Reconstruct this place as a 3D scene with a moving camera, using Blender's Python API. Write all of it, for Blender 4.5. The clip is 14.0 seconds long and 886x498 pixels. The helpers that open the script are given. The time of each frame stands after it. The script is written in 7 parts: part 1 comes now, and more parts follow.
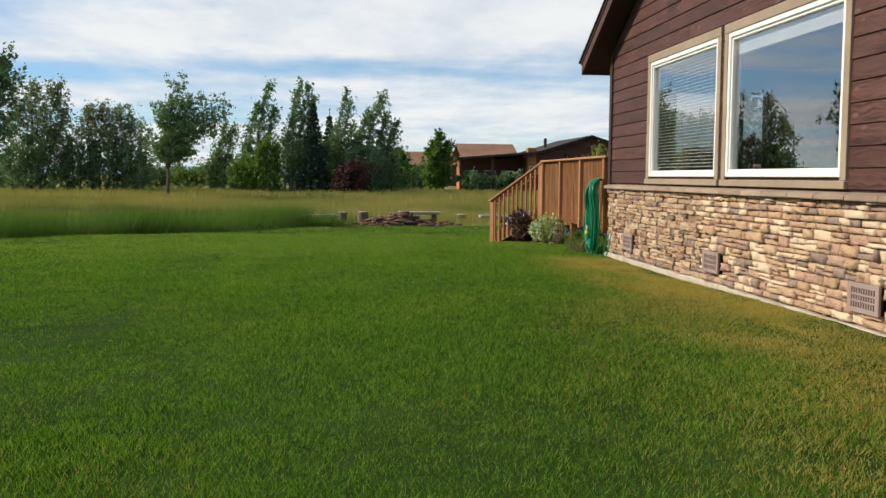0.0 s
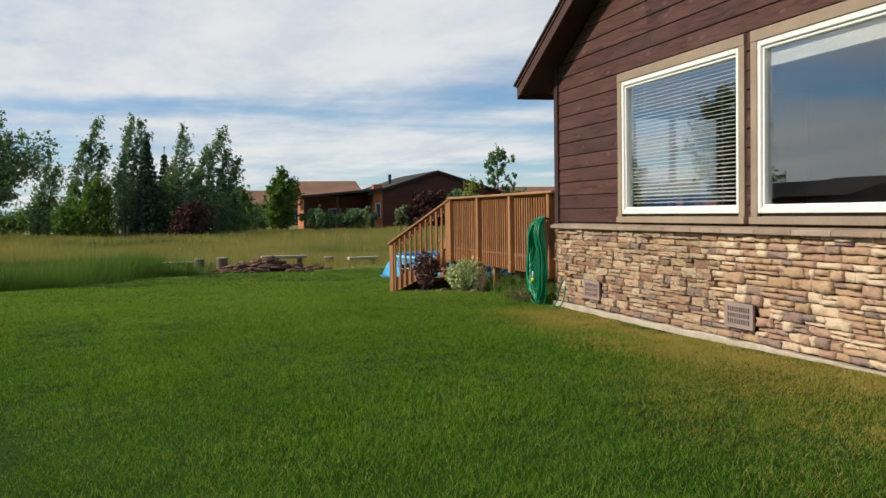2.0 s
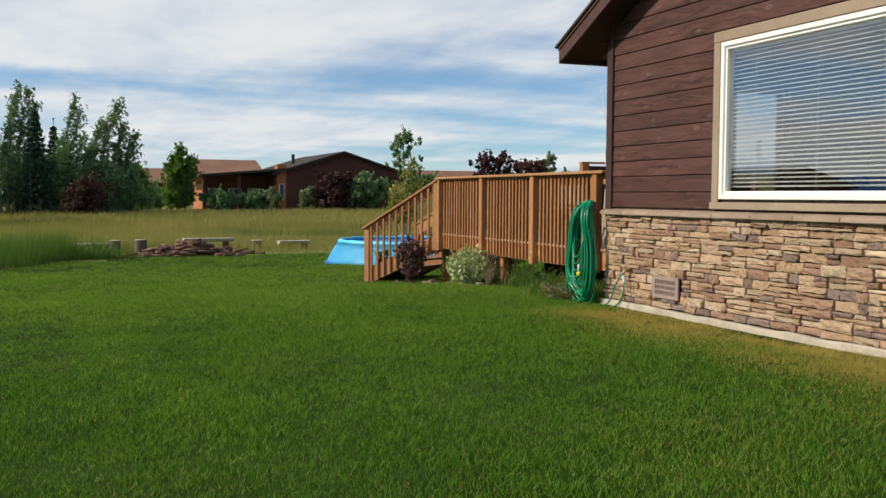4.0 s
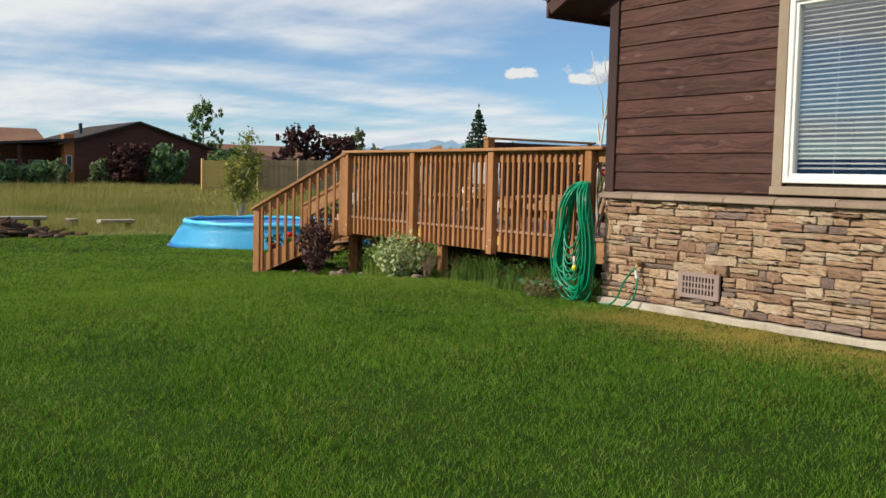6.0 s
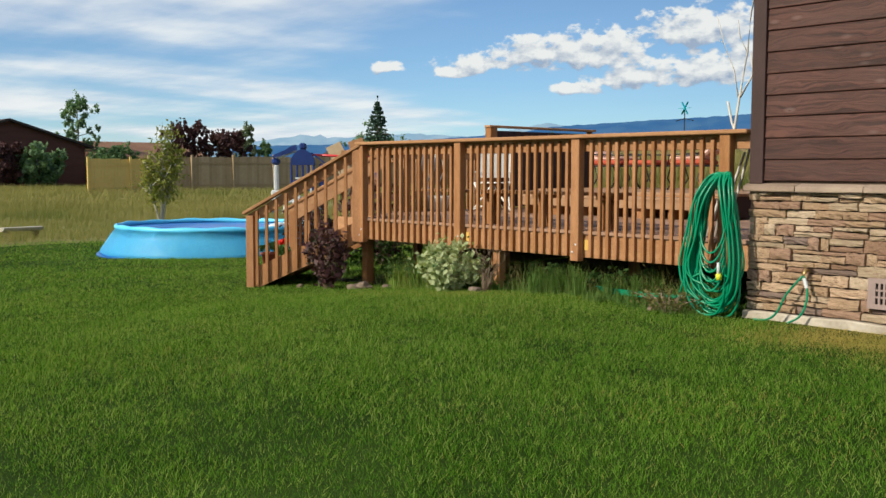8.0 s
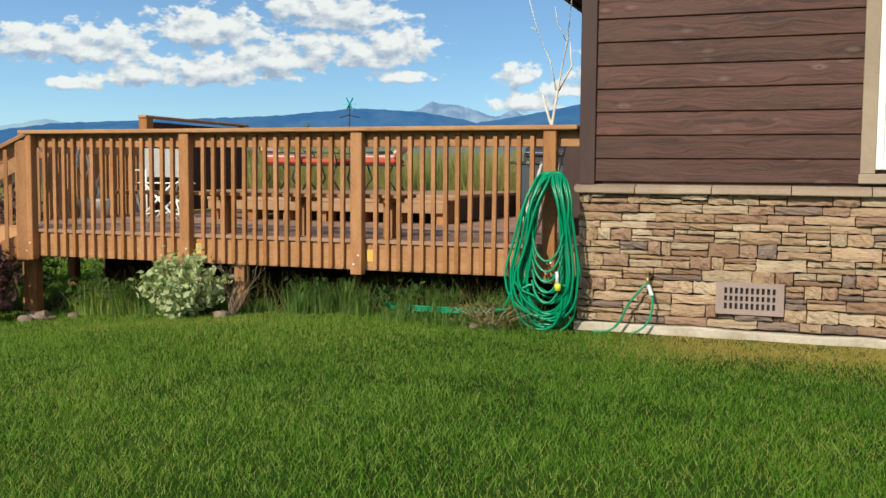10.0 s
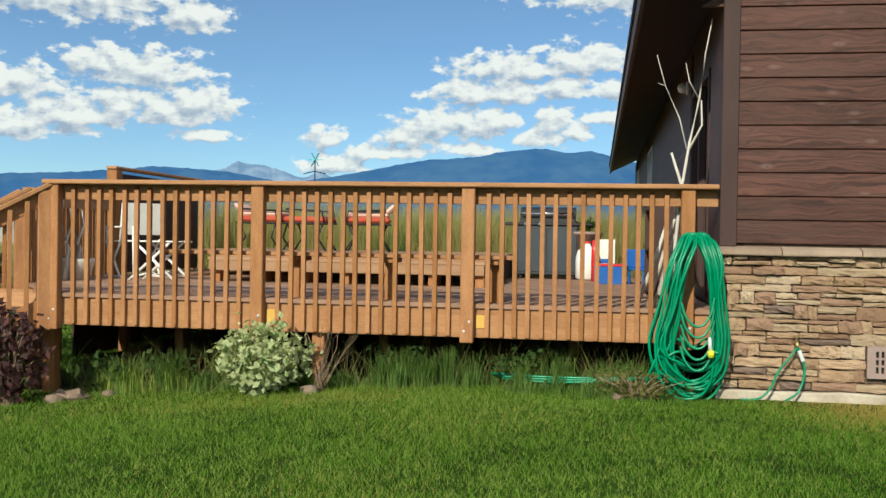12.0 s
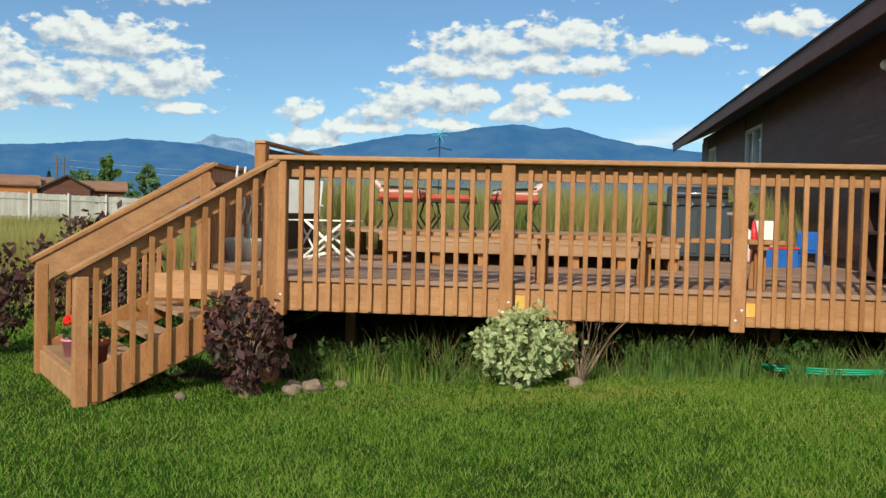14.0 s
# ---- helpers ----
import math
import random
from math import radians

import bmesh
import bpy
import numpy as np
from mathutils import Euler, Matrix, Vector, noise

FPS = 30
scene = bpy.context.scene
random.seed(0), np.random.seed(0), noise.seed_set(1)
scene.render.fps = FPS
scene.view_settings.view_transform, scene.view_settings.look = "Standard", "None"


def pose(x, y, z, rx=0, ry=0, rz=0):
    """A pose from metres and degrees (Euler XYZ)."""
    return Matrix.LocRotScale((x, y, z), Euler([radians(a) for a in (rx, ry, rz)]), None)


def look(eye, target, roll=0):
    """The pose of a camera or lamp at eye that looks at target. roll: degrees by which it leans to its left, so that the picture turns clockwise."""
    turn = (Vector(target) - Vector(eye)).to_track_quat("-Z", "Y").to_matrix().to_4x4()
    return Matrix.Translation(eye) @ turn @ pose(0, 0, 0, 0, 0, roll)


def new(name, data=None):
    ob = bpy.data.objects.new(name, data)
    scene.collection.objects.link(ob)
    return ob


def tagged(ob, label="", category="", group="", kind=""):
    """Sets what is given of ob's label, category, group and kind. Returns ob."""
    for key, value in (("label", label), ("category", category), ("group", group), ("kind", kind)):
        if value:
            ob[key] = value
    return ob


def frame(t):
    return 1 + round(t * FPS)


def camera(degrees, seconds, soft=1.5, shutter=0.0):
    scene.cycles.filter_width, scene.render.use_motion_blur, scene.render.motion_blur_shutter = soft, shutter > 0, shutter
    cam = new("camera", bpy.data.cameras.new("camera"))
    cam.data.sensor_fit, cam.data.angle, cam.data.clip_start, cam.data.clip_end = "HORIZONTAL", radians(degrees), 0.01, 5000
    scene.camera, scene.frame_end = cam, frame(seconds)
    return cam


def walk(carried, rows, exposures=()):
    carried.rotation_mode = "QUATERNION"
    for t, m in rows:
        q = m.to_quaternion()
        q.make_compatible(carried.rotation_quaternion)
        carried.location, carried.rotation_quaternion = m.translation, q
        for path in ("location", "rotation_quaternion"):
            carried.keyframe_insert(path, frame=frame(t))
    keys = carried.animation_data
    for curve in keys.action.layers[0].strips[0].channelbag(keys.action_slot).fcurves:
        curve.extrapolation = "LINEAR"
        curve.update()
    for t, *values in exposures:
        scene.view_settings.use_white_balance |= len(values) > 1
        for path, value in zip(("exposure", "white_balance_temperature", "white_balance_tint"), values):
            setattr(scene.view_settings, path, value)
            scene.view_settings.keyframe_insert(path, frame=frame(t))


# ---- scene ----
cam = camera(48.4, 14.0)
METRES, EYE, TILT, LEAN, TURN = 20.3, 1.5, 0.0, 0.0, -5.3
ROWS = [
    (0.0, 0.0, 0.0, 0.0, 0.04, -4.2, -0.59),
    (0.5, -0.0177, 0.0301, 0.0035, -0.78, -3.27, -1.12),
    (1.0, -0.0334, 0.0626, 0.0052, -1.21, -1.5, 0.8),
    (1.5, -0.0507, 0.0965, 0.0043, -7.22, -2.16, 1.47),
    (2.0, -0.0665, 0.1302, 0.0038, -9.91, -2.1, 0.81),
    (2.2, -0.0729, 0.1434, 0.0037, -10.17, -2.72, 0.84),
    (4.3, -0.147, 0.2799, 0.0021, -19.23, -3.2, -0.99),
    (4.5, -0.1538, 0.294, 0.0021, -21.24, -3.41, -1.4),
    (5.0, -0.1693, 0.3308, 0.0019, -25.48, -3.98, -0.94),
    (5.5, -0.1816, 0.3683, 0.0008, -28.83, -3.9, -0.58),
    (6.0, -0.194, 0.4037, 0.001, -29.15, -4.21, -1.28),
    (6.5, -0.2032, 0.4402, -0.0002, -33.31, -3.96, -0.41),
    (7.0, -0.2139, 0.4777, -0.0003, -34.99, -3.68, -0.71),
    (7.2, -0.2181, 0.4926, -0.0003, -35.34, -3.93, -0.47),
    (9.3, -0.2468, 0.6457, 0.0005, -49.34, -5.72, -0.74),
    (9.5, -0.2483, 0.6603, 0.0005, -55.11, -5.3, -0.24),
    (10.0, -0.2498, 0.6973, -0.0015, -64.6, -4.32, -0.46),
    (10.5, -0.2565, 0.7328, -0.0016, -68.1, -3.72, -0.06),
    (11.0, -0.2567, 0.7655, -0.0027, -68.87, -2.89, -0.43),
    (11.5, -0.2602, 0.7988, -0.0047, -73.94, -0.67, -1.07),
    (12.0, -0.2636, 0.8297, -0.0038, -75.79, -0.62, -0.97),
    (12.5, -0.2662, 0.859, -0.0037, -72.23, -1.9, -1.24),
    (13.0, -0.2697, 0.8882, -0.0019, -74.14, -3.42, -1.92),
    (13.5, -0.2654, 0.9175, -0.003, -77.1, -2.87, -1.57),
    (14.0, -0.2661, 0.9457, -0.0033, -77.2, -2.03, -1.38),
]
EXPO_ROWS = [(0.0, 0.0, 6500, 8), (1.5, -0.17, 6450, 8), (2.2, -0.18, 6450, 8), (4.5, -0.14, 6400, 8), (7.0, -0.10, 6350, 7), (9.5, 0.02, 6350, 4), (12.5, 0.03, 6350, 0), (14.0, 0.02, 6350, 0)]
walk(cam, [(t, pose(0, 0, EYE, TILT, LEAN, TURN) @ pose(METRES * x, METRES * y, METRES * z, 90 + pitch, roll, yaw)) for t, x, y, z, yaw, pitch, roll in ROWS], EXPO_ROWS)

# ---------- light ----------
SUN_EL, SUN_AZ = radians(31), math.atan2(0.21, -0.98)
sun_dir = Vector((math.cos(SUN_EL) * math.cos(SUN_AZ), math.cos(SUN_EL) * math.sin(SUN_AZ), math.sin(SUN_EL)))
sun = new("sun", bpy.data.lights.new("sun", "SUN"))
sun.data.energy, sun.data.angle, sun.data.color = 4.8, radians(0.6), (1.0, 0.895, 0.735)
sun.matrix_world = look((0, 0, 0), tuple(-sun_dir))
scene.view_settings.exposure = 0.0


class Net:
    """Short-hand for building shader nodes."""

    def __init__(self, tree):
        self.t = tree
        tree.nodes.clear()

    def n(self, kind, **props):
        node = self.t.nodes.new("ShaderNode" + kind)
        for k, v in props.items():
            if k == "op":
                node.operation = v
            elif k == "blend":
                node.data_type, node.blend_type = "RGBA", v
            elif k == "detail":
                node.inputs["Detail"].default_value = v
            elif k == "sky":
                node.sky_type = v
        return node

    def l(self, a, b):
        self.t.links.new(a, b)

    def put(self, socket, v):
        if isinstance(v, bpy.types.NodeSocket):
            self.l(v, socket)
        elif isinstance(v, (tuple, list)) and len(v) == 3 and socket.type == "RGBA":
            socket.default_value = (*v, 1)
        else:
            socket.default_value = v

    def m(self, op, a, b=0.0, c=0.0, clamp=False):
        node = self.n("Math", op=op)
        node.use_clamp = clamp
        for i, v in enumerate((a, b, c)):
            self.put(node.inputs[i], v)
        return node.outputs[0]

    def v(self, op, a, b=(0, 0, 0)):
        node = self.n("VectorMath", op=op)
        self.put(node.inputs[0], a)
        if op == "SCALE":
            self.put(node.inputs["Scale"], b)
        else:
            self.put(node.inputs[1], b)
        return node.outputs[0]

    def noise(self, vec, scale, detail=4.0, rough=0.55):
        node = self.n("TexNoise")
        self.put(node.inputs["Vector"], vec)
        node.inputs["Scale"].default_value = scale
        node.inputs["Detail"].default_value = detail
        node.inputs["Roughness"].default_value = rough
        return node.outputs[0]

    def ramp(self, x, lo, hi, a=0.0, b=1.0):
        node = self.n("MapRange")
        node.interpolation_type = "SMOOTHSTEP"
        for i, v in enumerate((x, lo, hi, a, b)):
            self.put(node.inputs[i], v)
        return node.outputs[0]

    def mix(self, f, a, b, blend="MIX"):
        node = self.n("Mix", blend=blend)
        self.put(node.inputs[0], f)
        self.put(node.inputs[6], a)
        self.put(node.inputs[7], b)
        return node.outputs[2]


# ---------- sky with its clouds ----------
world = bpy.data.worlds.new("sky")
scene.world = world
world.use_nodes = True
N = Net(world.node_tree)
sky = N.n("TexSky", sky="NISHITA")
sky.sun_disc, sky.sun_elevation, sky.sun_rotation = False, SUN_EL, math.pi / 2 - SUN_AZ
sky.altitude, sky.air_density, sky.dust_density, sky.ozone_density = 1900, 1.0, 0.6, 1.2
way = N.n("TexCoord").outputs["Generated"]
CUMULI = [  # bearing, elevation, half width, half height in degrees
    (38.7, 5.9, 0.7, 0.3), (42.6, 5.7, 0.9, 0.3), (43.9, 6.1, 1.5, 0.4), (47.1, 6.6, 1.9, 0.7), (49.6, 6.6, 1.9, 0.9), (52.8, 5.3, 1.9, 0.6),
    (51.5, 7.0, 1.5, 0.8), (56.4, 7.6, 2.2, 0.7), (49.6, 4.6, 1.2, 0.3), (62.9, 6.9, 1.4, 0.9), (66.9, 7.1, 1.8, 1.1), (65.1, 6.8, 1.4, 0.7),
    (60.3, 6.2, 1.9, 1.0), (56.9, 5.6, 2.6, 0.8), (67.4, 5.5, 1.4, 0.3), (64.1, 8.9, 2.8, 0.9), (61.9, 9.3, 1.9, 0.7), (56.9, 7.9, 2.8, 0.8),
    (74.2, 5.6, 0.9, 0.5), (80.4, 6.5, 1.7, 0.8), (82.5, 6.5, 1.7, 0.8), (84.1, 6.7, 1.2, 0.7), (79.1, 5.7, 1.5, 0.5), (74.6, 4.0, 1.6, 0.5),
    (77.2, 4.8, 1.9, 0.4), (87.5, 6.8, 1.1, 0.6), (91.0, 7.0, 1.7, 0.4), (88.8, 6.1, 0.8, 0.4), (86.6, 5.7, 1.4, 0.4), (82.4, 5.1, 1.5, 0.35),
    (82.3, 8.3, 1.7, 0.6), (84.9, 8.4, 1.5, 0.7), (88.1, 8.6, 1.5, 0.6), (91.0, 8.6, 1.6, 0.45), (84.8, 9.7, 2.8, 0.7), (89.2, 10.1, 2.8, 0.75),
    (95.4, 9.6, 2.3, 0.5), (60.0, 12.6, 5.0, 1.3), (66.6, 12.0, 1.6, 1.0), (101.6, 10.6, 1.6, 0.6), (104.0, 7.4, 3.0, 0.9), (94.0, 14.0, 6.0, 1.3),
]


def sky_field(direction):
    """Bearing and elevation in degrees, and the cumulus density."""
    s = N.n("SeparateXYZ")
    N.l(direction, s.inputs[0])
    x, y, z = s.outputs
    az = N.m("MULTIPLY", N.m("ARCTAN2", x, y), 57.2958)
    el = N.m("MULTIPLY", N.m("ARCSINE", z), 57.2958)
    both = N.n("CombineXYZ")
    N.l(az, both.inputs[0]), N.l(el, both.inputs[1])
    wob = N.noise(N.v("MULTIPLY", both.outputs[0], (1, 1.6, 1)), 0.95, 6.0, 0.54)
    best = None
    for a, e, wa, we in CUMULI:
        dx = N.m("MULTIPLY", N.m("SUBTRACT", az, a), 0.80 / wa)
        dy = N.m("SUBTRACT", el, e)
        dy = N.m("MAXIMUM", N.m("MULTIPLY", dy, 0.72 / we), N.m("MULTIPLY", dy, -1.05 / we))   # flat below
        q = N.m("ADD", N.m("MULTIPLY", dx, dx), N.m("MULTIPLY", dy, dy))
        best = q if best is None else N.m("SMOOTH_MIN", best, q, 0.35)
    dens = N.m("ADD", N.m("SUBTRACT", 1.14, N.m("POWER", N.m("MAXIMUM", best, 0.0), 0.5)), N.m("MULTIPLY", N.m("SUBTRACT", wob, 0.5), 3.0))
    return az, el, dens


az, el, dens = sky_field(way)
_, _, dens_up = sky_field(N.v("NORMALIZE", N.v("ADD", way, (0.002, -0.004, 0.009))))
cumulus = N.ramp(dens, -0.06, 0.42)
lit = N.m("ADD", 0.60, N.m("MULTIPLY", N.m("SUBTRACT", dens, dens_up), 0.80), clamp=True)
cum_colour = N.mix(lit, (0.40, 0.48, 0.62), (1.0, 0.985, 0.96))
# the thin high layer
s = N.n("SeparateXYZ")
N.l(way, s.inputs[0])
flat = N.n("CombineXYZ")
N.l(N.m("DIVIDE", s.outputs[0], N.m("ADD", s.outputs[2], 0.06)), flat.inputs[0])
N.l(N.m("DIVIDE", s.outputs[1], N.m("ADD", s.outputs[2], 0.06)), flat.inputs[1])
soft1 = N.noise(N.v("MULTIPLY", flat.outputs[0], (0.20, 0.36, 1)), 1.0, 5.0, 0.48)
soft2 = N.noise(N.v("MULTIPLY", flat.outputs[0], (1.5, 0.7, 1)), 1.0, 5.0, 0.6)
cover = N.m("ADD", N.m("MULTIPLY", soft1, 0.88), N.m("MULTIPLY", soft2, 0.12))
west = N.ramp(az, 30.0, 54.0, 0.0, 0.24)
high = N.ramp(N.m("SUBTRACT", cover, west), 0.39, 0.54, 0.05, 0.95)
low = N.ramp(el, 3.2, 0.0, 0.0, 0.55)
high = N.m("MAXIMUM", high, low)
high_colour = N.mix(N.ramp(soft2, 0.3, 0.65), (0.78, 0.83, 0.92), (1.02, 1.02, 1.02))
base = N.mix(1.0, N.v("SCALE", N.v("MULTIPLY", sky.outputs[0], (1, 1, 1)), N.ramp(az, 40.0, 65.0, 0.115, 0.094)), (0.78, 1.0, 1.20), "MULTIPLY")
c = N.mix(high, base, high_colour)
c = N.mix(N.m("MULTIPLY", cumulus, 0.96), c, cum_colour)
ground_tone = N.ramp(el, -0.5, -3.0)
c = N.mix(ground_tone, c, (0.10, 0.13, 0.06))
bg = N.n("Background")
N.l(c, bg.inputs[0])
bg.inputs[1].default_value = 0.9
out = N.n("OutputWorld")
N.l(bg.outputs[0], out.inputs[0])


# ---------- materials ----------
def material(name, c1, c2, rough=0.8, scale=1.0, fine=12.0, bump=0.3, depth=0.01, metal=0.0, rand=0.0, stretch=(1, 1, 1), spec=0.3,
             c3=None, c3_scale=0.5, c3_at=(0.55, 0.7), local=False, leaf=0.0, mottle=0.35):
    mt = bpy.data.materials.new(name)
    mt.use_nodes = True
    n = Net(mt.node_tree)
    pos = n.n("TexCoord").outputs["Object"] if local else n.n("NewGeometry").outputs["Position"]
    obj = n.n("ObjectInfo")
    if rand and local:
        pos = n.v("ADD", pos, n.v("SCALE", (7.3, 3.1, 5.7), obj.outputs["Random"]))
    sv = n.v("MULTIPLY", pos, stretch)
    big = n.noise(sv, scale, 4.0)
    small = n.noise(sv, fine, 5.0, 0.65)
    f = n.m("ADD", n.m("MULTIPLY", n.ramp(big, 0.3, 0.7), 1 - mottle), n.m("MULTIPLY", n.ramp(small, 0.3, 0.7), mottle))
    col = n.mix(f, c1, c2)
    if c3:
        col = n.mix(n.ramp(n.noise(sv, c3_scale, 3.0), *c3_at), col, c3)
    if rand:
        hsv = n.n("HueSaturation")
        n.l(n.m("MULTIPLY_ADD", obj.outputs["Random"], 2 * rand, 1 - rand), hsv.inputs["Value"])
        n.l(n.m("MULTIPLY_ADD", obj.outputs["Random"], -rand * 0.6, 1 + rand * 0.3), hsv.inputs["Saturation"])
        n.l(col, hsv.inputs["Color"])
        col = hsv.outputs[0]
    b = n.n("BsdfPrincipled")
    n.l(col, b.inputs["Base Color"])
    n.l(n.m("MULTIPLY_ADD", small, 0.2, rough - 0.1, clamp=True), b.inputs["Roughness"])
    b.inputs["Metallic"].default_value = metal
    b.inputs["Specular IOR Level"].default_value = spec
    if bump:
        bp = n.n("Bump")
        bp.inputs["Strength"].default_value, bp.inputs["Distance"].default_value = bump, depth
        n.l(small, bp.inputs["Height"])
        n.l(bp.outputs[0], b.inputs["Normal"])
    o = n.n("OutputMaterial")
    if leaf:
        tr = n.n("BsdfTranslucent")
        n.l(n.mix(1.0, col, (1.25, 1.35, 0.6), "MULTIPLY"), tr.inputs[0])
        mx = n.n("MixShader")
        mx.inputs[0].default_value = leaf
        n.l(b.outputs[0], mx.inputs[1]), n.l(tr.outputs[0], mx.inputs[2])
        n.l(mx.outputs[0], o.inputs[0])
    else:
        n.l(b.outputs[0], o.inputs[0])
    return mt


M = {}
M["lawn"] = material("lawn", (0.018, 0.040, 0.006), (0.046, 0.084, 0.013), 0.95, 0.9, 40, 0.7, 0.03, spec=0.05)
M["blade"] = material("blade", (0.074, 0.188, 0.017), (0.164, 0.312, 0.034), 0.8, 0.55, 90, 0, spec=0.03, leaf=0.4, mottle=0.55)
M["bladepale"] = material("pale blade", (0.19, 0.29, 0.05), (0.34, 0.42, 0.10), 0.7, 0.8, 90, 0, spec=0.08, leaf=0.4, mottle=0.5)
M["bladedark"] = material("dark blade", (0.019, 0.056, 0.004), (0.046, 0.106, 0.008), 0.8, 0.8, 90, 0, spec=0.03, leaf=0.35, mottle=0.5)
M["weedgrass"] = material("weed grass", (0.07, 0.15, 0.03), (0.19, 0.28, 0.075), 0.7, 4, 90, 0, spec=0.12, leaf=0.35, mottle=0.5)
M["dryblade"] = material("dry blade", (0.50, 0.37, 0.115), (0.27, 0.25, 0.055), 0.8, 1.6, 90, 0, spec=0.1, leaf=0.35, mottle=0.5)
M["tallgreen"] = material("tall grass", (0.048, 0.115, 0.018), (0.12, 0.19, 0.045), 0.8, 0.4, 40, 0, spec=0.1, leaf=0.35, mottle=0.5)
M["tallyellow"] = material("ripe grass", (0.20, 0.20, 0.07), (0.34, 0.29, 0.12), 0.85, 0.15, 30, 0, spec=0.1, leaf=0.35, mottle=0.4,
                           c3=(0.11, 0.15, 0.04), c3_scale=0.12)
M["reed"] = material("reed grass", (0.26, 0.25, 0.09), (0.44, 0.38, 0.17), 0.85, 1.2, 30, 0, spec=0.1, leaf=0.35, mottle=0.6, c3=(0.12, 0.19, 0.05), c3_scale=0.8)
M["field"] = material("field", (0.17, 0.18, 0.06), (0.30, 0.27, 0.11), 0.95, 0.06, 2.0, 0.8, 0.25, spec=0.05, c3=(0.09, 0.13, 0.035), c3_scale=0.05)
M["weed"] = material("weed leaf", (0.035, 0.075, 0.018), (0.075, 0.13, 0.035), 0.7, 2, 30, 0, spec=0.15, leaf=0.35)
M["weeddry"] = material("yellowing weed leaf", (0.07, 0.08, 0.022), (0.20, 0.17, 0.06), 0.7, 4, 30, 0, spec=0.15, leaf=0.3)


def siding_material():
    """Rough-sawn boards under dark stain: long grain, knots with a pale sheen, patches where the stain has faded."""
    mt = bpy.data.materials.new("dark stained siding")
    mt.use_nodes = True
    n = Net(mt.node_tree)
    rnd_ = n.n("ObjectInfo").outputs["Random"]
    pos = n.v("ADD", n.n("TexCoord").outputs["Object"], n.v("SCALE", (7.3, 13.1, 5.7), rnd_))
    warp = n.noise(n.v("MULTIPLY", pos, (1, 2.2, 7)), 1.0, 2.0)
    bent = n.v("ADD", n.v("MULTIPLY", pos, (3, 0.9, 30)), n.v("SCALE", (0, 0, 1), n.m("MULTIPLY", warp, 5.0)))
    grain = n.noise(bent, 1.6, 5.0, 0.68)
    broad = n.noise(n.v("MULTIPLY", pos, (1, 0.8, 4)), 1.1, 3.0)
    saw = n.noise(n.v("MULTIPLY", pos, (1, 40, 6)), 3.0, 3.0, 0.7)
    vor = n.n("TexVoronoi")
    n.l(n.v("MULTIPLY", pos, (0.2, 2.6, 6.2)), vor.inputs["Vector"])
    vor.inputs["Scale"].default_value, vor.inputs["Randomness"].default_value = 1.0, 1.0
    ring = n.m("ADD", vor.outputs["Distance"], n.m("MULTIPLY", n.m("SUBTRACT", grain, 0.5), 0.16))
    knot = n.ramp(ring, 0.20, 0.07)
    heart = n.ramp(ring, 0.055, 0.03)
    col = n.mix(n.ramp(grain, 0.34, 0.66), (0.032, 0.0135, 0.0105), (0.112, 0.048, 0.037))
    col = n.mix(n.m("MULTIPLY", n.ramp(broad, 0.40, 0.68), 0.45), col, (0.112, 0.056, 0.046))
    col = n.mix(n.m("MULTIPLY", knot, 0.42), col, (0.19, 0.12, 0.105))
    col = n.mix(n.m("MULTIPLY", heart, 0.7), col, (0.03, 0.014, 0.012))
    hsv = n.n("HueSaturation")
    n.l(n.m("MULTIPLY_ADD", rnd_, 0.34, 0.83), hsv.inputs["Value"])
    n.l(col, hsv.inputs["Color"])
    b = n.n("BsdfPrincipled")
    n.l(hsv.outputs[0], b.inputs["Base Color"])
    n.l(n.m("MULTIPLY_ADD", grain, 0.3, 0.42, clamp=True), b.inputs["Roughness"])
    b.inputs["Specular IOR Level"].default_value = 0.22
    bp = n.n("Bump")
    bp.inputs["Strength"].default_value, bp.inputs["Distance"].default_value = 0.6, 0.006
    n.l(n.m("ADD", n.m("ADD", grain, n.m("MULTIPLY", saw, 0.5)), n.m("MULTIPLY", knot, 1.2)), bp.inputs["Height"])
    n.l(bp.outputs[0], b.inputs["Normal"])
    n.l(b.outputs[0], n.n("OutputMaterial").inputs[0])
    return mt


M["siding"] = siding_material()
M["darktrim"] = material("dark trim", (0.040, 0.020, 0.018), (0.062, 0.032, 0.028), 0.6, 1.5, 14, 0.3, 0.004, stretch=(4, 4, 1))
M["fascia"] = material("fascia", (0.06, 0.028, 0.024), (0.09, 0.042, 0.034), 0.6, 1.5, 14, 0.3, 0.004, stretch=(4, 1, 4))
M["soffit"] = material("soffit", (0.05, 0.025, 0.02), (0.075, 0.035, 0.028), 0.7, 2, 14, 0.3, 0.004)
M["tantrim"] = material("tan trim", (0.27, 0.20, 0.145), (0.36, 0.28, 0.20), 0.65, 2, 18, 0.25, 0.004, rand=0.05)
M["vinyl"] = material("white vinyl", (0.78, 0.77, 0.74), (0.84, 0.83, 0.80), 0.4, 3, 30, 0.05, 0.001, spec=0.5)
M["concrete"] = material("concrete footing", (0.36, 0.30, 0.23), (0.58, 0.51, 0.42), 0.9, 3, 30, 0.8, 0.015)
M["mortar"] = material("stone backing", (0.06, 0.04, 0.028), (0.10, 0.068, 0.05), 0.95, 6, 60, 0.5, 0.01)
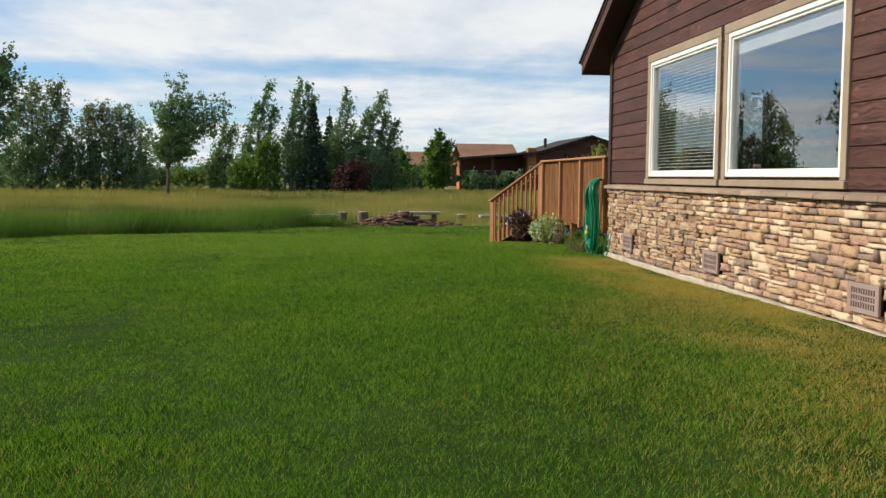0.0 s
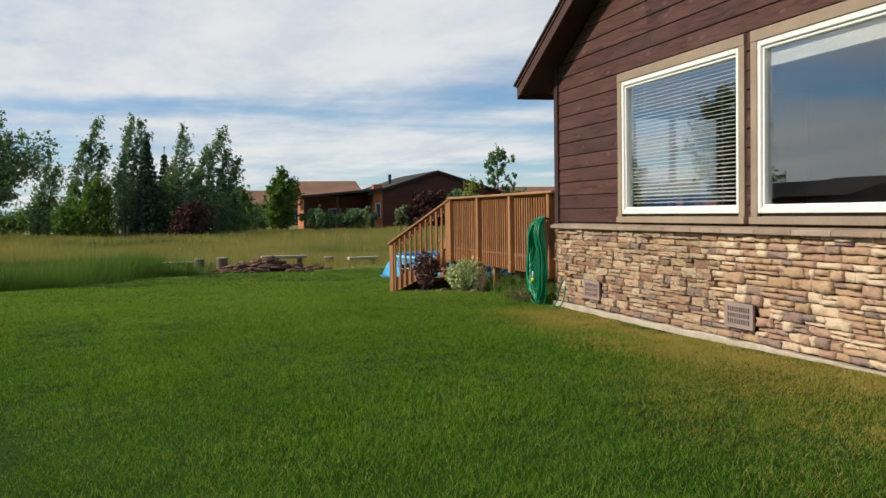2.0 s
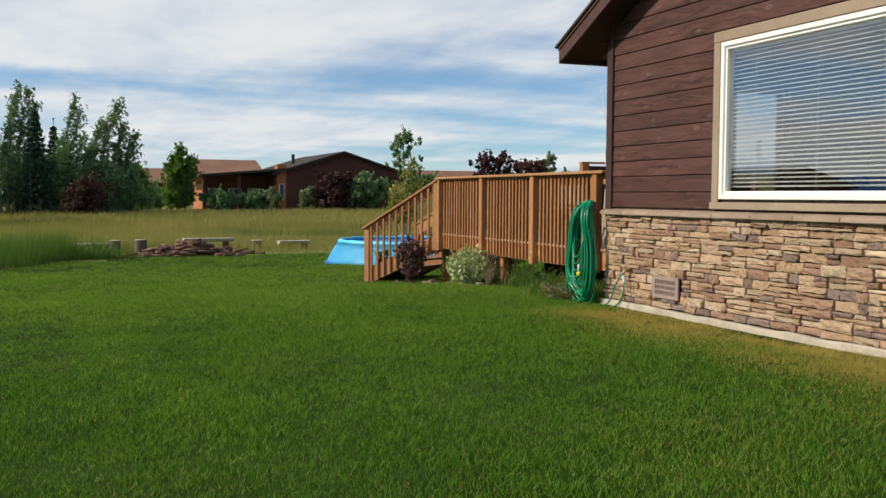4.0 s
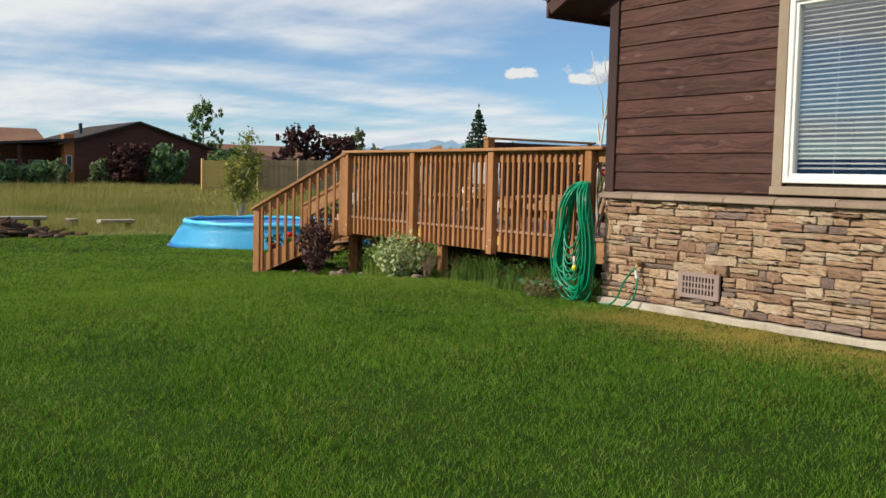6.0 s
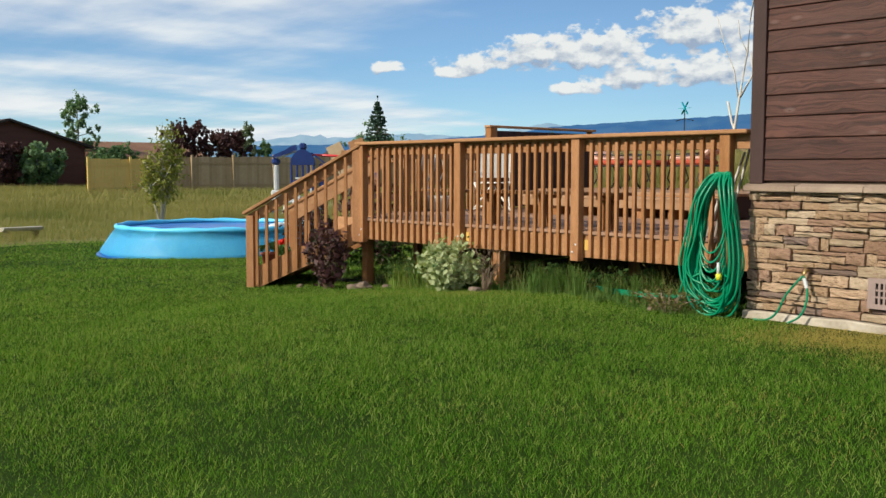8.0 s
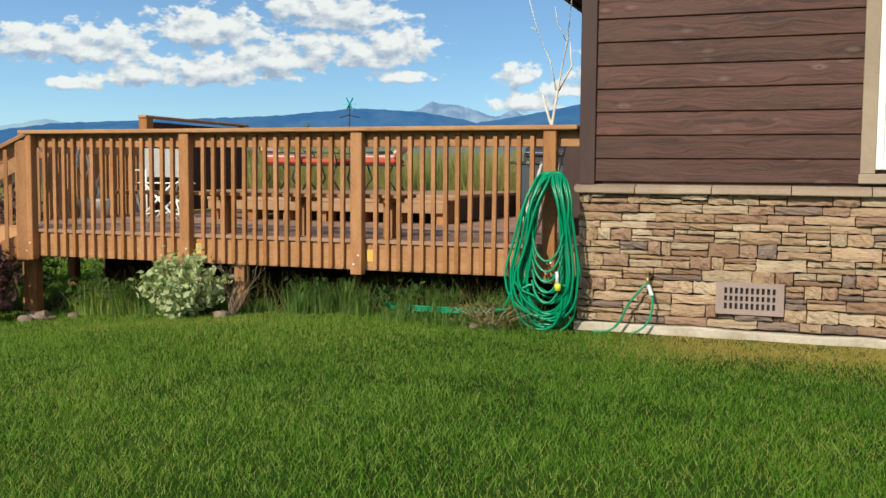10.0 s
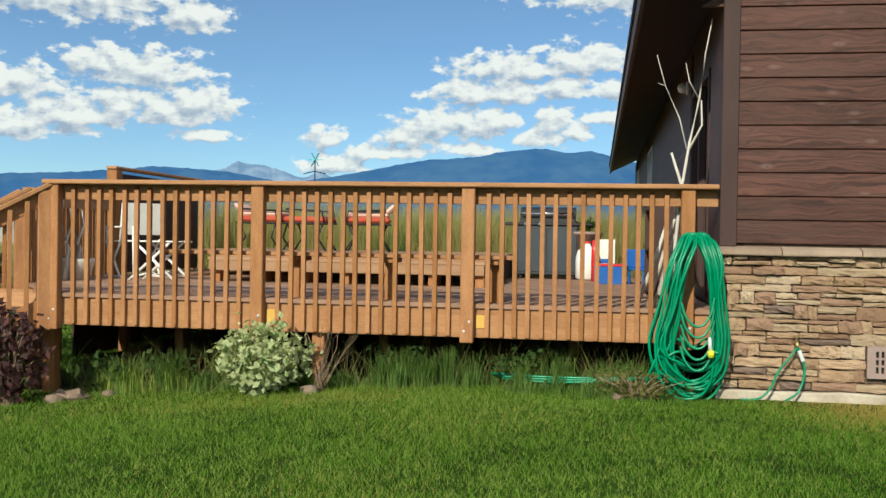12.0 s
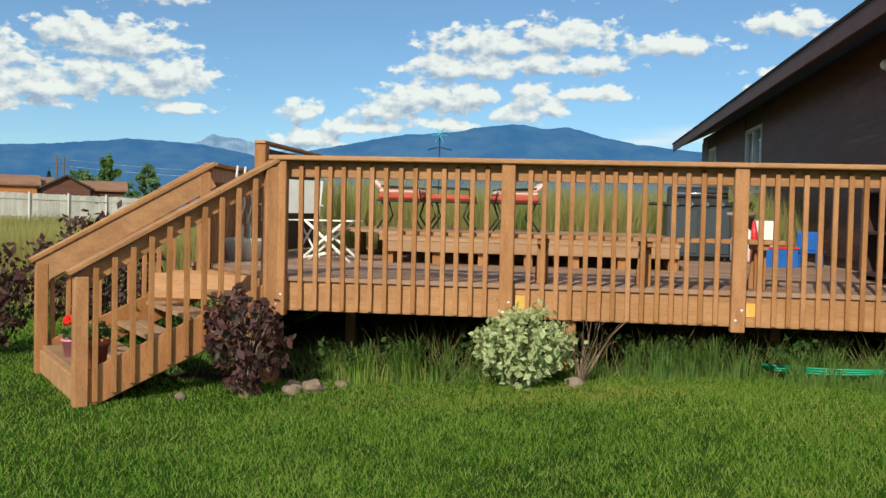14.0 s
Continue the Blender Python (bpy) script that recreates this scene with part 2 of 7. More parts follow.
M["cap"] = material("stone cap", (0.25, 0.18, 0.135), (0.36, 0.27, 0.20), 0.85, 3, 30, 0.6, 0.008, rand=0.15, local=True)
STONES = [material("ledge stone " + w, a, b, 0.88, 5, 34, 0.85, 0.014, rand=0.17, stretch=(1, 1, 2.6), local=True, spec=0.2, c3=c3, c3_scale=4, mottle=0.5)
          for w, a, b, c3 in (("buff", (0.41, 0.265, 0.165), (0.66, 0.465, 0.305), (0.24, 0.135, 0.085)),
                              ("cream", (0.49, 0.36, 0.24), (0.69, 0.54, 0.385), (0.36, 0.225, 0.15)),
                              ("rust", (0.31, 0.185, 0.125), (0.50, 0.32, 0.215), (0.21, 0.125, 0.095)),
                              ("grey", (0.22, 0.155, 0.13), (0.38, 0.275, 0.22), (0.15, 0.105, 0.09)))]
M["cedar"] = material("stained cedar", (0.25, 0.104, 0.038), (0.43, 0.205, 0.085), 0.65, 2.2, 22, 0.4, 0.004, rand=0.14, stretch=(5, 5, 1.2), mottle=0.5, spec=0.3)
M["cedarlong"] = material("stained rail", (0.28, 0.130, 0.055), (0.47, 0.25, 0.120), 0.65, 1.6, 16, 0.4, 0.004, rand=0.10, stretch=(6, 0.8, 6), mottle=0.5, spec=0.3)
M["deckboard"] = material("worn deck board", (0.24, 0.14, 0.095), (0.38, 0.235, 0.165), 0.75, 1.4, 16, 0.4, 0.004, rand=0.14, stretch=(2, 2, 2), local=True)
M["platform"] = material("pale step board", (0.27, 0.155, 0.085), (0.40, 0.24, 0.14), 0.7, 1.4, 16, 0.35, 0.004, rand=0.10, stretch=(5, 0.8, 5))
M["yellowwood"] = material("fresh wood block", (0.56, 0.34, 0.07), (0.66, 0.42, 0.11), 0.7, 6, 40, 0.2, 0.003)
# Soil, its colour darkened to carry the shade below the deck.
M["under"] = material("shade-dark soil", (0.016, 0.013, 0.008), (0.03, 0.024, 0.014), 0.95, 2, 20, 0.7, 0.03)
M["hose"] = material("green hose", (0.0, 0.17, 0.075), (0.005, 0.27, 0.13), 0.35, 2, 30, 0.1, 0.002, spec=0.5)
M["brass"] = material("brass", (0.50, 0.36, 0.16), (0.62, 0.46, 0.22), 0.4, 10, 60, 0.2, 0.002, metal=0.9)
M["yellow"] = material("yellow plastic", (0.60, 0.60, 0.03), (0.72, 0.70, 0.06), 0.4, 10, 60, 0.1, 0.002)
M["pool"] = material("blue vinyl", (0.11, 0.60, 0.97), (0.16, 0.68, 1.0), 0.4, 1.2, 9, 0.4, 0.03, spec=0.4)
M["pooldark"] = material("deep blue vinyl", (0.02, 0.13, 0.50), (0.03, 0.2, 0.62), 0.35, 2, 9, 0.4, 0.02, spec=0.4)
M["bluefabric"] = material("play blue plastic", (0.010, 0.025, 0.13), (0.018, 0.045, 0.2), 0.45, 2, 20, 0.2, 0.004, spec=0.4)
M["greyplastic"] = material("pale grey plastic", (0.55, 0.56, 0.58), (0.66, 0.67, 0.68), 0.5, 3, 30, 0.1, 0.002)
M["white"] = material("white paint", (0.72, 0.71, 0.68), (0.82, 0.81, 0.78), 0.5, 4, 30, 0.15, 0.002, rand=0.04)
M["red"] = material("red cushion", (0.36, 0.055, 0.03), (0.50, 0.10, 0.055), 0.8, 5, 60, 0.3, 0.005)
M["pinkish"] = material("pale cushion", (0.72, 0.42, 0.34), (0.80, 0.52, 0.44), 0.8, 5, 60, 0.3, 0.005)
M["black"] = material("black metal", (0.012, 0.012, 0.013), (0.022, 0.022, 0.024), 0.45, 5, 60, 0.1, 0.002, spec=0.5)
M["slate"] = material("dark grey steel", (0.035, 0.045, 0.055), (0.05, 0.062, 0.075), 0.4, 3, 30, 0.1, 0.002, metal=0.2, spec=0.5)
M["chrome"] = material("chrome", (0.7, 0.7, 0.7), (0.8, 0.8, 0.8), 0.15, 3, 30, 0.05, 0.001, metal=1.0)
M["bluebox"] = material("bright blue plastic", (0.012, 0.09, 0.36), (0.02, 0.13, 0.46), 0.35, 3, 30, 0.1, 0.002, spec=0.5)
M["redplastic"] = material("red plastic", (0.55, 0.02, 0.03), (0.68, 0.04, 0.04), 0.35, 3, 30, 0.1, 0.002, spec=0.5)
M["terracotta"] = material("terracotta", (0.36, 0.10, 0.05), (0.46, 0.15, 0.08), 0.8, 5, 40, 0.2, 0.004)
M["pinkpot"] = material("pink glazed pot", (0.50, 0.17, 0.24), (0.62, 0.25, 0.32), 0.4, 5, 40, 0.1, 0.002, spec=0.5)
M["petal"] = material("red petal", (0.62, 0.012, 0.008), (0.80, 0.03, 0.015), 0.6, 9, 60, 0, leaf=0.3)
M["potleaf"] = material("pot plant leaf", (0.04, 0.10, 0.02), (0.10, 0.19, 0.05), 0.6, 8, 60, 0, leaf=0.3)
M["variegated"] = material("variegated leaf", (0.22, 0.29, 0.12), (0.60, 0.62, 0.36), 0.6, 9, 60, 0, leaf=0.25, mottle=0.6, c3=(0.10, 0.20, 0.05), c3_scale=14)
M["plum"] = material("plum leaf", (0.040, 0.018, 0.022), (0.11, 0.044, 0.042), 0.6, 7, 60, 0, leaf=0.2, mottle=0.5, c3=(0.045, 0.06, 0.035), c3_scale=6)
M["twigs"] = material("dry twig", (0.22, 0.15, 0.10), (0.33, 0.24, 0.17), 0.85, 9, 60, 0.4, 0.004)
M["rock"] = material("field rock", (0.17, 0.12, 0.09), (0.30, 0.23, 0.18), 0.9, 6, 40, 0.7, 0.012, rand=0.15)
M["driftwood"] = material("bleached driftwood", (0.50, 0.46, 0.41), (0.70, 0.66, 0.60), 0.8, 5, 40, 0.5, 0.008, stretch=(3, 3, 1))
M["bark"] = material("bark", (0.09, 0.065, 0.045), (0.17, 0.13, 0.095), 0.9, 3, 25, 0.8, 0.02, stretch=(3, 3, 0.7))
M["palebark"] = material("pale bark", (0.36, 0.33, 0.28), (0.52, 0.49, 0.42), 0.85, 3, 25, 0.5, 0.01, stretch=(1, 1, 3))
M["firewood"] = material("cut firewood", (0.09, 0.05, 0.035), (0.22, 0.13, 0.09), 0.9, 5, 40, 0.6, 0.01, rand=0.3)
M["slab"] = material("bleached slab", (0.42, 0.38, 0.32), (0.58, 0.53, 0.46), 0.85, 3, 30, 0.4, 0.006)
M["leafgreen"] = material("poplar leaf", (0.085, 0.165, 0.075), (0.21, 0.31, 0.16), 0.6, 0.5, 8, 0, leaf=0.3, mottle=0.6, spec=0.25)
M["leafgrey"] = material("willow leaf", (0.14, 0.18, 0.10), (0.26, 0.30, 0.19), 0.65, 0.5, 8, 0, leaf=0.3, mottle=0.6)
M["leaffresh"] = material("fresh leaf", (0.07, 0.14, 0.025), (0.15, 0.25, 0.05), 0.6, 1, 12, 0, leaf=0.35, mottle=0.6)
M["leafyellow"] = material("yellowing leaf", (0.13, 0.18, 0.035), (0.34, 0.32, 0.07), 0.6, 1.5, 12, 0, leaf=0.35, mottle=0.6)
M["needles"] = material("spruce needle", (0.022, 0.052, 0.034), (0.05, 0.095, 0.06), 0.7, 0.8, 14, 0, leaf=0.1, mottle=0.6)
M["maroon"] = material("maroon leaf", (0.045, 0.02, 0.022), (0.095, 0.04, 0.04), 0.7, 0.5, 8, 0, leaf=0.2)
M["cedarwall"] = material("neighbour cedar wall", (0.34, 0.12, 0.045), (0.46, 0.18, 0.07), 0.7, 0.5, 5, 0.3, 0.02, stretch=(1, 1, 6))
M["brownwall"] = material("neighbour brown wall", (0.085, 0.035, 0.025), (0.13, 0.055, 0.04), 0.8, 0.5, 5, 0.3, 0.02, stretch=(1, 1, 5))
M["roofbrown"] = material("brown shingle roof", (0.21, 0.11, 0.07), (0.30, 0.165, 0.105), 0.9, 0.6, 6, 0.5, 0.03)
M["roofdark"] = material("dark shingle roof", (0.035, 0.028, 0.026), (0.065, 0.052, 0.047), 0.9, 0.6, 6, 0.5, 0.03)
M["fence"] = material("weathered fence", (0.30, 0.21, 0.12), (0.42, 0.31, 0.19), 0.85, 0.6, 6, 0.4, 0.02, rand=0.16)
M["fenceold"] = material("grey fence", (0.38, 0.36, 0.33), (0.52, 0.50, 0.46), 0.85, 0.6, 6, 0.4, 0.02, rand=0.12)
M["yellowboard"] = material("yellow plywood", (0.62, 0.42, 0.12), (0.72, 0.52, 0.18), 0.8, 0.6, 6, 0.2, 0.01)
M["ventmetal"] = material("vent cover", (0.27, 0.195, 0.175), (0.34, 0.25, 0.225), 0.6, 4, 40, 0.15, 0.002)
M["interior"] = material("room wall", (0.30, 0.28, 0.25), (0.36, 0.34, 0.31), 0.9, 1, 20, 0.1, 0.002)
M["curtain"] = material("blind slat", (0.74, 0.74, 0.72), (0.82, 0.82, 0.80), 0.5, 4, 30, 0.0, 0.001)


def glass_material(name, tint, gloss):
    mt = bpy.data.materials.new(name)
    mt.use_nodes = True
    n = Net(mt.node_tree)
    t, g, mx, o = n.n("BsdfTransparent"), n.n("BsdfGlossy"), n.n("MixShader"), n.n("OutputMaterial")
    t.inputs[0].default_value = (*tint, 1)
    g.inputs["Roughness"].default_value = 0.0
    fr = n.n("LayerWeight")
    fr.inputs[0].default_value = 0.5
    n.l(n.m("MULTIPLY_ADD", n.m("POWER", fr.outputs["Facing"], 3.0), 0.75, gloss, clamp=True), mx.inputs[0])
    n.l(t.outputs[0], mx.inputs[1]), n.l(g.outputs[0], mx.inputs[2]), n.l(mx.outputs[0], o.inputs[0])
    return mt


M["glass"] = glass_material("window glass", (0.90, 0.92, 0.92), 0.15)


# Backdrop material: the haze of distance is painted in as even emission.
def haze_material(name, c1, c2, glow, strength):
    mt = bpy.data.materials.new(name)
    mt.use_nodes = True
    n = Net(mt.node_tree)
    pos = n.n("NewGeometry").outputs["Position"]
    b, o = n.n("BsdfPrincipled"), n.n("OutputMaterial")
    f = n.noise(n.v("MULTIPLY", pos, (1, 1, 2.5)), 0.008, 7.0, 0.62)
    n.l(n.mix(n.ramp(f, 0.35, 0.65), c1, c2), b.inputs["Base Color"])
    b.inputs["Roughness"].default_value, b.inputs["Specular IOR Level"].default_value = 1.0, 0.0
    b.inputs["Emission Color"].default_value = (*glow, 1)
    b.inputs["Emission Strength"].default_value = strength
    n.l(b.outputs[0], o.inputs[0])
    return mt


# Emitted blue stands in for haze; farther ranges glow paler.
M["mountain"] = haze_material("hazed forested range", (0.008, 0.022, 0.036), (0.030, 0.050, 0.05), (0.060, 0.185, 0.44), 0.70)
M["peak"] = haze_material("hazed rocky peaks", (0.05, 0.065, 0.09), (0.15, 0.165, 0.18), (0.15, 0.28, 0.46), 0.85)
M["farrange"] = haze_material("hazed far range", (0.05, 0.09, 0.11), (0.12, 0.15, 0.15), (0.30, 0.45, 0.62), 0.75)
# Faint glow on the distant ground imitates haze over the valley.
M["farplain"] = haze_material("hazed valley floor", (0.08, 0.11, 0.05), (0.22, 0.21, 0.10), (0.10, 0.16, 0.14), 0.15)


# ---------- mesh helpers ----------
def to_mesh(name, bm, mt):
    me = bpy.data.meshes.new(name)
    bm.to_mesh(me)
    bm.free()
    me.materials.append(mt)
    return me


def part(name, bm, mt, parent=None, label="", smooth=False):
    me = bm if isinstance(bm, bpy.types.Mesh) else to_mesh(name, bm, mt)
    if smooth:
        me.shade_smooth()
    ob = new(name, me)
    ob.parent = parent
    return tagged(ob, label)


def raw(name, verts, faces, mt, parent=None, label="", kind=""):
    """A mesh from numpy triangles or quads."""
    me = bpy.data.meshes.new(name)
    verts, faces = np.asarray(verts, np.float32), np.asarray(faces, np.int32)
    k = faces.shape[1]
    me.vertices.add(len(verts)), me.loops.add(faces.size), me.polygons.add(len(faces))
    me.vertices.foreach_set("co", verts.ravel())
    me.loops.foreach_set("vertex_index", faces.ravel())
    me.polygons.foreach_set("loop_start", np.arange(len(faces), dtype=np.int32) * k)
    me.update(calc_edges=True)
    me.materials.append(mt)
    ob = new(name, me)
    ob.parent = parent
    return tagged(ob, label, kind=kind)


def empty(name, label, category, group="", at=(0, 0, 0), rz=0.0):
    ob = new(name)
    ob.empty_display_size = 0.1
    ob.matrix_basis = pose(*at, 0, 0, rz)
    return tagged(ob, label, category, group)


def box(bm, x0, x1, y0, y1, z0, z1, bevel=0.0):
    m = Matrix.LocRotScale(((x0 + x1) / 2, (y0 + y1) / 2, (z0 + z1) / 2), None, (abs(x1 - x0), abs(y1 - y0), abs(z1 - z0)))
    r = bmesh.ops.create_cube(bm, size=1, matrix=m)
    if bevel:
        es = list({e for v in r["verts"] for e in v.link_edges})
        bmesh.ops.bevel(bm, geom=es, offset=bevel, segments=1, affect="EDGES", clamp_overlap=True)
    return bm


def B(x0, x1, y0, y1, z0, z1, bevel=0.0):
    return box(bmesh.new(), x0, x1, y0, y1, z0, z1, bevel)


def beam(bm, p, q, w, h, up=(0, 0, 1), bevel=0.0):
    """A board from p to q, w wide and h high."""
    p, q = Vector(p), Vector(q)
    d = (q - p).normalized()
    side = d.cross(Vector(up)).normalized()
    top = side.cross(d)
    m = Matrix((side * w, d * (q - p).length, top * h)).transposed().to_4x4()
    m.translation = (p + q) / 2
    r = bmesh.ops.create_cube(bm, size=1, matrix=m)
    if bevel:
        es = list({e for v in r["verts"] for e in v.link_edges})
        bmesh.ops.bevel(bm, geom=es, offset=bevel, segments=1, affect="EDGES", clamp_overlap=True)
    return bm


def rod(bm, pts, radii, sides=7, cap=True):
    """A tapering tube through points."""
    rings = []
    pts = [Vector(p) for p in pts]
    for i, p in enumerate(pts):
        d = (pts[min(i + 1, len(pts) - 1)] - pts[max(i - 1, 0)]).normalized()
        a = d.orthogonal().normalized()
        b = d.cross(a)
        r = radii[i] if isinstance(radii, (list, tuple)) else radii
        rings.append([bm.verts.new(p + (a * math.cos(k * math.tau / sides) + b * math.sin(k * math.tau / sides)) * r) for k in range(sides)])
    for r0, r1 in zip(rings, rings[1:]):
        # keep the rings from twisting
        off = min(range(sides), key=lambda o: (r0[0].co - r1[o].co).length)
        r1[:] = r1[off:] + r1[:off]
        for k in range(sides):
            bm.faces.new((r0[k], r0[(k + 1) % sides], r1[(k + 1) % sides], r1[k]))
    if cap:
        bm.faces.new(rings[0][::-1]), bm.faces.new(rings[-1])
    return bm


def lathe(bm, prof, at=(0, 0, 0), sides=24):
    """A turned shape; prof holds radius and height pairs."""
    rings = []
    for r, z in prof:
        rings.append([bm.verts.new((at[0] + r * math.cos(k * math.tau / sides), at[1] + r * math.sin(k * math.tau / sides), at[2] + z)) for k in range(sides)])
    for a, b in zip(rings, rings[1:]):
        for k in range(sides):
            bm.faces.new((a[k], a[(k + 1) % sides], b[(k + 1) % sides], b[k]))
    bm.faces.new(rings[0][::-1]), bm.faces.new(rings[-1])
    return bm


def smooth01(t):
    t = np.clip(t, 0, 1)
    return t * t * (3 - 2 * t)


def ground_z(x, y):
    x, y = np.asarray(x, float), np.asarray(y, float)
    a = 0.24 - 0.14 * smooth01((1.5 - x) / 4.5) - 0.12 * smooth01((-3 - x) / 8) - 0.05 * smooth01((x - 3.0) / 1.2)
    b = np.interp(y, [22.5, 31, 42, 60, 90], [-0.04, -0.30, -0.28, 0.12, 0.2])
    e = smooth01((x - 12) / 25) * 0.2
    z = a + (b - a) * smooth01((y - 18.0) / 4.6)
    z = z + 0.06 * smooth01((13.5 - y) / 5) * smooth01((x - 3.0) / 1.0)
    z = z + 0.018 * np.sin(x * 1.3 + 1) * np.sin(y * 0.9) + e * smooth01((y - 10) / 10)
    return z


def gz(x, y):
    return float(ground_z(x, y))


# ---------- ground ----------
EDGE = [(-40, 16), (-12, 21.0), (-8.3, 24.1), (-7.3, 27.8), (-4.8, 29.5), (-1.6, 34.0), (0.35, 35.4), (2.8, 35.8), (5.5, 36.5), (10, 35.5), (13.5, 32.5), (14.5, 26), (14.5, 20), (40, 19)]


def lawn_edge(x):
    return np.interp(x, [p[0] for p in EDGE], [p[1] for p in EDGE])


def is_lawn(x, y):
    return (y < lawn_edge(x)) & (x < 14.5)


def soften(a):
    return np.sign(a) * np.abs(a) ** 2.6


g = np.linspace(-1, 1, 241)
gx, gy = 3.0 + soften(g) * 3200 + g * 30, 22 + soften(g) * 3200 + g * 36
X, Y = np.meshgrid(gx, gy)
Z = ground_z(X, Y)
V = np.stack([X.ravel(), Y.ravel(), Z.ravel()], 1)
i = np.arange(240)
I, J = np.meshgrid(i, i)
q = (J * 241 + I).ravel()
F = np.stack([q, q + 1, q + 242, q + 241], 1)
ground = raw("ground", V, F, M["lawn"], kind="structure", label="mown green lawn running into an unmown field of ripe grass")
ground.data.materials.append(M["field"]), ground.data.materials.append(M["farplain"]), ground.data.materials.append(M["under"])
cx, cy = V[F].mean(1)[:, 0], V[F].mean(1)[:, 1]
far = np.hypot(cx, cy - 20)
mi = np.where(is_lawn(cx, cy), 0, 1)
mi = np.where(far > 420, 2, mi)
# The area below the deck gets the soil with shade in its colour.
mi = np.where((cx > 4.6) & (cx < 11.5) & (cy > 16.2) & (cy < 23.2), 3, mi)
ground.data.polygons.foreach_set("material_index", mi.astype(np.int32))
ground.data.polygons.foreach_set("use_smooth", np.ones(len(F), bool))

rng = np.random.default_rng(7)


def blades(name, x, y, h, w, lean, mt, label, z=None):
    """Grass blades, one tapering triangle pair each, standing on the ground."""
    n = len(x)
    z = ground_z(x, y) if z is None else z
    a = rng.uniform(0, math.tau, n)
    b = rng.uniform(0, math.tau, n)
    ln = lean * h * rng.uniform(0.2, 1.0, n)
    dx, dy = np.cos(a) * w / 2, np.sin(a) * w / 2
    v = np.empty((n, 3, 3), np.float32)
    v[:, 0] = np.stack([x - dx, y - dy, z - 0.01], 1)
    v[:, 1] = np.stack([x + dx, y + dy, z - 0.01], 1)
    v[:, 2] = np.stack([x + np.cos(b) * ln + 0.12 * h, y + np.sin(b) * ln, z + h], 1)
    return raw(name, v.reshape(-1, 3), np.arange(3 * n).reshape(-1, 3), mt, kind="stuff", label=label)


def spread(n, x0, x1, y0, y1):
    return rng.uniform(x0, x1, n), rng.uniform(y0, y1, n)


def dryness(x, y):
    """High close to the sunny wall, where the lawn is parched."""
    near = 1.25 * smooth01((x - 3.35) / 0.5) * smooth01((16.3 - y) / 1.5) + 1.25 * smooth01((x - 2.3) / 1.3) * smooth01((16.6 - y) / 2.2) + 0.5 * smooth01((x - 0.2 - 0.12 * y) / 1.6) * smooth01((13.5 - y) / 5.0) + 0.22 * smooth01((y - 18.2) / 1.2) * smooth01((22 - y) / 1.0) * smooth01((x - 2.6) / 0.8)
    patch = 0.5 + 0.5 * np.sin(x * 2.1 + 0.7 * np.sin(y * 1.7)) * np.sin(y * 1.37 + 1.1 * np.sin(x * 1.9))
    return np.clip(near * (0.35 + 0.75 * patch) + 0.10 * patch ** 3, 0, 1)


n = 6000000
lx, ly = spread(n, -14.0, 14.4, 2.5, 36.5)
dist = np.minimum(np.hypot(lx - 0.5, ly - 5), np.minimum(np.hypot(lx - 1.0, ly - 11), np.hypot(lx - 2.0, ly - 17)))
prob = np.clip((3.6 / np.maximum(dist, 3.6)) ** 1.5, 0.07, 1)
keep = (rng.uniform(0, 1, n) < prob) & is_lawn(lx, ly) & ~((lx > 4.2) & (ly < 16.4)) & ~((lx > 4.48) & (ly < 23.2)) & (np.hypot(lx - 7.3, ly - 31.3) > 2.3)
lx, ly, dist = lx[keep], ly[keep], dist[keep]


def lattice(x, y, scale, seed):
    """Smooth value noise on the plane, 0 to 1."""
    r = np.random.default_rng(seed).uniform(0, 1, (256, 256))
    u, v = x / scale + 900, y / scale + 900
    i, j = np.floor(u).astype(int), np.floor(v).astype(int)
    a, b = u - i, v - j
    a, b = a * a * (3 - 2 * a), b * b * (3 - 2 * b)
    g = lambda p, q: r[p % 256, q % 256]
    return (g(i, j) * (1 - a) + g(i + 1, j) * a) * (1 - b) + (g(i, j + 1) * (1 - a) + g(i + 1, j + 1) * a) * b


clump = 0.5 * lattice(lx, ly, 0.10, 1) + 0.3 * lattice(lx, ly, 0.32, 2) + 0.2 * lattice(lx, ly, 1.3, 3)
thin = rng.uniform(0, 1, len(lx)) < np.clip(0.50 + 1.3 * (clump - 0.25), 0.45, 1)
lx, ly, dist, clump = lx[thin], ly[thin], dist[thin], clump[thin]
dry = rng.uniform(0, 1, len(lx)) < dryness(lx, ly)
hh = rng.uniform(0.018, 0.042, len(lx)) * (0.55 + 1.0 * clump)
ww = 0.0048 + 0.0009 * np.clip(dist - 3, 0, 24)
pick = rng.uniform(0, 1, len(lx))
pale = pick < 0.17 + 0.22 * smooth01((ly - 13.5) / 5.0)
dark = pick > 0.66 + 0.10 * smooth01((ly - 9.0) / 6.0)
for nm, sel, mt, lab in (("lawn_grass", ~dry & ~pale & ~dark, "blade", "short green lawn grass with uneven tufts"), ("lawn_grass", ~dry & pale, "bladepale", "paler yellow-green blades in the lawn"),
                         ("lawn_grass", ~dry & dark, "bladedark", "darker green blades in the lawn")):
    blades(nm, lx[sel], ly[sel], hh[sel], ww[sel], 1.5, M[mt], lab)
blades("dry_grass", lx[dry], ly[dry], hh[dry] * 0.85, ww[dry], 1.8, M["dryblade"], "parched straw-coloured grass beside the stone wall")

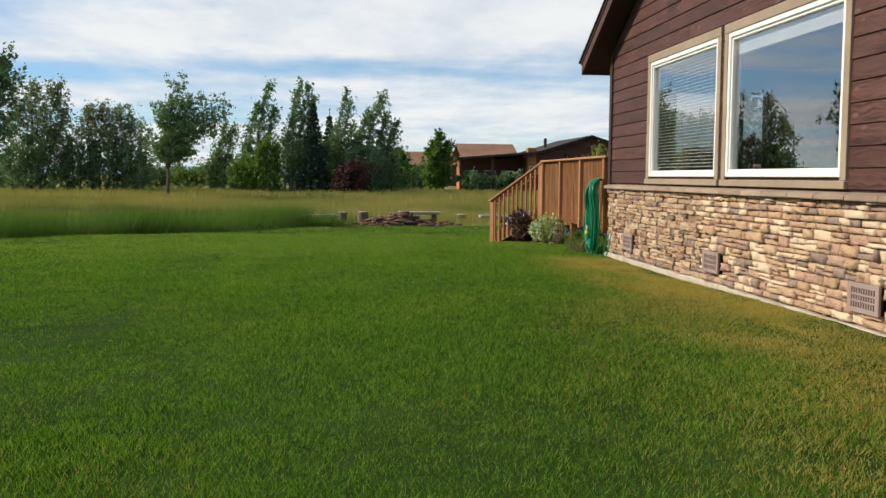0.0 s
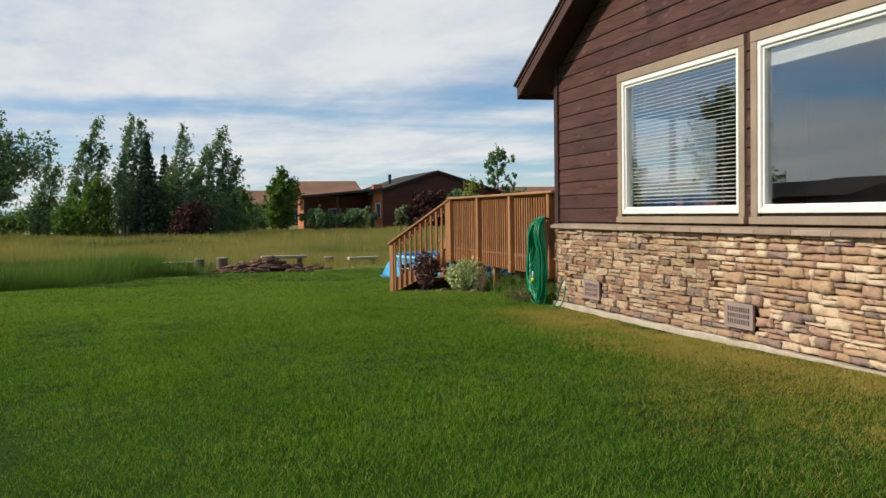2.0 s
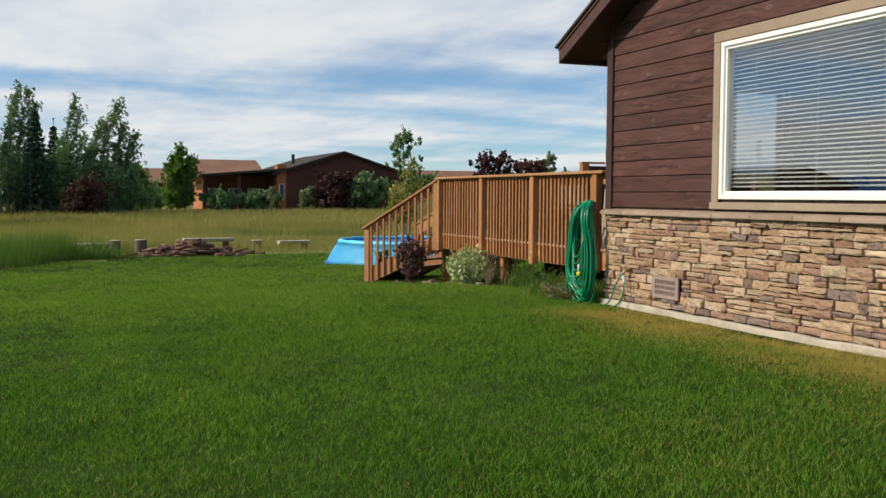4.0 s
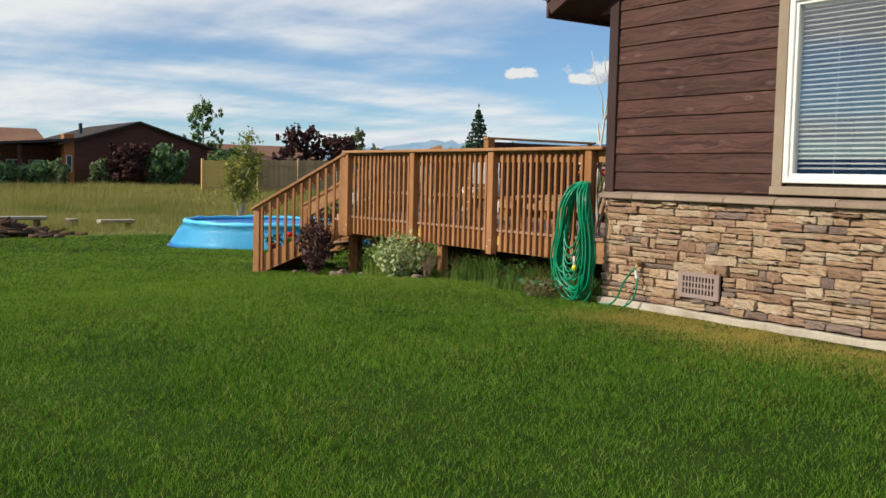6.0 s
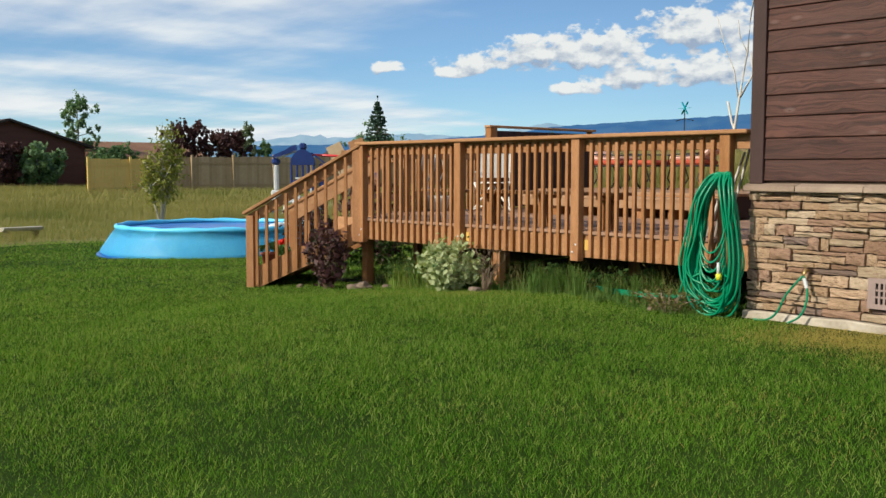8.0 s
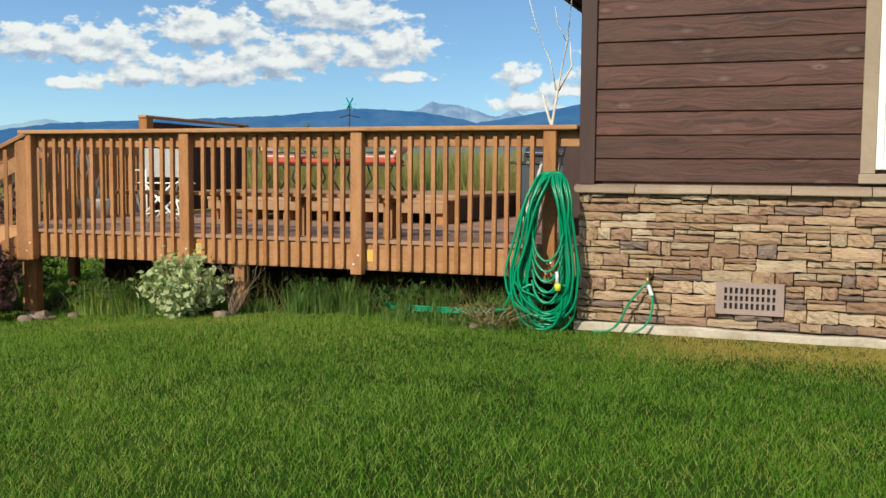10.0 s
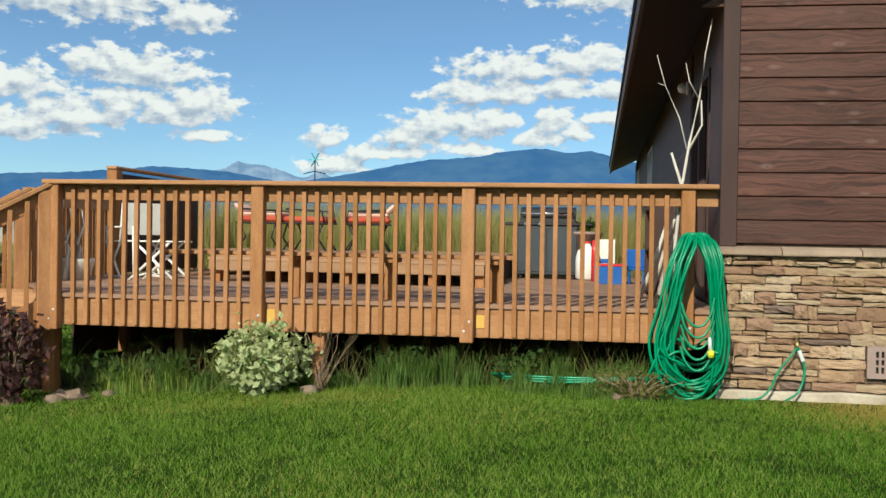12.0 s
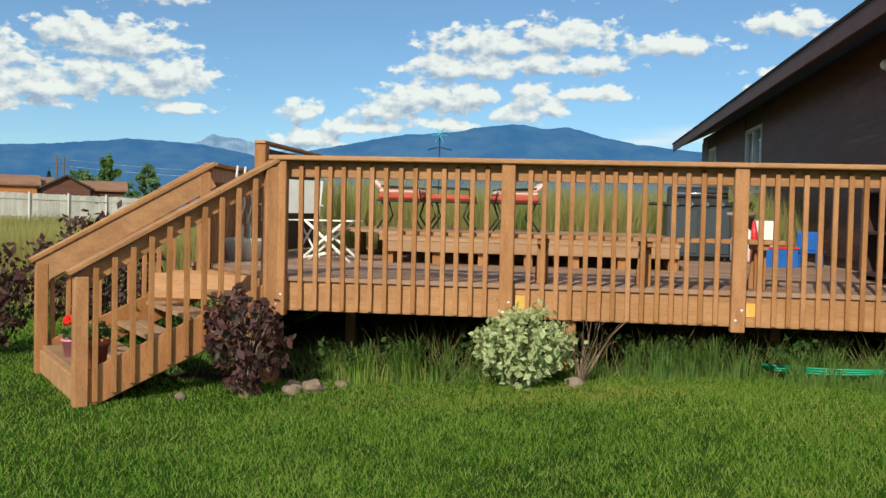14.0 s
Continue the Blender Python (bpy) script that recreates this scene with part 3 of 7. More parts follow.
# the unmown field
for nm, n, x0, x1, y0, y1, h0, h1, w_, mt, lab in (
        ("tall_grass", 300000, -16, 12, 22, 42, 0.32, 0.62, 0.013, "tallgreen", "tall green unmown grass at the lawn's edge"),
        ("tall_grass", 60000, -16, 1, 22, 36, 0.55, 0.80, 0.020, "weedgrass", "coarse bright green weeds standing in the tall grass"),
        ("ripe_grass", 240000, -24, 20, 24, 56, 0.16, 0.36, 0.014, "tallyellow", "ripe yellow-green meadow grass"),
        ("ripe_grass", 120000, -34, 44, 50, 84, 0.2, 0.42, 0.035, "tallyellow", "ripe yellow-green meadow grass farther off"),
        ("ripe_grass", 90000, 11.2, 34, 15.0, 40, 0.4, 0.9, 0.018, "tallyellow", "ripe yellow-green meadow grass behind the deck"),
        ("reed_grass", 95000, 11.2, 14.2, 15.5, 31, 1.35, 2.05, 0.020, "reed", "tall pale reed grass close behind the deck"),
        ("tall_grass", 30000, 11.2, 22, 15.0, 33, 0.3, 0.8, 0.016, "tallgreen", "tall green unmown grass behind the deck"),
        ("ripe_grass", 40000, 30, 80, 20, 60, 0.3, 0.7, 0.05, "tallyellow", "ripe meadow grass across the far field")):
    a, b = spread(n, x0, x1, y0, y1)
    far_ = b > lawn_edge(a) + rng.uniform(0, 0.25, n)
    lush = np.exp(-np.maximum(b - lawn_edge(a) - 1.0, 0) / 2.4) * smooth01((2.0 - a) / 4.0)
    if mt in ("tallgreen", "weedgrass") and x0 < 0:
        far_ &= rng.uniform(0, 1, n) < lush + 0.06
    elif mt == "tallyellow" and x0 < -20:
        far_ &= rng.uniform(0, 1, n) > lush * 0.92
    if mt == "weedgrass":
        far_ &= lattice(a, b, 0.9, 33) > 0.62
    keep = far_ | ((a > (14.6 if nm != "reed_grass" else 11.3)) if x0 > 10 else np.zeros(n, bool))
    keep &= ~((a < 16) & (b < 17) & (nm != "reed_grass")) & ~((np.hypot((a - 1.7) * 0.7, b - 36.4) < 1.3)) & (np.hypot(a - 7.3, b - 31.3) > 2.7) & (rng.uniform(0, 1, n) < 0.4 + 0.9 * lattice(a, b, 1.1, 8))
    a, b = a[keep], b[keep]
    tall = 0.6 + 0.8 * lattice(a, b, 2.3, 5)
    if mt == "tallgreen" and x0 < 0:
        tall *= np.where(a < -1.5, 1.25, 0.55)
    if nm == "reed_grass":
        tall = (0.82 + 0.22 * lattice(a, b, 0.8, 5)) * np.where(b < 24, 1.0 + 0.035 * (b - 18), 0.75)
    blades(nm, a, b, rng.uniform(h0, h1, len(a)) * tall, np.full(len(a), w_), 0.55, M[mt], lab)
# weeds in front of and under the deck
a = np.concatenate([rng.normal(4.52, 0.12, 1500), rng.normal(4.35, 0.25, 1500), rng.uniform(4.7, 6.5, 900), rng.uniform(6.0, 11, 1000)])
b = np.concatenate([rng.uniform(16.9, 21.9, 1500), rng.normal(16.95, 0.25, 1500), rng.uniform(21.8, 23.3, 900), rng.normal(23.8, 0.2, 1000)])
k_ = (a > 4.0) & (a > 4.22) | (b < 17.4)
a, b = a[k_], b[k_]
hgt = rng.uniform(0.10, 0.34, len(a)) * (0.25 + 1.2 * lattice(a, b, 0.33, 12) ** 1.5) * np.where(b > 21.6, 0.8, 1.0)
hgt *= np.clip(0.45 + (a - 4.2) * 1.5, 0.35, 0.95)
blades("weeds", a, b, hgt, np.full(len(a), 0.012), 1.15, M["weedgrass"], "rank green weeds along the foot of the deck")
a, b = rng.normal(4.58, 0.16, 900), rng.uniform(16.9, 21.9, 900)
a, b = a[a > 4.25], b[a > 4.25]
blades("seed_stalks", a, b, rng.uniform(0.25, 0.5, len(a)) * (0.4 + lattice(a, b, 0.4, 15)), np.full(len(a), 0.005), 1.2, M["tallyellow"], "straw-coloured seed stalks among the weeds")



def tufts(name, spots, per, h0, h1, w, mt, label, reach=0.7):
    """Fountains of long arching blades, three segments each, thrown outwards from one foot."""
    c = np.repeat(np.asarray(spots, float), per, 0)
    n = len(c)
    h = rng.uniform(h0, h1, n) * c[:, 2]
    a = rng.uniform(0, math.tau, n)
    out_ = h * reach * rng.uniform(0.15, 1.0, n)
    foot = rng.normal(0, 0.035, (n, 2))
    x0, y0 = c[:, 0] + foot[:, 0], c[:, 1] + foot[:, 1]
    z0 = ground_z(x0, y0)
    sx, sy = -np.sin(a) * w / 2, np.cos(a) * w / 2
    v = np.empty((n, 7, 3), np.float32)
    for k, (f, zf, wf) in enumerate(((0.0, 0.0, 1.0), (0.25, 0.62, 0.85), (0.62, 0.98, 0.5))):
        px, py, pz = x0 + np.cos(a) * out_ * f, y0 + np.sin(a) * out_ * f, z0 - 0.01 + h * zf
        v[:, 2 * k] = np.stack([px - sx * wf, py - sy * wf, pz], 1)
        v[:, 2 * k + 1] = np.stack([px + sx * wf, py + sy * wf, pz], 1)
    v[:, 6] = np.stack([x0 + np.cos(a) * out_ * 1.15, y0 + np.sin(a) * out_ * 1.15, z0 + h * rng.uniform(0.72, 1.02, n)], 1)
    f = np.array([(0, 1, 3), (0, 3, 2), (2, 3, 5), (2, 5, 4), (4, 5, 6)])
    return raw(name, v.reshape(-1, 3), (f[None] + 7 * np.arange(n)[:, None, None]).reshape(-1, 3), mt, kind="stuff", label=label)


spots = [(4.44 + rng.normal(0, 0.10), y, rng.uniform(0.45, 1.0) * (1.25 if 17.5 < y < 19.3 or y > 20.5 else 0.6)) for y in rng.uniform(16.95, 21.9, 62)]
tufts("weeds", spots, 60, 0.13, 0.33, 0.008, M["weedgrass"], "arching tufts of rank green grass along the foot of the deck", 0.75)
spots = [(4.36 + rng.normal(0, 0.06), y, rng.uniform(0.5, 1.0)) for y in rng.uniform(20.6, 21.8, 14)]
tufts("weeds", spots, 26, 0.15, 0.34, 0.008, M["bladepale"], "yellow-green grass tufts at the foot of the deck", 0.6)
spots = [(4.12 + rng.normal(0, 0.10), y, rng.uniform(0.5, 1.0)) for y in rng.uniform(16.9, 18.0, 16)]
tufts("weeds", spots, 30, 0.08, 0.18, 0.007, M["weedgrass"], "low grass tufts growing into the lawn beside the deck", 0.9)

# ---------- the house: walls ----------
WX, NY = 4.34, 16.28          # outer faces of the sheathing
RIDGE_Y, PITCH, EAVE_Y, EAVE_Z = 9.0, 0.47, 16.93, 3.30


def rake_z(y):
    """Underside of the roof above the west wall."""
    return EAVE_Z + PITCH * (EAVE_Y - y if y >= RIDGE_Y else EAVE_Y - 2 * RIDGE_Y + y)


SOUTH_Y = 2 * RIDGE_Y - NY
WINDOWS = [(11.42, 14.07, 1.53, 3.17), (8.38, 11.10, 1.53, 3.17)]   # y0, y1, z0, z1 of the frames
room = {}


def wall_cells(y0, y1, z0, z1):
    """Rectangles of a wall strip that the windows leave."""
    cuts = [(y0, y1)]
    for a, b, c, d in WINDOWS:
        if z1 > c - 0.001 and z0 < d + 0.001:
            nxt = []
            for p, q in cuts:
                if b <= p or a >= q:
                    nxt.append((p, q))
                else:
                    if a > p:
                        nxt.append((p, a))
                    if b < q:
                        nxt.append((b, q))
            cuts = nxt
    return cuts


bm = bmesh.new()
ys = sorted({SOUTH_Y, NY, RIDGE_Y, *[v for w in WINDOWS for v in w[:2]]})
for y0, y1 in zip(ys, ys[1:]):
    zs = [(-0.3, None)]
    for a, b, c, d in WINDOWS:
        if a <= y0 and y1 <= b:
            zs = [(-0.3, c), (d, None)]
    for za, zb in zs:
        t0, t1 = (zb, zb) if zb else (rake_z(y0) - 0.05, rake_z(y1) - 0.05)
        lo = [bm.verts.new((x, y, z)) for x, y, z in ((WX, y0, za), (WX, y1, za), (WX, y1, t1), (WX, y0, t0))]
        hi = [bm.verts.new((x, y, z)) for x, y, z in ((WX + 0.16, y0, za), (WX + 0.16, y1, za), (WX + 0.16, y1, t1), (WX + 0.16, y0, t0))]
        bm.faces.new(lo[::-1]), bm.faces.new(hi)
        for k in range(4):
            bm.faces.new((lo[k], lo[(k + 1) % 4], hi[(k + 1) % 4], hi[k]))
wall_west = tagged(part("wall_west", bm, M["mortar"]), "west gable wall of dark brown lap siding above ledge stone", kind="structure")
XE = 23.0
N_OPEN = [(14.75, 16.4, 1.95, 3.2), (20.5, 21.7, 2.1, 3.2), (5.35, 7.0, 0.93, 3.0)]
bm = bmesh.new()
xs = sorted({WX, XE, *[v for w in N_OPEN for v in w[:2]]})
for x0, x1 in zip(xs, xs[1:]):
    gap = [w for w in N_OPEN if w[0] <= x0 and x1 <= w[1]]
    top = rake_z(NY) - 0.04
    if gap:
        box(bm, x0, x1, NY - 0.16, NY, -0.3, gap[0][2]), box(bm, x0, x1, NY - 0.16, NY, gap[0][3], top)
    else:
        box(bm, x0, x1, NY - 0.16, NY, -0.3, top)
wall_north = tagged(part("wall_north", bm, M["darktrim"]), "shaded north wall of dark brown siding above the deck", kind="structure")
part("wall_east", B(XE, XE + 0.16, SOUTH_Y, NY, -0.3, 3.4), M["siding"])["kind"] = "structure"
part("wall_south", B(WX, XE, SOUTH_Y, SOUTH_Y + 0.16, -0.3, 3.4), M["siding"])["kind"] = "structure"
part("floor", B(WX + 0.17, XE, SOUTH_Y + 0.17, NY - 0.17, 0.7, 0.85), M["interior"])["kind"] = "structure"
part("ceiling", B(WX + 0.17, XE - 0.01, SOUTH_Y + 0.17, NY - 0.17, 3.36, 3.44), M["interior"])["kind"] = "structure"
part("wall_inner", B(8.4, 8.5, SOUTH_Y + 0.2, NY - 0.2, 0.86, 3.35), M["interior"])["kind"] = "structure"

# siding courses, one long board each
Z0, EXPO = 1.421, 0.1872
k = 0
while True:
    z0 = Z0 + k * EXPO
    z1 = z0 + EXPO
    if z0 > 7.0:
        break
    top_y = min(NY - 0.10, EAVE_Y - (z1 - EAVE_Z) / PITCH)
    low_y = max(SOUTH_Y + 0.1, 2 * RIDGE_Y - top_y)
    rnd = random.Random(k)
    for a, b in wall_cells(low_y, top_y, z0 + 0.02, z1):
        if b - a < 0.03:
            continue
        joints = [a]
        while b - joints[-1] > 5.2:
            joints.append(joints[-1] + rnd.uniform(2.4, 4.6))
        for p, q2 in zip(joints, joints[1:] + [b]):
            bm = bmesh.new()
            prof = [(WX, z0 + 0.004), (WX - 0.028, z0 + 0.005), (WX - 0.031, z0 + 0.010), (WX - 0.021, z1 - 0.006), (WX - 0.014, z1 - 0.001), (WX, z1 - 0.001)]
            q1 = q2 - (0.003 if q2 < b else 0)
            va = [bm.verts.new((x, p, z)) for x, z in prof]
            vb = [bm.verts.new((x, q1, z)) for x, z in prof]
            # boards that meet the slope of the roof are cut along it
            if k > 9 and q2 == b and b > 11:
                for v in vb[:3]:
                    v.co.y += 0.3
            bm.faces.new(va), bm.faces.new(vb[::-1])
            for j in range(6):
                bm.faces.new((va[j], vb[j], vb[(j + 1) % 6], va[(j + 1) % 6]))
            part("siding_board", bm, M["siding"], wall_west)
    k += 1
part("corner_board", B(WX - 0.055, WX + 0.001, NY - 0.10, NY + 0.03, 1.40, rake_z(NY) + 0.1, 0.004), M["darktrim"], wall_west)
part("corner_board", B(WX + 0.002, WX + 0.10, NY + 0.001, NY + 0.03, 1.40, rake_z(NY) - 0.02, 0.004), M["darktrim"], wall_west)
z = 1.0
while z < 3.25:
    for a, b in ((WX + 0.11, 5.2), (7.12, 14.6), (16.5, 20.4), (21.8, XE)):
        part("siding_board", B(a, b, NY + 0.001, NY + 0.022, z, z + 0.195, 0.004), M["siding"], wall_north)
    z += EXPO

# roof
roof = tagged(new("roof"), "gable roof with dark brown fascia and deep eaves", kind="structure")
OX = 3.965
for sgn, lab in ((1, "n"), (-1, "s")):
    yy = lambda y: y if sgn > 0 else 2 * RIDGE_Y - y
    bm = bmesh.new()
    a0, a1 = (EAVE_Y, EAVE_Z), (RIDGE_Y, EAVE_Z + PITCH * (EAVE_Y - RIDGE_Y))
    vs = [bm.verts.new((x, yy(y), z + d)) for x in (OX + 0.03, XE + 0.9) for y, z, d in ((*a0, 0.03), (*a1, 0.03), (*a1, 0.19), (*a0, 0.19))]
    for f in ((0, 1, 2, 3), (7, 6, 5, 4), (0, 4, 5, 1), (1, 5, 6, 2), (2, 6, 7, 3), (3, 7, 4, 0)):
        bm.faces.new([vs[j] for j in f])
    part("roof_slope", bm, M["soffit"], roof)
    bm = bmesh.new()
    beam(bm, (OX + 0.005, yy(EAVE_Y), EAVE_Z + 0.10), (OX + 0.005, yy(a1[0]), a1[1] + 0.10), 0.045, 0.20, bevel=0.004)
    part("rake_fascia", bm, M["fascia"], roof)
    bm = bmesh.new()
    beam(bm, (OX - 0.025, yy(EAVE_Y + 0.03), EAVE_Z + 0.175), (OX - 0.025, yy(a1[0]), a1[1] + 0.19), 0.02, 0.07, bevel=0.003)
    part("rake_trim", bm, M["fascia"], roof)
    part("eave_fascia", B(OX - 0.01, XE + 0.9, yy(EAVE_Y) + 0.001, yy(EAVE_Y + 0.04), EAVE_Z - 0.02, EAVE_Z + 0.19, 0.004), M["fascia"], roof)
    bm = bmesh.new()
    beam(bm, ((OX + XE + 0.9) / 2 - 0.02, yy(EAVE_Y + 0.06), EAVE_Z + 0.185), ((OX + XE + 0.9) / 2 - 0.02, yy(a1[0]), a1[1] + 0.215), XE + 0.98 - OX, 0.03)
    part("shingles", bm, M["roofdark"], roof)


def window_west(name, y0, y1, z0, z1, blinds):
    w = tagged(new(name), "white framed window with tan trim and " + ("lowered white blinds" if blinds == "down" else "raised blinds"), kind="structure")
    t = 0.105
    for nm, bx in (("casing", B(WX - 0.052, WX - 0.001, y0 - t, y0, z0 - 0.03, z1 + 0.001, 0.004)), ("casing", B(WX - 0.052, WX - 0.001, y1, y1 + t, z0 - 0.03, z1 + 0.001, 0.004)),
                   ("head_casing", B(WX - 0.056, WX - 0.001, y0 - t, y1 + t, z1 + 0.002, z1 + 0.11, 0.004)),
                   ("sill", B(WX - 0.070, WX - 0.001, y0 - t - 0.01, y1 + t + 0.01, z0 - 0.105, z0 - 0.031, 0.006))):
        part(nm, bx, M["tantrim"], w)
    bm = bmesh.new()
    f = 0.055
    for a in ((y0, y0 + f, z0, z1), (y1 - f, y1, z0, z1), (y0 + f, y1 - f, z0, z0 + f), (y0 + f, y1 - f, z1 - f, z1)):
        box(bm, WX - 0.044, WX + 0.09, *a, 0.006)
    for a in ((y0 + f, y0 + f + .03, z0 + f, z1 - f), (y1 - f - .03, y1 - f, z0 + f, z1 - f), (y0 + f + .03, y1 - f - .03, z0 + f, z0 + f + .03), (y0 + f + .03, y1 - f - .03, z1 - f - .03, z1 - f)):
        box(bm, WX - 0.022, WX + 0.05, *a, 0.004)
    part("window_frame", bm, M["vinyl"], w)
    pane = part("pane", B(WX + 0.012, WX + 0.020, y0 + f + .03, y1 - f - .03, z0 + f + .03, z1 - f - .03), M["glass"], w)
    pane.visible_shadow = False
    # blinds
    b = empty("window_blind", "white horizontal slat blind " + ("let down over the whole window" if blinds == "down" else "drawn up to the top of the window"), "blind", at=(WX + 0.075, (y0 + y1) / 2, z1 - 0.05))
    half = (y1 - y0) / 2 - 0.075
    part("headrail", B(-0.03, 0.03, -half, half, -0.05, 0.0, 0.003), M["curtain"], b)
    bottom = z0 - z1 + 0.14
    if blinds == "down":
        me = None
        n = int((-bottom - 0.06) / 0.043)
        for j in range(n):
            if me is None:
                bm = bmesh.new()
                rows = []
                for c in (-1, 0, 1):
                    rows.append([bm.verts.new((c * 0.021, s * half, 0.003 * (1 - c * c) + c * 0.009)) for s in (-1, 1)])
                for r0, r1 in zip(rows, rows[1:]):
                    bm.faces.new((r0[0], r0[1], r1[1], r1[0]))
                bmesh.ops.solidify(bm, geom=bm.faces[:], thickness=0.002)
                me = to_mesh("blind_slat", bm, M["curtain"])
            s_ = part("blind_slat", me, None, b)
            s_.location = (0, 0, -0.08 - j * 0.043)
        for s in (-0.7, 0, 0.7):
            bm = bmesh.new()
            rod(bm, [(-0.026, s * half, -0.04), (-0.026, s * half, bottom)], 0.0022, 4)
            part("ladder_cord", bm, M["curtain"], b)
    else:
        for j in range(12):
            part("blind_slat", B(-0.028, 0.028, -half, half, -0.062 - j * 0.012, -0.054 - j * 0.012), M["curtain"], b)
    return w


window_west("window_1", *WINDOWS[0], "down")
window_west("window_2", *WINDOWS[1], "up")
for j, (a, b, c, d) in enumerate(N_OPEN):
    nm, lab = (("window_%d" % (j + 3), "white framed window under the shaded eave") if j < 2 else ("door_1", "glazed patio door in the shaded wall"))
    w = tagged(new(nm), lab, kind="structure")
    bm = bmesh.new()
    for q4 in ((a, a + .06, c, d), (b - .06, b, c, d), (a + .06, b - .06, c, c + .06), (a + .06, b - .06, d - .06, d), ((a + b) / 2 - .03, (a + b) / 2 + .03, c + .06, d - .06)):
        box(bm, q4[0], q4[1], NY - 0.08, NY + 0.025, q4[2], q4[3], 0.005)
    part("window_frame" if j < 2 else "door_frame", bm, M["greyplastic"] if j < 2 else M["darktrim"], w)
    for p0, p1 in ((a + .06, (a + b) / 2 - .03), ((a + b) / 2 + .03, b - .06)):
        part("pane", B(p0, p1, NY - 0.04, NY - 0.032, c + .06, d - .06), M["glass"], w).visible_shadow = False
lamp = empty("wall_lamp", "small pale dome lamp on the dark siding, unlit", "lamp", at=(7.44, NY + 0.024, 3.13))
bm = bmesh.new()
lathe(bm, [(0.075, 0), (0.075, 0.02), (0.05, 0.03)], sides=16)
bmesh.ops.rotate(bm, verts=bm.verts, matrix=Matrix.Rotation(-math.pi / 2, 3, "X"))
part("base", bm, M["greyplastic"], lamp)
bm = bmesh.new()
lathe(bm, [(0.05, 0.031), (0.06, 0.06), (0.045, 0.10), (0.02, 0.115)], sides=16)
bmesh.ops.rotate(bm, verts=bm.verts, matrix=Matrix.Rotation(-math.pi / 2, 3, "X"))
part("shade", bm, M["vinyl"], lamp, smooth=True)

# footing and stone cap
bm = bmesh.new()
n = 60
rnd = random.Random(4)
prev = None
for j in range(n + 1):
    y = SOUTH_Y + (NY + 0.04 - SOUTH_Y) * j / n
    x = WX - 0.085 + rnd.uniform(-0.02, 0.02)
    zt = 0.268 + rnd.uniform(-0.012, 0.008)
    row = [bm.verts.new(p) for p in ((WX - 0.001, y, zt), (x + 0.01, y, zt), (x, y, zt - 0.012), (x - 0.006, y, -0.3))]
    if prev:
        for a in range(3):
            bm.faces.new((prev[a], row[a], row[a + 1], prev[a + 1]))
    prev = row
bm.faces.new(prev)
part("footing", bm, M["concrete"], wall_west)
y = SOUTH_Y
rnd = random.Random(9)
while y < NY + 0.02:
    ln = min(rnd.uniform(0.55, 0.62), NY + 0.06 - y)
    bm = bmesh.new()
    vs = []
    for yy_ in (y + 0.004, y + ln - 0.004):
        for x, z in ((WX - 0.001, 1.335), (WX - 0.112, 1.330), (WX - 0.118, 1.338), (WX - 0.114, 1.372), (WX - 0.10, 1.380), (WX - 0.037, 1.400), (WX - 0.001, 1.402)):
            vs.append(bm.verts.new((x + rnd.uniform(-.002, .002), yy_, z + rnd.uniform(-.002, .002))))
    bm.faces.new(vs[:7]), bm.faces.new(vs[7:][::-1])
    for j in range(7):
        bm.faces.new((vs[j], vs[j + 7], vs[(j + 1) % 7 + 7], vs[(j + 1) % 7]))
    part("cap_stone", bm, M["cap"], wall_west)
    y += ln

# foundation vents
VENTS = [(7.57, 8.08), (11.11, 11.62), (14.68, 15.19)]
for y0, y1 in VENTS:
    v = empty("foundation_vent", "brown pierced metal foundation vent set in the stone", "vent", "foundation vents", at=(WX - 0.07, (y0 + y1) / 2, 0.52))
    h, w = 0.125, (y1 - y0) / 2
    bm = bmesh.new()
    cols, rows = 10, 3
    fx0, fx1 = -0.022, 0.0
    box(bm, fx0, fx1, -w, -w + 0.055, -h, h), box(bm, fx0, fx1, w - 0.055, w, -h, h)
    iw = 2 * w - 0.11
    ys_ = [-w + 0.055 + iw * j / cols for j in range(cols + 1)]
    zs_ = [-h + 0.04 + (2 * h - 0.08) * j / rows for j in range(rows + 1)]
    box(bm, fx0, fx1, -w + .055, w - .055, -h, zs_[0]), box(bm, fx0, fx1, -w + .055, w - .055, zs_[-1], h)
    for j in range(rows - 1):
        box(bm, fx0 + .002, fx1, -w + .055, w - .055, zs_[j + 1] - 0.008, zs_[j + 1] + 0.008)
    for j in range(cols + 1):
        hw = 0.009
        box(bm, fx0 + .001, fx1 - .001, ys_[j] - hw, ys_[j] + hw, zs_[0], zs_[-1])
    part("vent_plate", bm, M["ventmetal"], v)
    part("vent_back", B(0.012, 0.03, -w + .02, w - .02, -h + .02, h - .02), M["black"], v)

# ---------- deck ----------
DZ = 0.885
deck = tagged(new("deck"), "raised timber deck with diagonal worn boards", kind="structure")
deck["category"] = "deck"
V2 = Vector((0.785, 0.620))
U2 = Vector((-0.620, 0.785))
P1 = Vector((4.32, 22.03))
RW = 1.80
P2 = P1 + V2 * RW
POLY = [(4.375, NY + 0.03), (10.9, NY + 0.03), (10.9, 23.44), (P2.x + 0.22, 23.44), (P2.x + .02, P2.y + .02), (4.375, 22.03)]


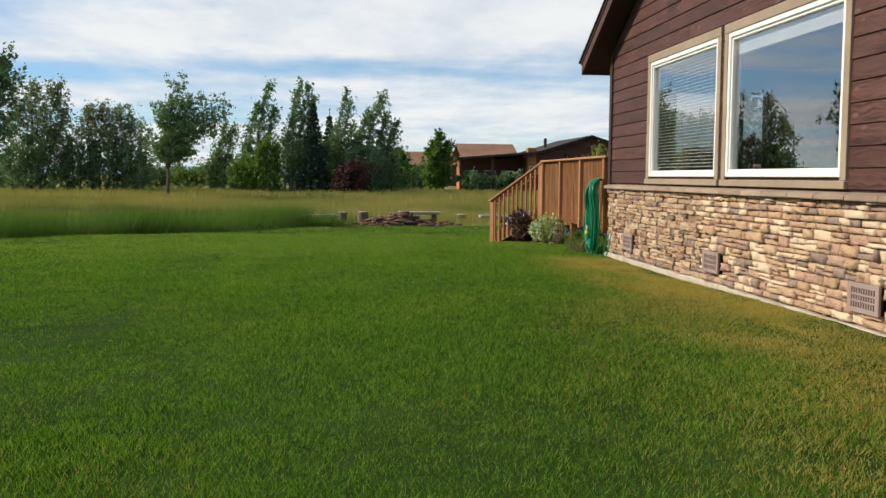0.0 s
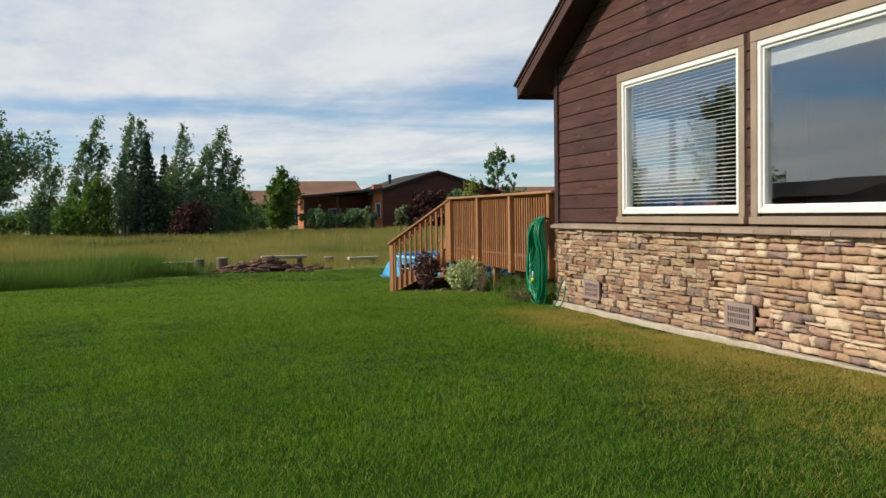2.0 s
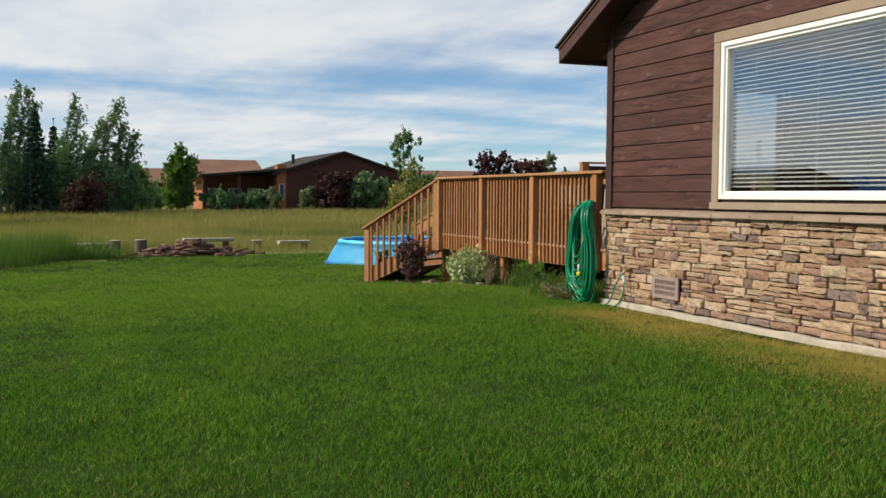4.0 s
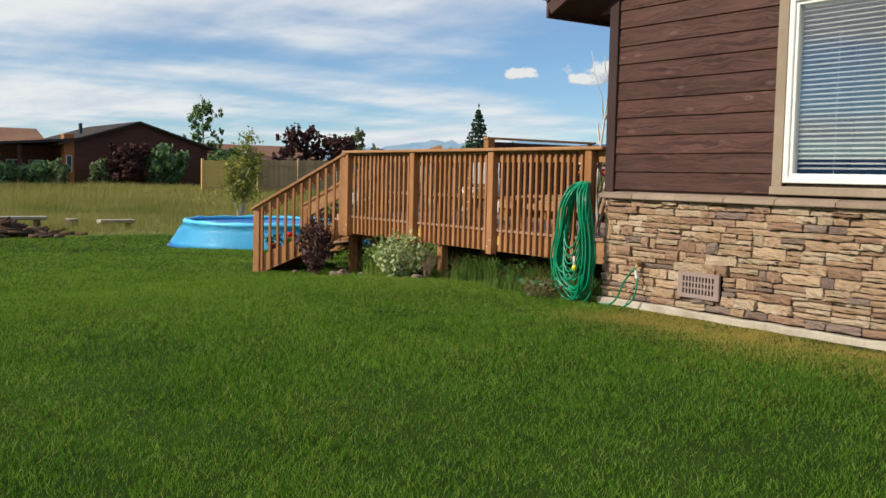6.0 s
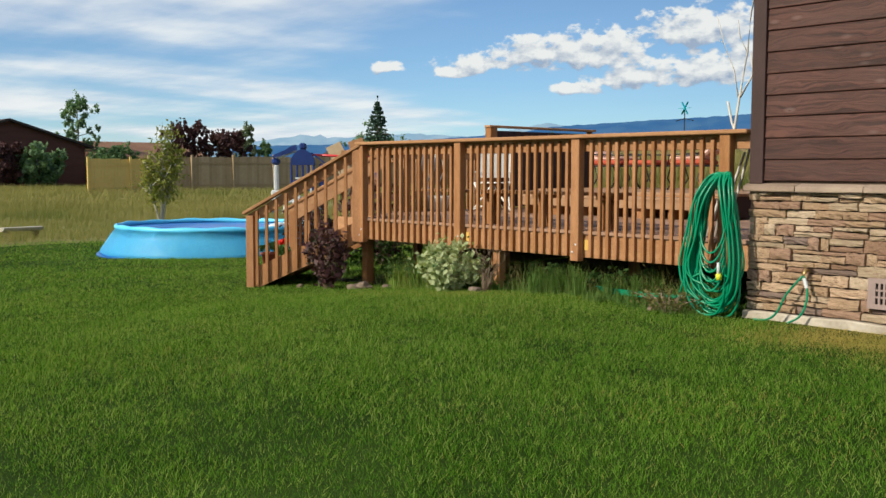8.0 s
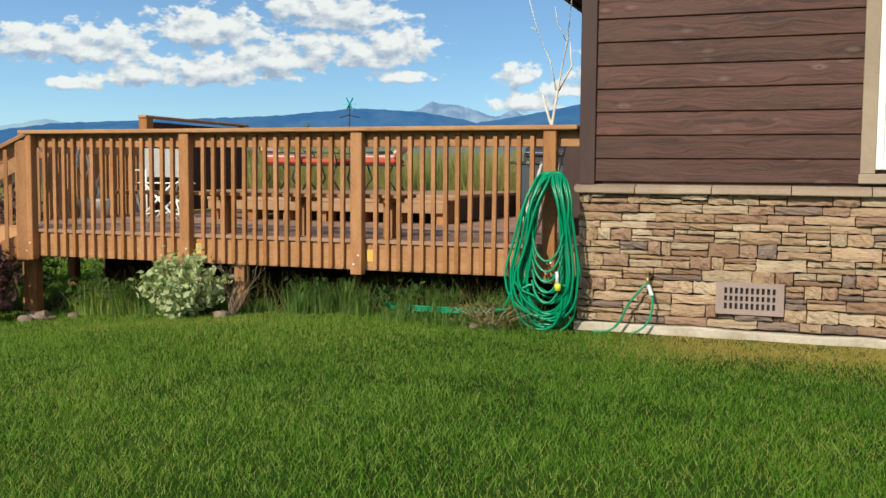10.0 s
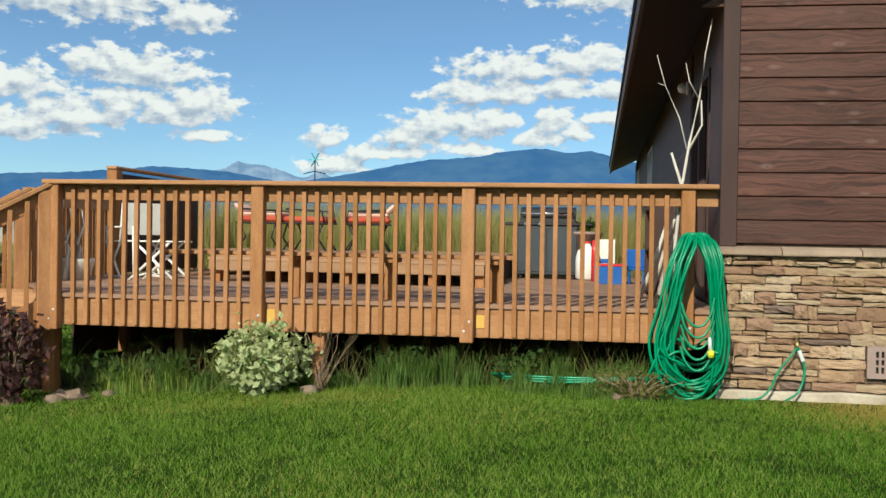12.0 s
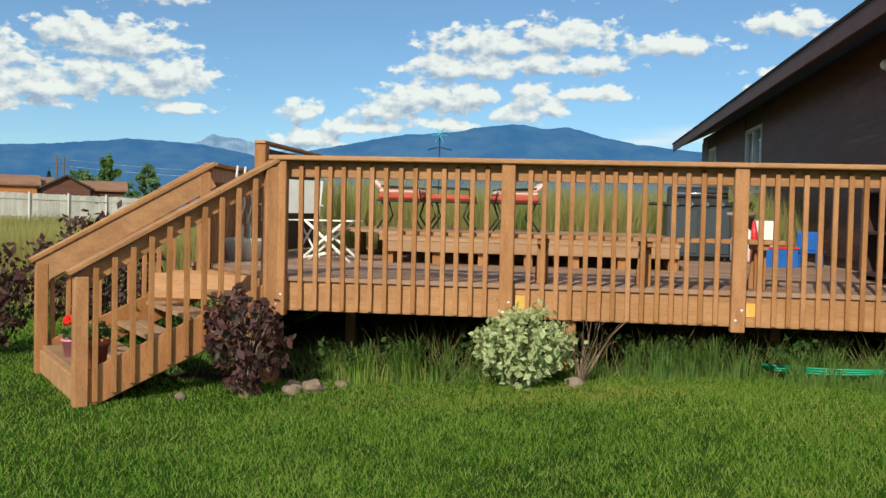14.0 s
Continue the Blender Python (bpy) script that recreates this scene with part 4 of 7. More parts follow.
def clip(poly, nrm, d, keep_less):
    outp = []
    for a, b in zip(poly, poly[1:] + poly[:1]):
        da, db = a[0] * nrm[0] + a[1] * nrm[1] - d, b[0] * nrm[0] + b[1] * nrm[1] - d
        if not keep_less:
            da, db = -da, -db
        if da <= 0:
            outp.append(a)
        if (da < 0) != (db < 0):
            t = da / (da - db)
            outp.append((a[0] + (b[0] - a[0]) * t, a[1] + (b[1] - a[1]) * t))
    return outp


def slab(bm, poly, z0, z1):
    lo = [bm.verts.new((x, y, z0)) for x, y in poly]
    hi = [bm.verts.new((x, y, z1)) for x, y in poly]
    bm.faces.new(lo[::-1]), bm.faces.new(hi)
    for j in range(len(poly)):
        bm.faces.new((lo[j], lo[(j + 1) % len(poly)], hi[(j + 1) % len(poly)], hi[j]))


nrm = (-0.749, 0.663)
vals = [x * nrm[0] + y * nrm[1] for x, y in POLY]
d = min(vals)
deck_strips = []
while d < max(vals):
    pg = clip(clip(POLY, nrm, d + 0.008, False), nrm, d + 0.137, True)
    if len(pg) > 2:
        deck_strips.append(pg)
    d += 0.145
bm = B(4.36, 4.40, NY + 0.03, 22.03, 0.60, DZ - 0.04, 0.004)
part("rim_joist", bm, M["cedarlong"], deck)
bm = bmesh.new()
beam(bm, (P1.x + 0.04, P1.y + 0.02, 0.72), (P2.x + 0.02, P2.y + 0.02, 0.72), 0.04, 0.24)
part("rim_joist", bm, M["cedarlong"], deck)
part("rim_joist", B(P2.x + 0.1, 10.9, 23.40, 23.44, 0.60, DZ - 0.04, 0.004), M["cedarlong"], deck)
for j in range(14):
    x = 4.85 + j * 0.45
    part("joist", B(x, x + 0.038, NY + 0.05, 23.38, 0.62, DZ - 0.041), M["cedarlong"], deck)
part("board_edge", B(4.335, 4.374, NY + 0.03, 22.0, DZ - 0.039, DZ - 0.002, 0.004), M["deckboard"], deck)
# Unseen boards added to shut out light and lit grass behind the deck.
blocker = B(10.905, 10.93, NY + 0.03, 23.44, -0.1, 0.60, 0.003)
part("skirting", blocker, M["darktrim"], deck)
part("skirting", B(7.2, 10.90, 23.442, 23.465, -0.1, 0.60, 0.003), M["darktrim"], deck)
SUPPORTS = [(4.47, 22.12), (4.72, 22.42), (4.47, 19.62), (6.2, 23.1), (8.0, 23.2), (7.0, 19.6), (7.0, 17.5), (7.0, 22.0), (10.5, 23.0), (10.5, 19.6)]
for x, y in SUPPORTS:
    part("support_post", B(x - .055, x + .055, y - .055, y + .055, gz(x, y) - 0.1, 0.62, 0.006), M["cedar"], deck)
part("deck_beam", B(6.9, 7.0, NY + 0.1, 23.3, 0.42, 0.60), M["cedarlong"], deck)


def baluster_mesh(h, name="baluster"):
    bm = bmesh.new()
    box(bm, -0.019, 0.019, -0.019, 0.019, 0, h, 0.0025)
    for v in bm.verts:
        if v.co.z < h / 2 and v.co.x > 0:
            v.co.z += 0.0
        if v.co.z > h / 2 and v.co.x < 0:
            v.co.z -= 0.018
    return to_mesh(name, bm, M["cedar"])


railing = empty("deck_railing", "brown stained wooden deck railing with square balusters and a flat cap", "railing", at=(0, 0, 0))
POSTS = [22.01, 20.13, 18.32, 16.555]
CAPZ = 1.885
for y in POSTS:
    part("post", B(4.262, 4.356, y - 0.055, y + 0.055, 0.565, CAPZ - 0.041, 0.006), M["cedar"], railing)
    for dz, dy in ((0.66, 0.02), (0.74, -0.025)):
        bm = bmesh.new()
        lathe(bm, [(0.011, 0), (0.011, 0.006), (0.005, 0.009)], sides=8)
        bmesh.ops.rotate(bm, verts=bm.verts, matrix=Matrix.Rotation(-math.pi / 2, 3, "Y"))
        bmesh.ops.translate(bm, verts=bm.verts, vec=(4.262, y + dy, dz))
        part("bolt", bm, M["greyplastic"], railing)
part("cap_rail", B(4.235, 4.40, NY - 0.02 + 0.06, 22.10, CAPZ - 0.04, CAPZ, 0.008), M["cedarlong"], railing)
part("top_rail", B(4.358, 4.396, NY + 0.035, 22.03, CAPZ - 0.175, CAPZ - 0.041, 0.004), M["cedarlong"], railing)
bal = baluster_mesh(CAPZ - 0.06 - 0.615)
rnd = random.Random(2)
for a, b in zip(POSTS, POSTS[1:]):
    n = 14
    for j in range(n):
        y = a - 0.055 + (b - a + 0.11) * (j + 1) / (n + 1)
        o = part("baluster", bal, None, railing)
        o.matrix_basis = pose(4.338, y + rnd.uniform(-.004, .004), 0.612 + rnd.uniform(-.004, .004), rnd.uniform(-.3, .3), 0, 0)
for y0, y1 in ((20.125, 0), (18.315, 0)):
    part("repair_block", B(4.350, 4.3595, y0 - .155, y0 - 0.065, 0.68, 0.79, 0.002), M["yellowwood"], railing)

# railing along the far side from the stair to the screen, and its posts
back_rail = empty("deck_railing", "brown stained wooden railing on the far side of the deck", "railing", at=(0, 0, 0))
P2r = (P2.x + 0.05, P2.y + 0.03)
E2 = (8.0, 23.40)
bm = bmesh.new()
beam(bm, (*P2r, CAPZ - 0.02), (*E2, CAPZ - 0.02), 0.14, 0.04, bevel=0.006)
part("cap_rail", bm, M["cedarlong"], back_rail)
bm = bmesh.new()
beam(bm, (*P2r, CAPZ - 0.12), (*E2, CAPZ - 0.12), 0.038, 0.14, bevel=0.004)
part("top_rail", bm, M["cedarlong"], back_rail)
for j in range(1, 24):
    f = j / 24
    x, y = P2r[0] + (E2[0] - P2r[0]) * f, P2r[1] + (E2[1] - P2r[1]) * f
    o = part("baluster", bal, None, back_rail)
    o.matrix_basis = pose(x, y + 0.04, 0.612, 0, 0, 90)
for f in (0.5,):
    x, y = P2r[0] + (E2[0] - P2r[0]) * f, P2r[1] + (E2[1] - P2r[1]) * f
    part("post", B(x - .05, x + .05, y + .0, y + .1, 0.6, CAPZ - 0.041, 0.006), M["cedar"], back_rail)

screen = empty("privacy_screen", "dark brown boarded privacy screen at the edge of the deck", "screen", at=(0, 0, 0))
part("post", B(8.0, 8.16, 23.33, 23.47, DZ, 2.235, 0.008), M["cedar"], screen)
for j in range(17):
    part("screen_board", B(8.17 + j * 0.15, 8.312 + j * 0.15, 23.38, 23.402, DZ + 0.02, 2.19, 0.003), M["darktrim"], screen)
part("cap_rail", B(7.98, 10.75, 23.33, 23.47, 2.236, 2.275, 0.008), M["cedarlong"], screen)
part("post", B(10.62, 10.73, 23.405, 23.47, DZ, 2.235, 0.008), M["cedar"], screen)

# ---------- stair ----------
ROT = math.degrees(math.atan2(U2.y, U2.x))
stair = empty("deck_stair", "brown stained wooden stair with sloping rails and a low landing", "stair", at=(P1.x, P1.y, 0), rz=ROT)
# in its own frame x runs down and outwards, y towards the house (negative is across)
RUN = 1.56
ACR = -RW


def stair_z(x):
    return DZ - 0.02 - (DZ - 0.12) * x / 1.25


for side, y in ((1, 0.0), (0, ACR)):
    bm = bmesh.new()
    beam(bm, (0.0, y, DZ - 0.16), (RUN, y, 0.02), 0.04, 0.27, bevel=0.004)
    part("stringer", bm, M["cedar"], stair)
    part("post", B(RUN - 0.05, RUN + 0.055, y - 0.055, y + 0.055, -0.12, 0.90, 0.006), M["cedar"], stair)
    part("post", B(0.02, 0.13, y - 0.052, y + 0.052, DZ - 0.28 if side == 0 else DZ - 0.33, CAPZ - 0.10, 0.006), M["cedar"], stair)
    bm = bmesh.new()
    beam(bm, (-0.02, y, CAPZ - 0.012), (RUN + 0.10, y, 0.925), 0.13, 0.04, bevel=0.006)
    part("handrail", bm, M["cedarlong"], stair)
    for yy_ in (y - 0.03,):
        bm = bmesh.new()
        beam(bm, (0.03, yy_ if side else y + 0.03, CAPZ - 0.13), (RUN + 0.03, yy_ if side else y + 0.03, 0.845), 0.036, 0.13 if side else 0.25, bevel=0.004)
        part("rail_board", bm, M["cedarlong"], stair)
    n = 10
    for j in range(n):
        x = 0.22 + (RUN - 0.32) * j / (n - 1)
        top = CAPZ - 0.045 - (CAPZ - 0.925) * x / (RUN + 0.1)
        bot = DZ - 0.27 - (DZ - 0.18) * x / RUN
        bm = B(x - 0.019, x + 0.019, (y + 0.021) if side else (y - 0.059), (y + 0.059) if side else (y - 0.021), bot, top - 0.03, 0.0025)
        part("baluster", bm, M["cedar"], stair)
for j in range(4):
    zt = DZ - 0.175 * (j + 1)
    x = 0.06 + 0.285 * j
    for b in range(2):
        part("tread", B(x + 0.01 + b * 0.142, x + 0.146 + b * 0.142, ACR + 0.03, -0.03, zt - 0.038, zt, 0.005), M["platform"], stair)
    if j < 3:
        part("cleat", B(x + 0.02, x + 0.26, -0.062, -0.024, zt - 0.085, zt - 0.04, 0.003), M["cedar"], stair)
lz = 0.16
part("landing_skirt", B(RUN - 0.02, RUN + 0.02, ACR + 0.057, -0.057, -0.08, lz - 0.039, 0.004), M["cedarlong"], stair)
for b in range(2):
    part("landing_board", B(1.22 + b * 0.17, 1.385 + b * 0.17, ACR + 0.057, -0.057, lz - 0.038, lz, 0.005), M["platform"], stair)

# ---------- trees and far things ----------
def leaf_cloud(name, centres, radii, per, size, mt, parent, label="", droop=0.0, seed=1, wind=0.25, spread_=1.0):
    """Leaves as small bent pairs of triangles, thrown in clumps."""
    r = np.random.default_rng(seed)
    c = np.repeat(np.asarray(centres, float), per, 0)
    rad = np.repeat(np.asarray(radii, float).reshape(len(centres), -1), per, 0)
    n = len(c)
    d = r.normal(size=(n, 3))
    d /= np.linalg.norm(d, axis=1)[:, None]
    p = c + d * rad * (np.abs(r.normal(size=n)) * 0.62 + 0.12)[:, None] * spread_
    a = r.normal(size=(n, 3)) + np.array([wind * 3, 0, -droop])
    a /= np.linalg.norm(a, axis=1)[:, None]
    b = np.cross(a, r.normal(size=(n, 3)))
    b /= np.linalg.norm(b, axis=1)[:, None]
    s = size * r.uniform(0.55, 1.3, n)[:, None]
    v = np.stack([p - a * s * 0.5, p + b * s * 0.33, p + a * s * 0.6, p - b * s * 0.33], 1)
    f = np.arange(4 * n).reshape(-1, 4)
    return raw(name, v.reshape(-1, 3), f, mt, parent, label)


def tree(x, y, h, w, kind="poplar", leaf="leafgreen", bark="bark", label="", seed=1, trunk=0.2, dens=1.0, lean=0.0, size=0.22, rz=0):
    r = random.Random(seed)
    h *= 0.84
    t = empty("tree", label, "tree", at=(x, y, gz(x, y) - 0.05), rz=rz)
    bm = bmesh.new()
    r0 = 0.012 * h + 0.03
    tops = [(lean * h * (k / 6) ** 2 + r.uniform(-.012, .012) * h, r.uniform(-.012, .012) * h, h * 0.93 * k / 6) for k in range(7)]
    rod(bm, tops, [r0 * (1 - 0.14 * k) for k in range(7)], 7)
    part("trunk", bm, M[bark], t, smooth=True)
    cen, rad = [], []
    bm = bmesh.new()
    nlimb = {"poplar": 44, "round": 30, "spruce": 0, "open": 22, "bushy": 24}[kind]
    for k in range(nlimb):
        f = trunk + (1 - trunk) * (k + 0.5) / nlimb
        base = Vector((lean * h * f * f, 0, h * 0.93 * f))
        ang = k * 2.4 + r.uniform(-.5, .5)
        if kind == "poplar":
            prof = (math.sin(min(1, (f - trunk) / (1 - trunk) * 1.5 + 0.25) * math.pi / 2)) * (1.04 - f) ** 0.72
        elif kind == "open":
            prof = 0.35 + 0.65 * math.sin(math.pi * (f - trunk) / (1 - trunk) * 0.9 + 0.2)
        else:
            prof = math.sqrt(max(0.05, 1 - ((f - trunk) / (1 - trunk) * 1.7 - 0.75) ** 2))
        ln = w / 2 * prof * r.uniform(0.65, 1.15)
        tip = base + Vector((math.cos(ang) * ln + lean * ln * 1.2, math.sin(ang) * ln, ln * r.uniform(0.35, 0.9) * (1.2 if kind == "poplar" else 0.7)))
        mid = base.lerp(tip, 0.5) + Vector((0, 0, -0.05 * ln))
        rod(bm, [base, mid, tip], [r0 * 0.33, r0 * 0.2, r0 * 0.07], 5, False)
        for q_, sc in ((0.55, 0.9), (1.0, 1.0)):
            cc = base.lerp(tip, q_)
            cr = (0.042 * h if kind == "poplar" else 0.085 * w) * r.uniform(0.5, 1.2) * sc
            cen.append(tuple(cc)), rad.append((cr * 0.85, cr * 0.85, cr * (1.9 if kind == "poplar" else 0.75)))
            for _ in range(3):
                off = Vector((r.uniform(-1, 1.5), r.uniform(-1, 1), r.uniform(-.9, 1.6))) * cr * 1.3
                cen.append(tuple(cc + off)), rad.append((cr * 0.45, cr * 0.45, cr * 0.65))
    if True:
        for k in range(5):
            f = 0.9 + 0.03 * k
            cen.append((lean * h * f * f * 1.05 + lean * 0.3 * k, r.uniform(-.1, .1), h * f)), rad.append((0.03 * h, 0.03 * h, 0.05 * h))
    part("branchwork", bm, M[bark], t)
    leaf_cloud("crown", cen, rad, max(3, int((19 if kind == 'poplar' else 24) * dens)), size, M[leaf], t, seed=seed, wind=lean, spread_=1.45)
    return t


def spruce(x, y, h, w, seed=1, label="dark green spruce standing in the open field"):
    r = random.Random(seed)
    t = empty("tree", label, "tree", at=(x, y, gz(x, y) - 0.05))
    bm = bmesh.new()
    rod(bm, [(0, 0, 0), (0, 0, h * 0.5), (0, 0, h * 0.99)], [0.02 * h, 0.012 * h, 0.002 * h], 7)
    part("trunk", bm, M["bark"], t, smooth=True)
    cen, rad = [], []
    bm = bmesh.new()
    tiers = 20
    for k in range(tiers):
        f = 0.08 + 0.9 * k / tiers
        ln = (w / 2 * (1 - f) ** 0.85 + 0.03 * h * (1 - f)) * r.uniform(0.78, 1.1)
        nb = 9 if k < 12 else 6
        for j in range(nb):
            a = math.tau * j / nb + k * 0.7 + r.uniform(-.2, .2)
            l2 = ln * r.uniform(0.75, 1.15)
            base, tip = Vector((0, 0, h * f)), Vector((math.cos(a) * l2, math.sin(a) * l2, h * f - l2 * 0.22))
            rod(bm, [base, tip], [0.006 * h, 0.002 * h], 4, False)
            for q_ in (0.3, 0.55, 0.8, 1.0):
                cen.append(tuple(base.lerp(tip, q_))), rad.append((0.13 * ln + .03, 0.13 * ln + .03, 0.020 * h))
    cen.append((0, 0, h)), rad.append((0.02, 0.02, 0.05 * h))
    part("branchwork", bm, M["bark"], t)
    leaf_cloud("foliage", cen, rad, 9, 0.05 * h ** 0.7, M["needles"], t, seed=seed, droop=0.6, wind=0.0)
    return t


def at_bearing(bearing, d, ox=0.0, oy=0.0):
    b = radians(bearing)
    return ox + d * math.sin(b), oy + d * math.cos(b)


def windtree(x, y, stems, label, leaf="leafgreen", bark="bark", seed=1, sway=0.1, leafy_=1.0, size=0.13, reach=1.0, fill=1.0, rise=1.0):
    """A tree of several leaders. stems: foot offset, top offset, height and half width of each; the tips stream down the wind."""
    r = random.Random(seed)
    t = empty("tree", label, "tree", at=(x, y, gz(x, y) - 0.05))
    trunk, limbs = bmesh.new(), bmesh.new()
    cen, rad = [], []
    for x0, x1, h, hw, low in stems:
        jig = [r.uniform(-.03, .03) * h for _ in range(9)]

        def at(f):
            return Vector((x0 + (x1 - x0) * f + sway * h * f ** 2.6 + jig[int(f * 7.99)] * f * 0.6, jig[int(f * 5)] * f, h * f))
        rod(trunk, [at(k / 7) for k in range(8)], [(0.014 * h + 0.01) * (1 - 0.13 * k) for k in range(8)], 6)
        nb = int(20 + 5 * h)
        for k in range(nb):
            f = low + (0.99 - low) * (k + r.random()) / nb
            g = (f - low) / (1 - low)
            prof = min(1.0, 0.45 + 2.4 * g) * (1.02 - g) ** 0.62
            ln = hw * reach * prof * r.choice((0.35, 0.6, 0.9, 1.25, 1.6)) * r.uniform(0.85, 1.15)
            a = r.uniform(0, math.tau)
            base = at(f)
            side = Vector((math.cos(a) * ln * 0.85 + sway * ln * 3.2 * f, math.sin(a) * ln * 0.85, ln * r.uniform(0.25, 0.95) * rise))
            tip = base + side
            rod(limbs, [base, base + side * 0.55 + Vector((0, 0, -0.04 * ln)), tip], [0.03, 0.018, 0.006], 4, False)
            for q_ in (0.45, 0.75, 1.0):
                c = base + side * q_
                cr = r.uniform(0.10, 0.24) * (0.7 + 0.35 * hw)
                cen.append((c.x, c.y, c.z)), rad.append((cr * 1.15, cr, cr * (1.1 + 0.5 * rise)))
            for _ in range(2):
                c = tip + Vector((r.uniform(-.2, .5), r.uniform(-.3, .3), r.uniform(-.2, .45))) * (0.5 + 0.5 * hw)
                cen.append(tuple(c)), rad.append((0.12, 0.10, 0.14))
    part("trunk", trunk, M[bark], t, smooth=True)
    part("branchwork", limbs, M[bark], t)
    leaf_cloud("crown", cen, rad, max(3, int(15 * leafy_)), size, M[leaf], t, seed=seed, wind=sway * 2, spread_=1.35 * fill)
    return t


WILLOW = [  # bearing from the start, distance, stems, leafiness, leaf, label
    (-17.2, 74, [(-.4, -1.2, 6.2, 1.3, .35), (-.2, -0.1, 7.5, 1.2, .45), (.3, 1.5, 7.6, 1.1, .5), (.5, 1.9, 5.6, 1.2, .3)], 1.0, "leafgrey", "large grey-green willow with an open ragged crown"),
    (-13.9, 74, [(-.5, -0.9, 6.0, 1.2, .5), (0, .1, 6.1, 1.2, .45), (.5, 1.4, 5.9, 1.2, .45), (.8, 2.0, 5.0, 1.1, .4)], 1.0, "leafgrey", "grey-green willow with dead twigs showing"),
    (-11.9, 78, [(0, .1, 5.3, .7, .35), (.3, .7, 4.7, .6, .3)], 0.35, "leafgrey", "thin sparse tree with bare limbs"),
]
for k, (b, d, stems, lv, leaf, label) in enumerate(WILLOW):
    windtree(*at_bearing(b, d), stems, label, leaf, "bark", seed=200 + k, sway=0.03, leafy_=lv * 0.5, size=0.17, reach=1.3, rise=0.55, fill=1.25)
POPLAR = [
    (-7.6, 76, [(-.1, 0, 5.2, .75, .06), (.5, .5, 5.0, .8, .08), (-.5, -.4, 3.2, .7, .05)], 1.0, "slim poplar bent by the wind", "bark"),
    (-5.4, 74, [(0, -.1, 8.0, .85, .06), (-.6, -.8, 6.6, .8, .05), (.5, .5, 6.4, .8, .06), (-1.0, -1.3, 3.6, .7, .05)], 1.15, "tall poplar bent by the wind", "bark"),
    (-3.5, 74, [(0, -.2, 8.3, .75, .10), (.3, .4, 8.1, .7, .10), (.7, .9, 7.2, .7, .08), (-.4, -.5, 7.2, .7, .08), (.9, 1.2, 4.2, .9, .05)], 0.95, "tall pale-trunked poplar bent by the wind", "palebark"),
    (-1.0, 75, [(0, -.1, 7.9, .45, .12), (.3, .3, 7.0, .6, .08), (-.5, -.6, 5.2, .9, .05), (.5, .7, 5.2, .9, .05)], 0.75, "tall thin wispy poplar bent by the wind", "bark"),
    (0.8, 74, [(0, .1, 7.4, .9, .06), (-.7, -.7, 6.3, .9, .05), (.7, .8, 6.0, .9, .06), (1.1, 1.5, 5.4, .8, .08), (-1.3, -1.2, 4.4, .8, .05)], 1.3, "tall full poplar bent by the wind", "bark"),
]
for k, (b, d, stems, lv, label, bk) in enumerate(POPLAR):
    windtree(*at_bearing(b, d), stems, label, "leafgreen", bk, seed=220 + k, sway=0.13, leafy_=lv * 0.62, size=0.15)
THICKET = [  # bearing, distance, height, half width
    (-17.6, 73, 3.9, 1.5, "leafgreen", "dark green thicket below the willows"), (-16.2, 75, 4.6, 1.6, "leafgreen", "dark green thicket below the willows"),
    (-14.9, 74, 3.4, 1.4, "leafgreen", "dark green thicket below the willows"), (-13.4, 75, 4.0, 1.6, "leafgreen", "dark green thicket below the willows"),
    (-12.5, 73, 3.2, 1.4, "leafgreen", "dark green thicket below the willows"), (-18.6, 82, 2.4, 1.5, "leafgreen", "low dark green thicket behind the willows"),
    (-11.3, 84, 1.8, 1.6, "leafgreen", "low green shrubs across the field"), (-6.9, 79, 2.6, 1.5, "leafgreen", "low green shrubs across the field"),
    (-8.5, 86, 1.7, 1.8, "leaffresh", "low yellow-green shrubs across the field"), (-6.0, 72, 2.6, 1.1, "leaffresh", "bright green young growth before the poplars"),
    (-4.9, 71, 4.0, .9, "leaffresh", "bright green young tree before the poplars"), (-3.4, 76, 4.4, 1.7, "leafgreen", "dark green undergrowth below the poplars"),
    (-2.3, 77, 4.6, 1.6, "leafgreen", "dark green undergrowth below the poplars"), (-0.7, 74, 4.4, 1.6, "leafgreen", "dark green undergrowth below the poplars"),
    (0.6, 73, 3.4, 1.5, "leafgreen", "dark green undergrowth below the poplars"), (1.7, 75, 3.4, 1.3, "leafgreen", "dark green undergrowth below the poplars"),
    (-0.1, 71, 2.2, 1.1, "maroon", "dark red-leaved shrub under the poplars"), (2.6, 80, 3.6, .9, "leaffresh", "small broadleaf tree at the end of the windbreak"),
    (3.6, 88, 2.0, 1.2, "leafgreen", "low green shrub before the far house"), (-9.7, 88, 1.6, 1.8, "leaffresh", "low yellow-green shrubs across the field"),
]
for k, (b, d, h, hw, leaf, label) in enumerate(THICKET):
    windtree(*at_bearing(b, d), [(0, 0, h, hw, .03), (-hw * .6, -hw * .7, h * .8, hw * .8, .03), (hw * .6, hw * .6, h * .85, hw * .8, .03)], label, leaf, "bark", seed=240 + k, sway=0.03, leafy_=0.6, size=0.17, rise=0.8)
spruce(*at_bearing(-2.2, 73), 6.9, 2.2, 5, "dark spruce between the poplars")
spruce(*at_bearing(-1.3, 77), 6.2, 2.6, 6, "dark spruce between the poplars")
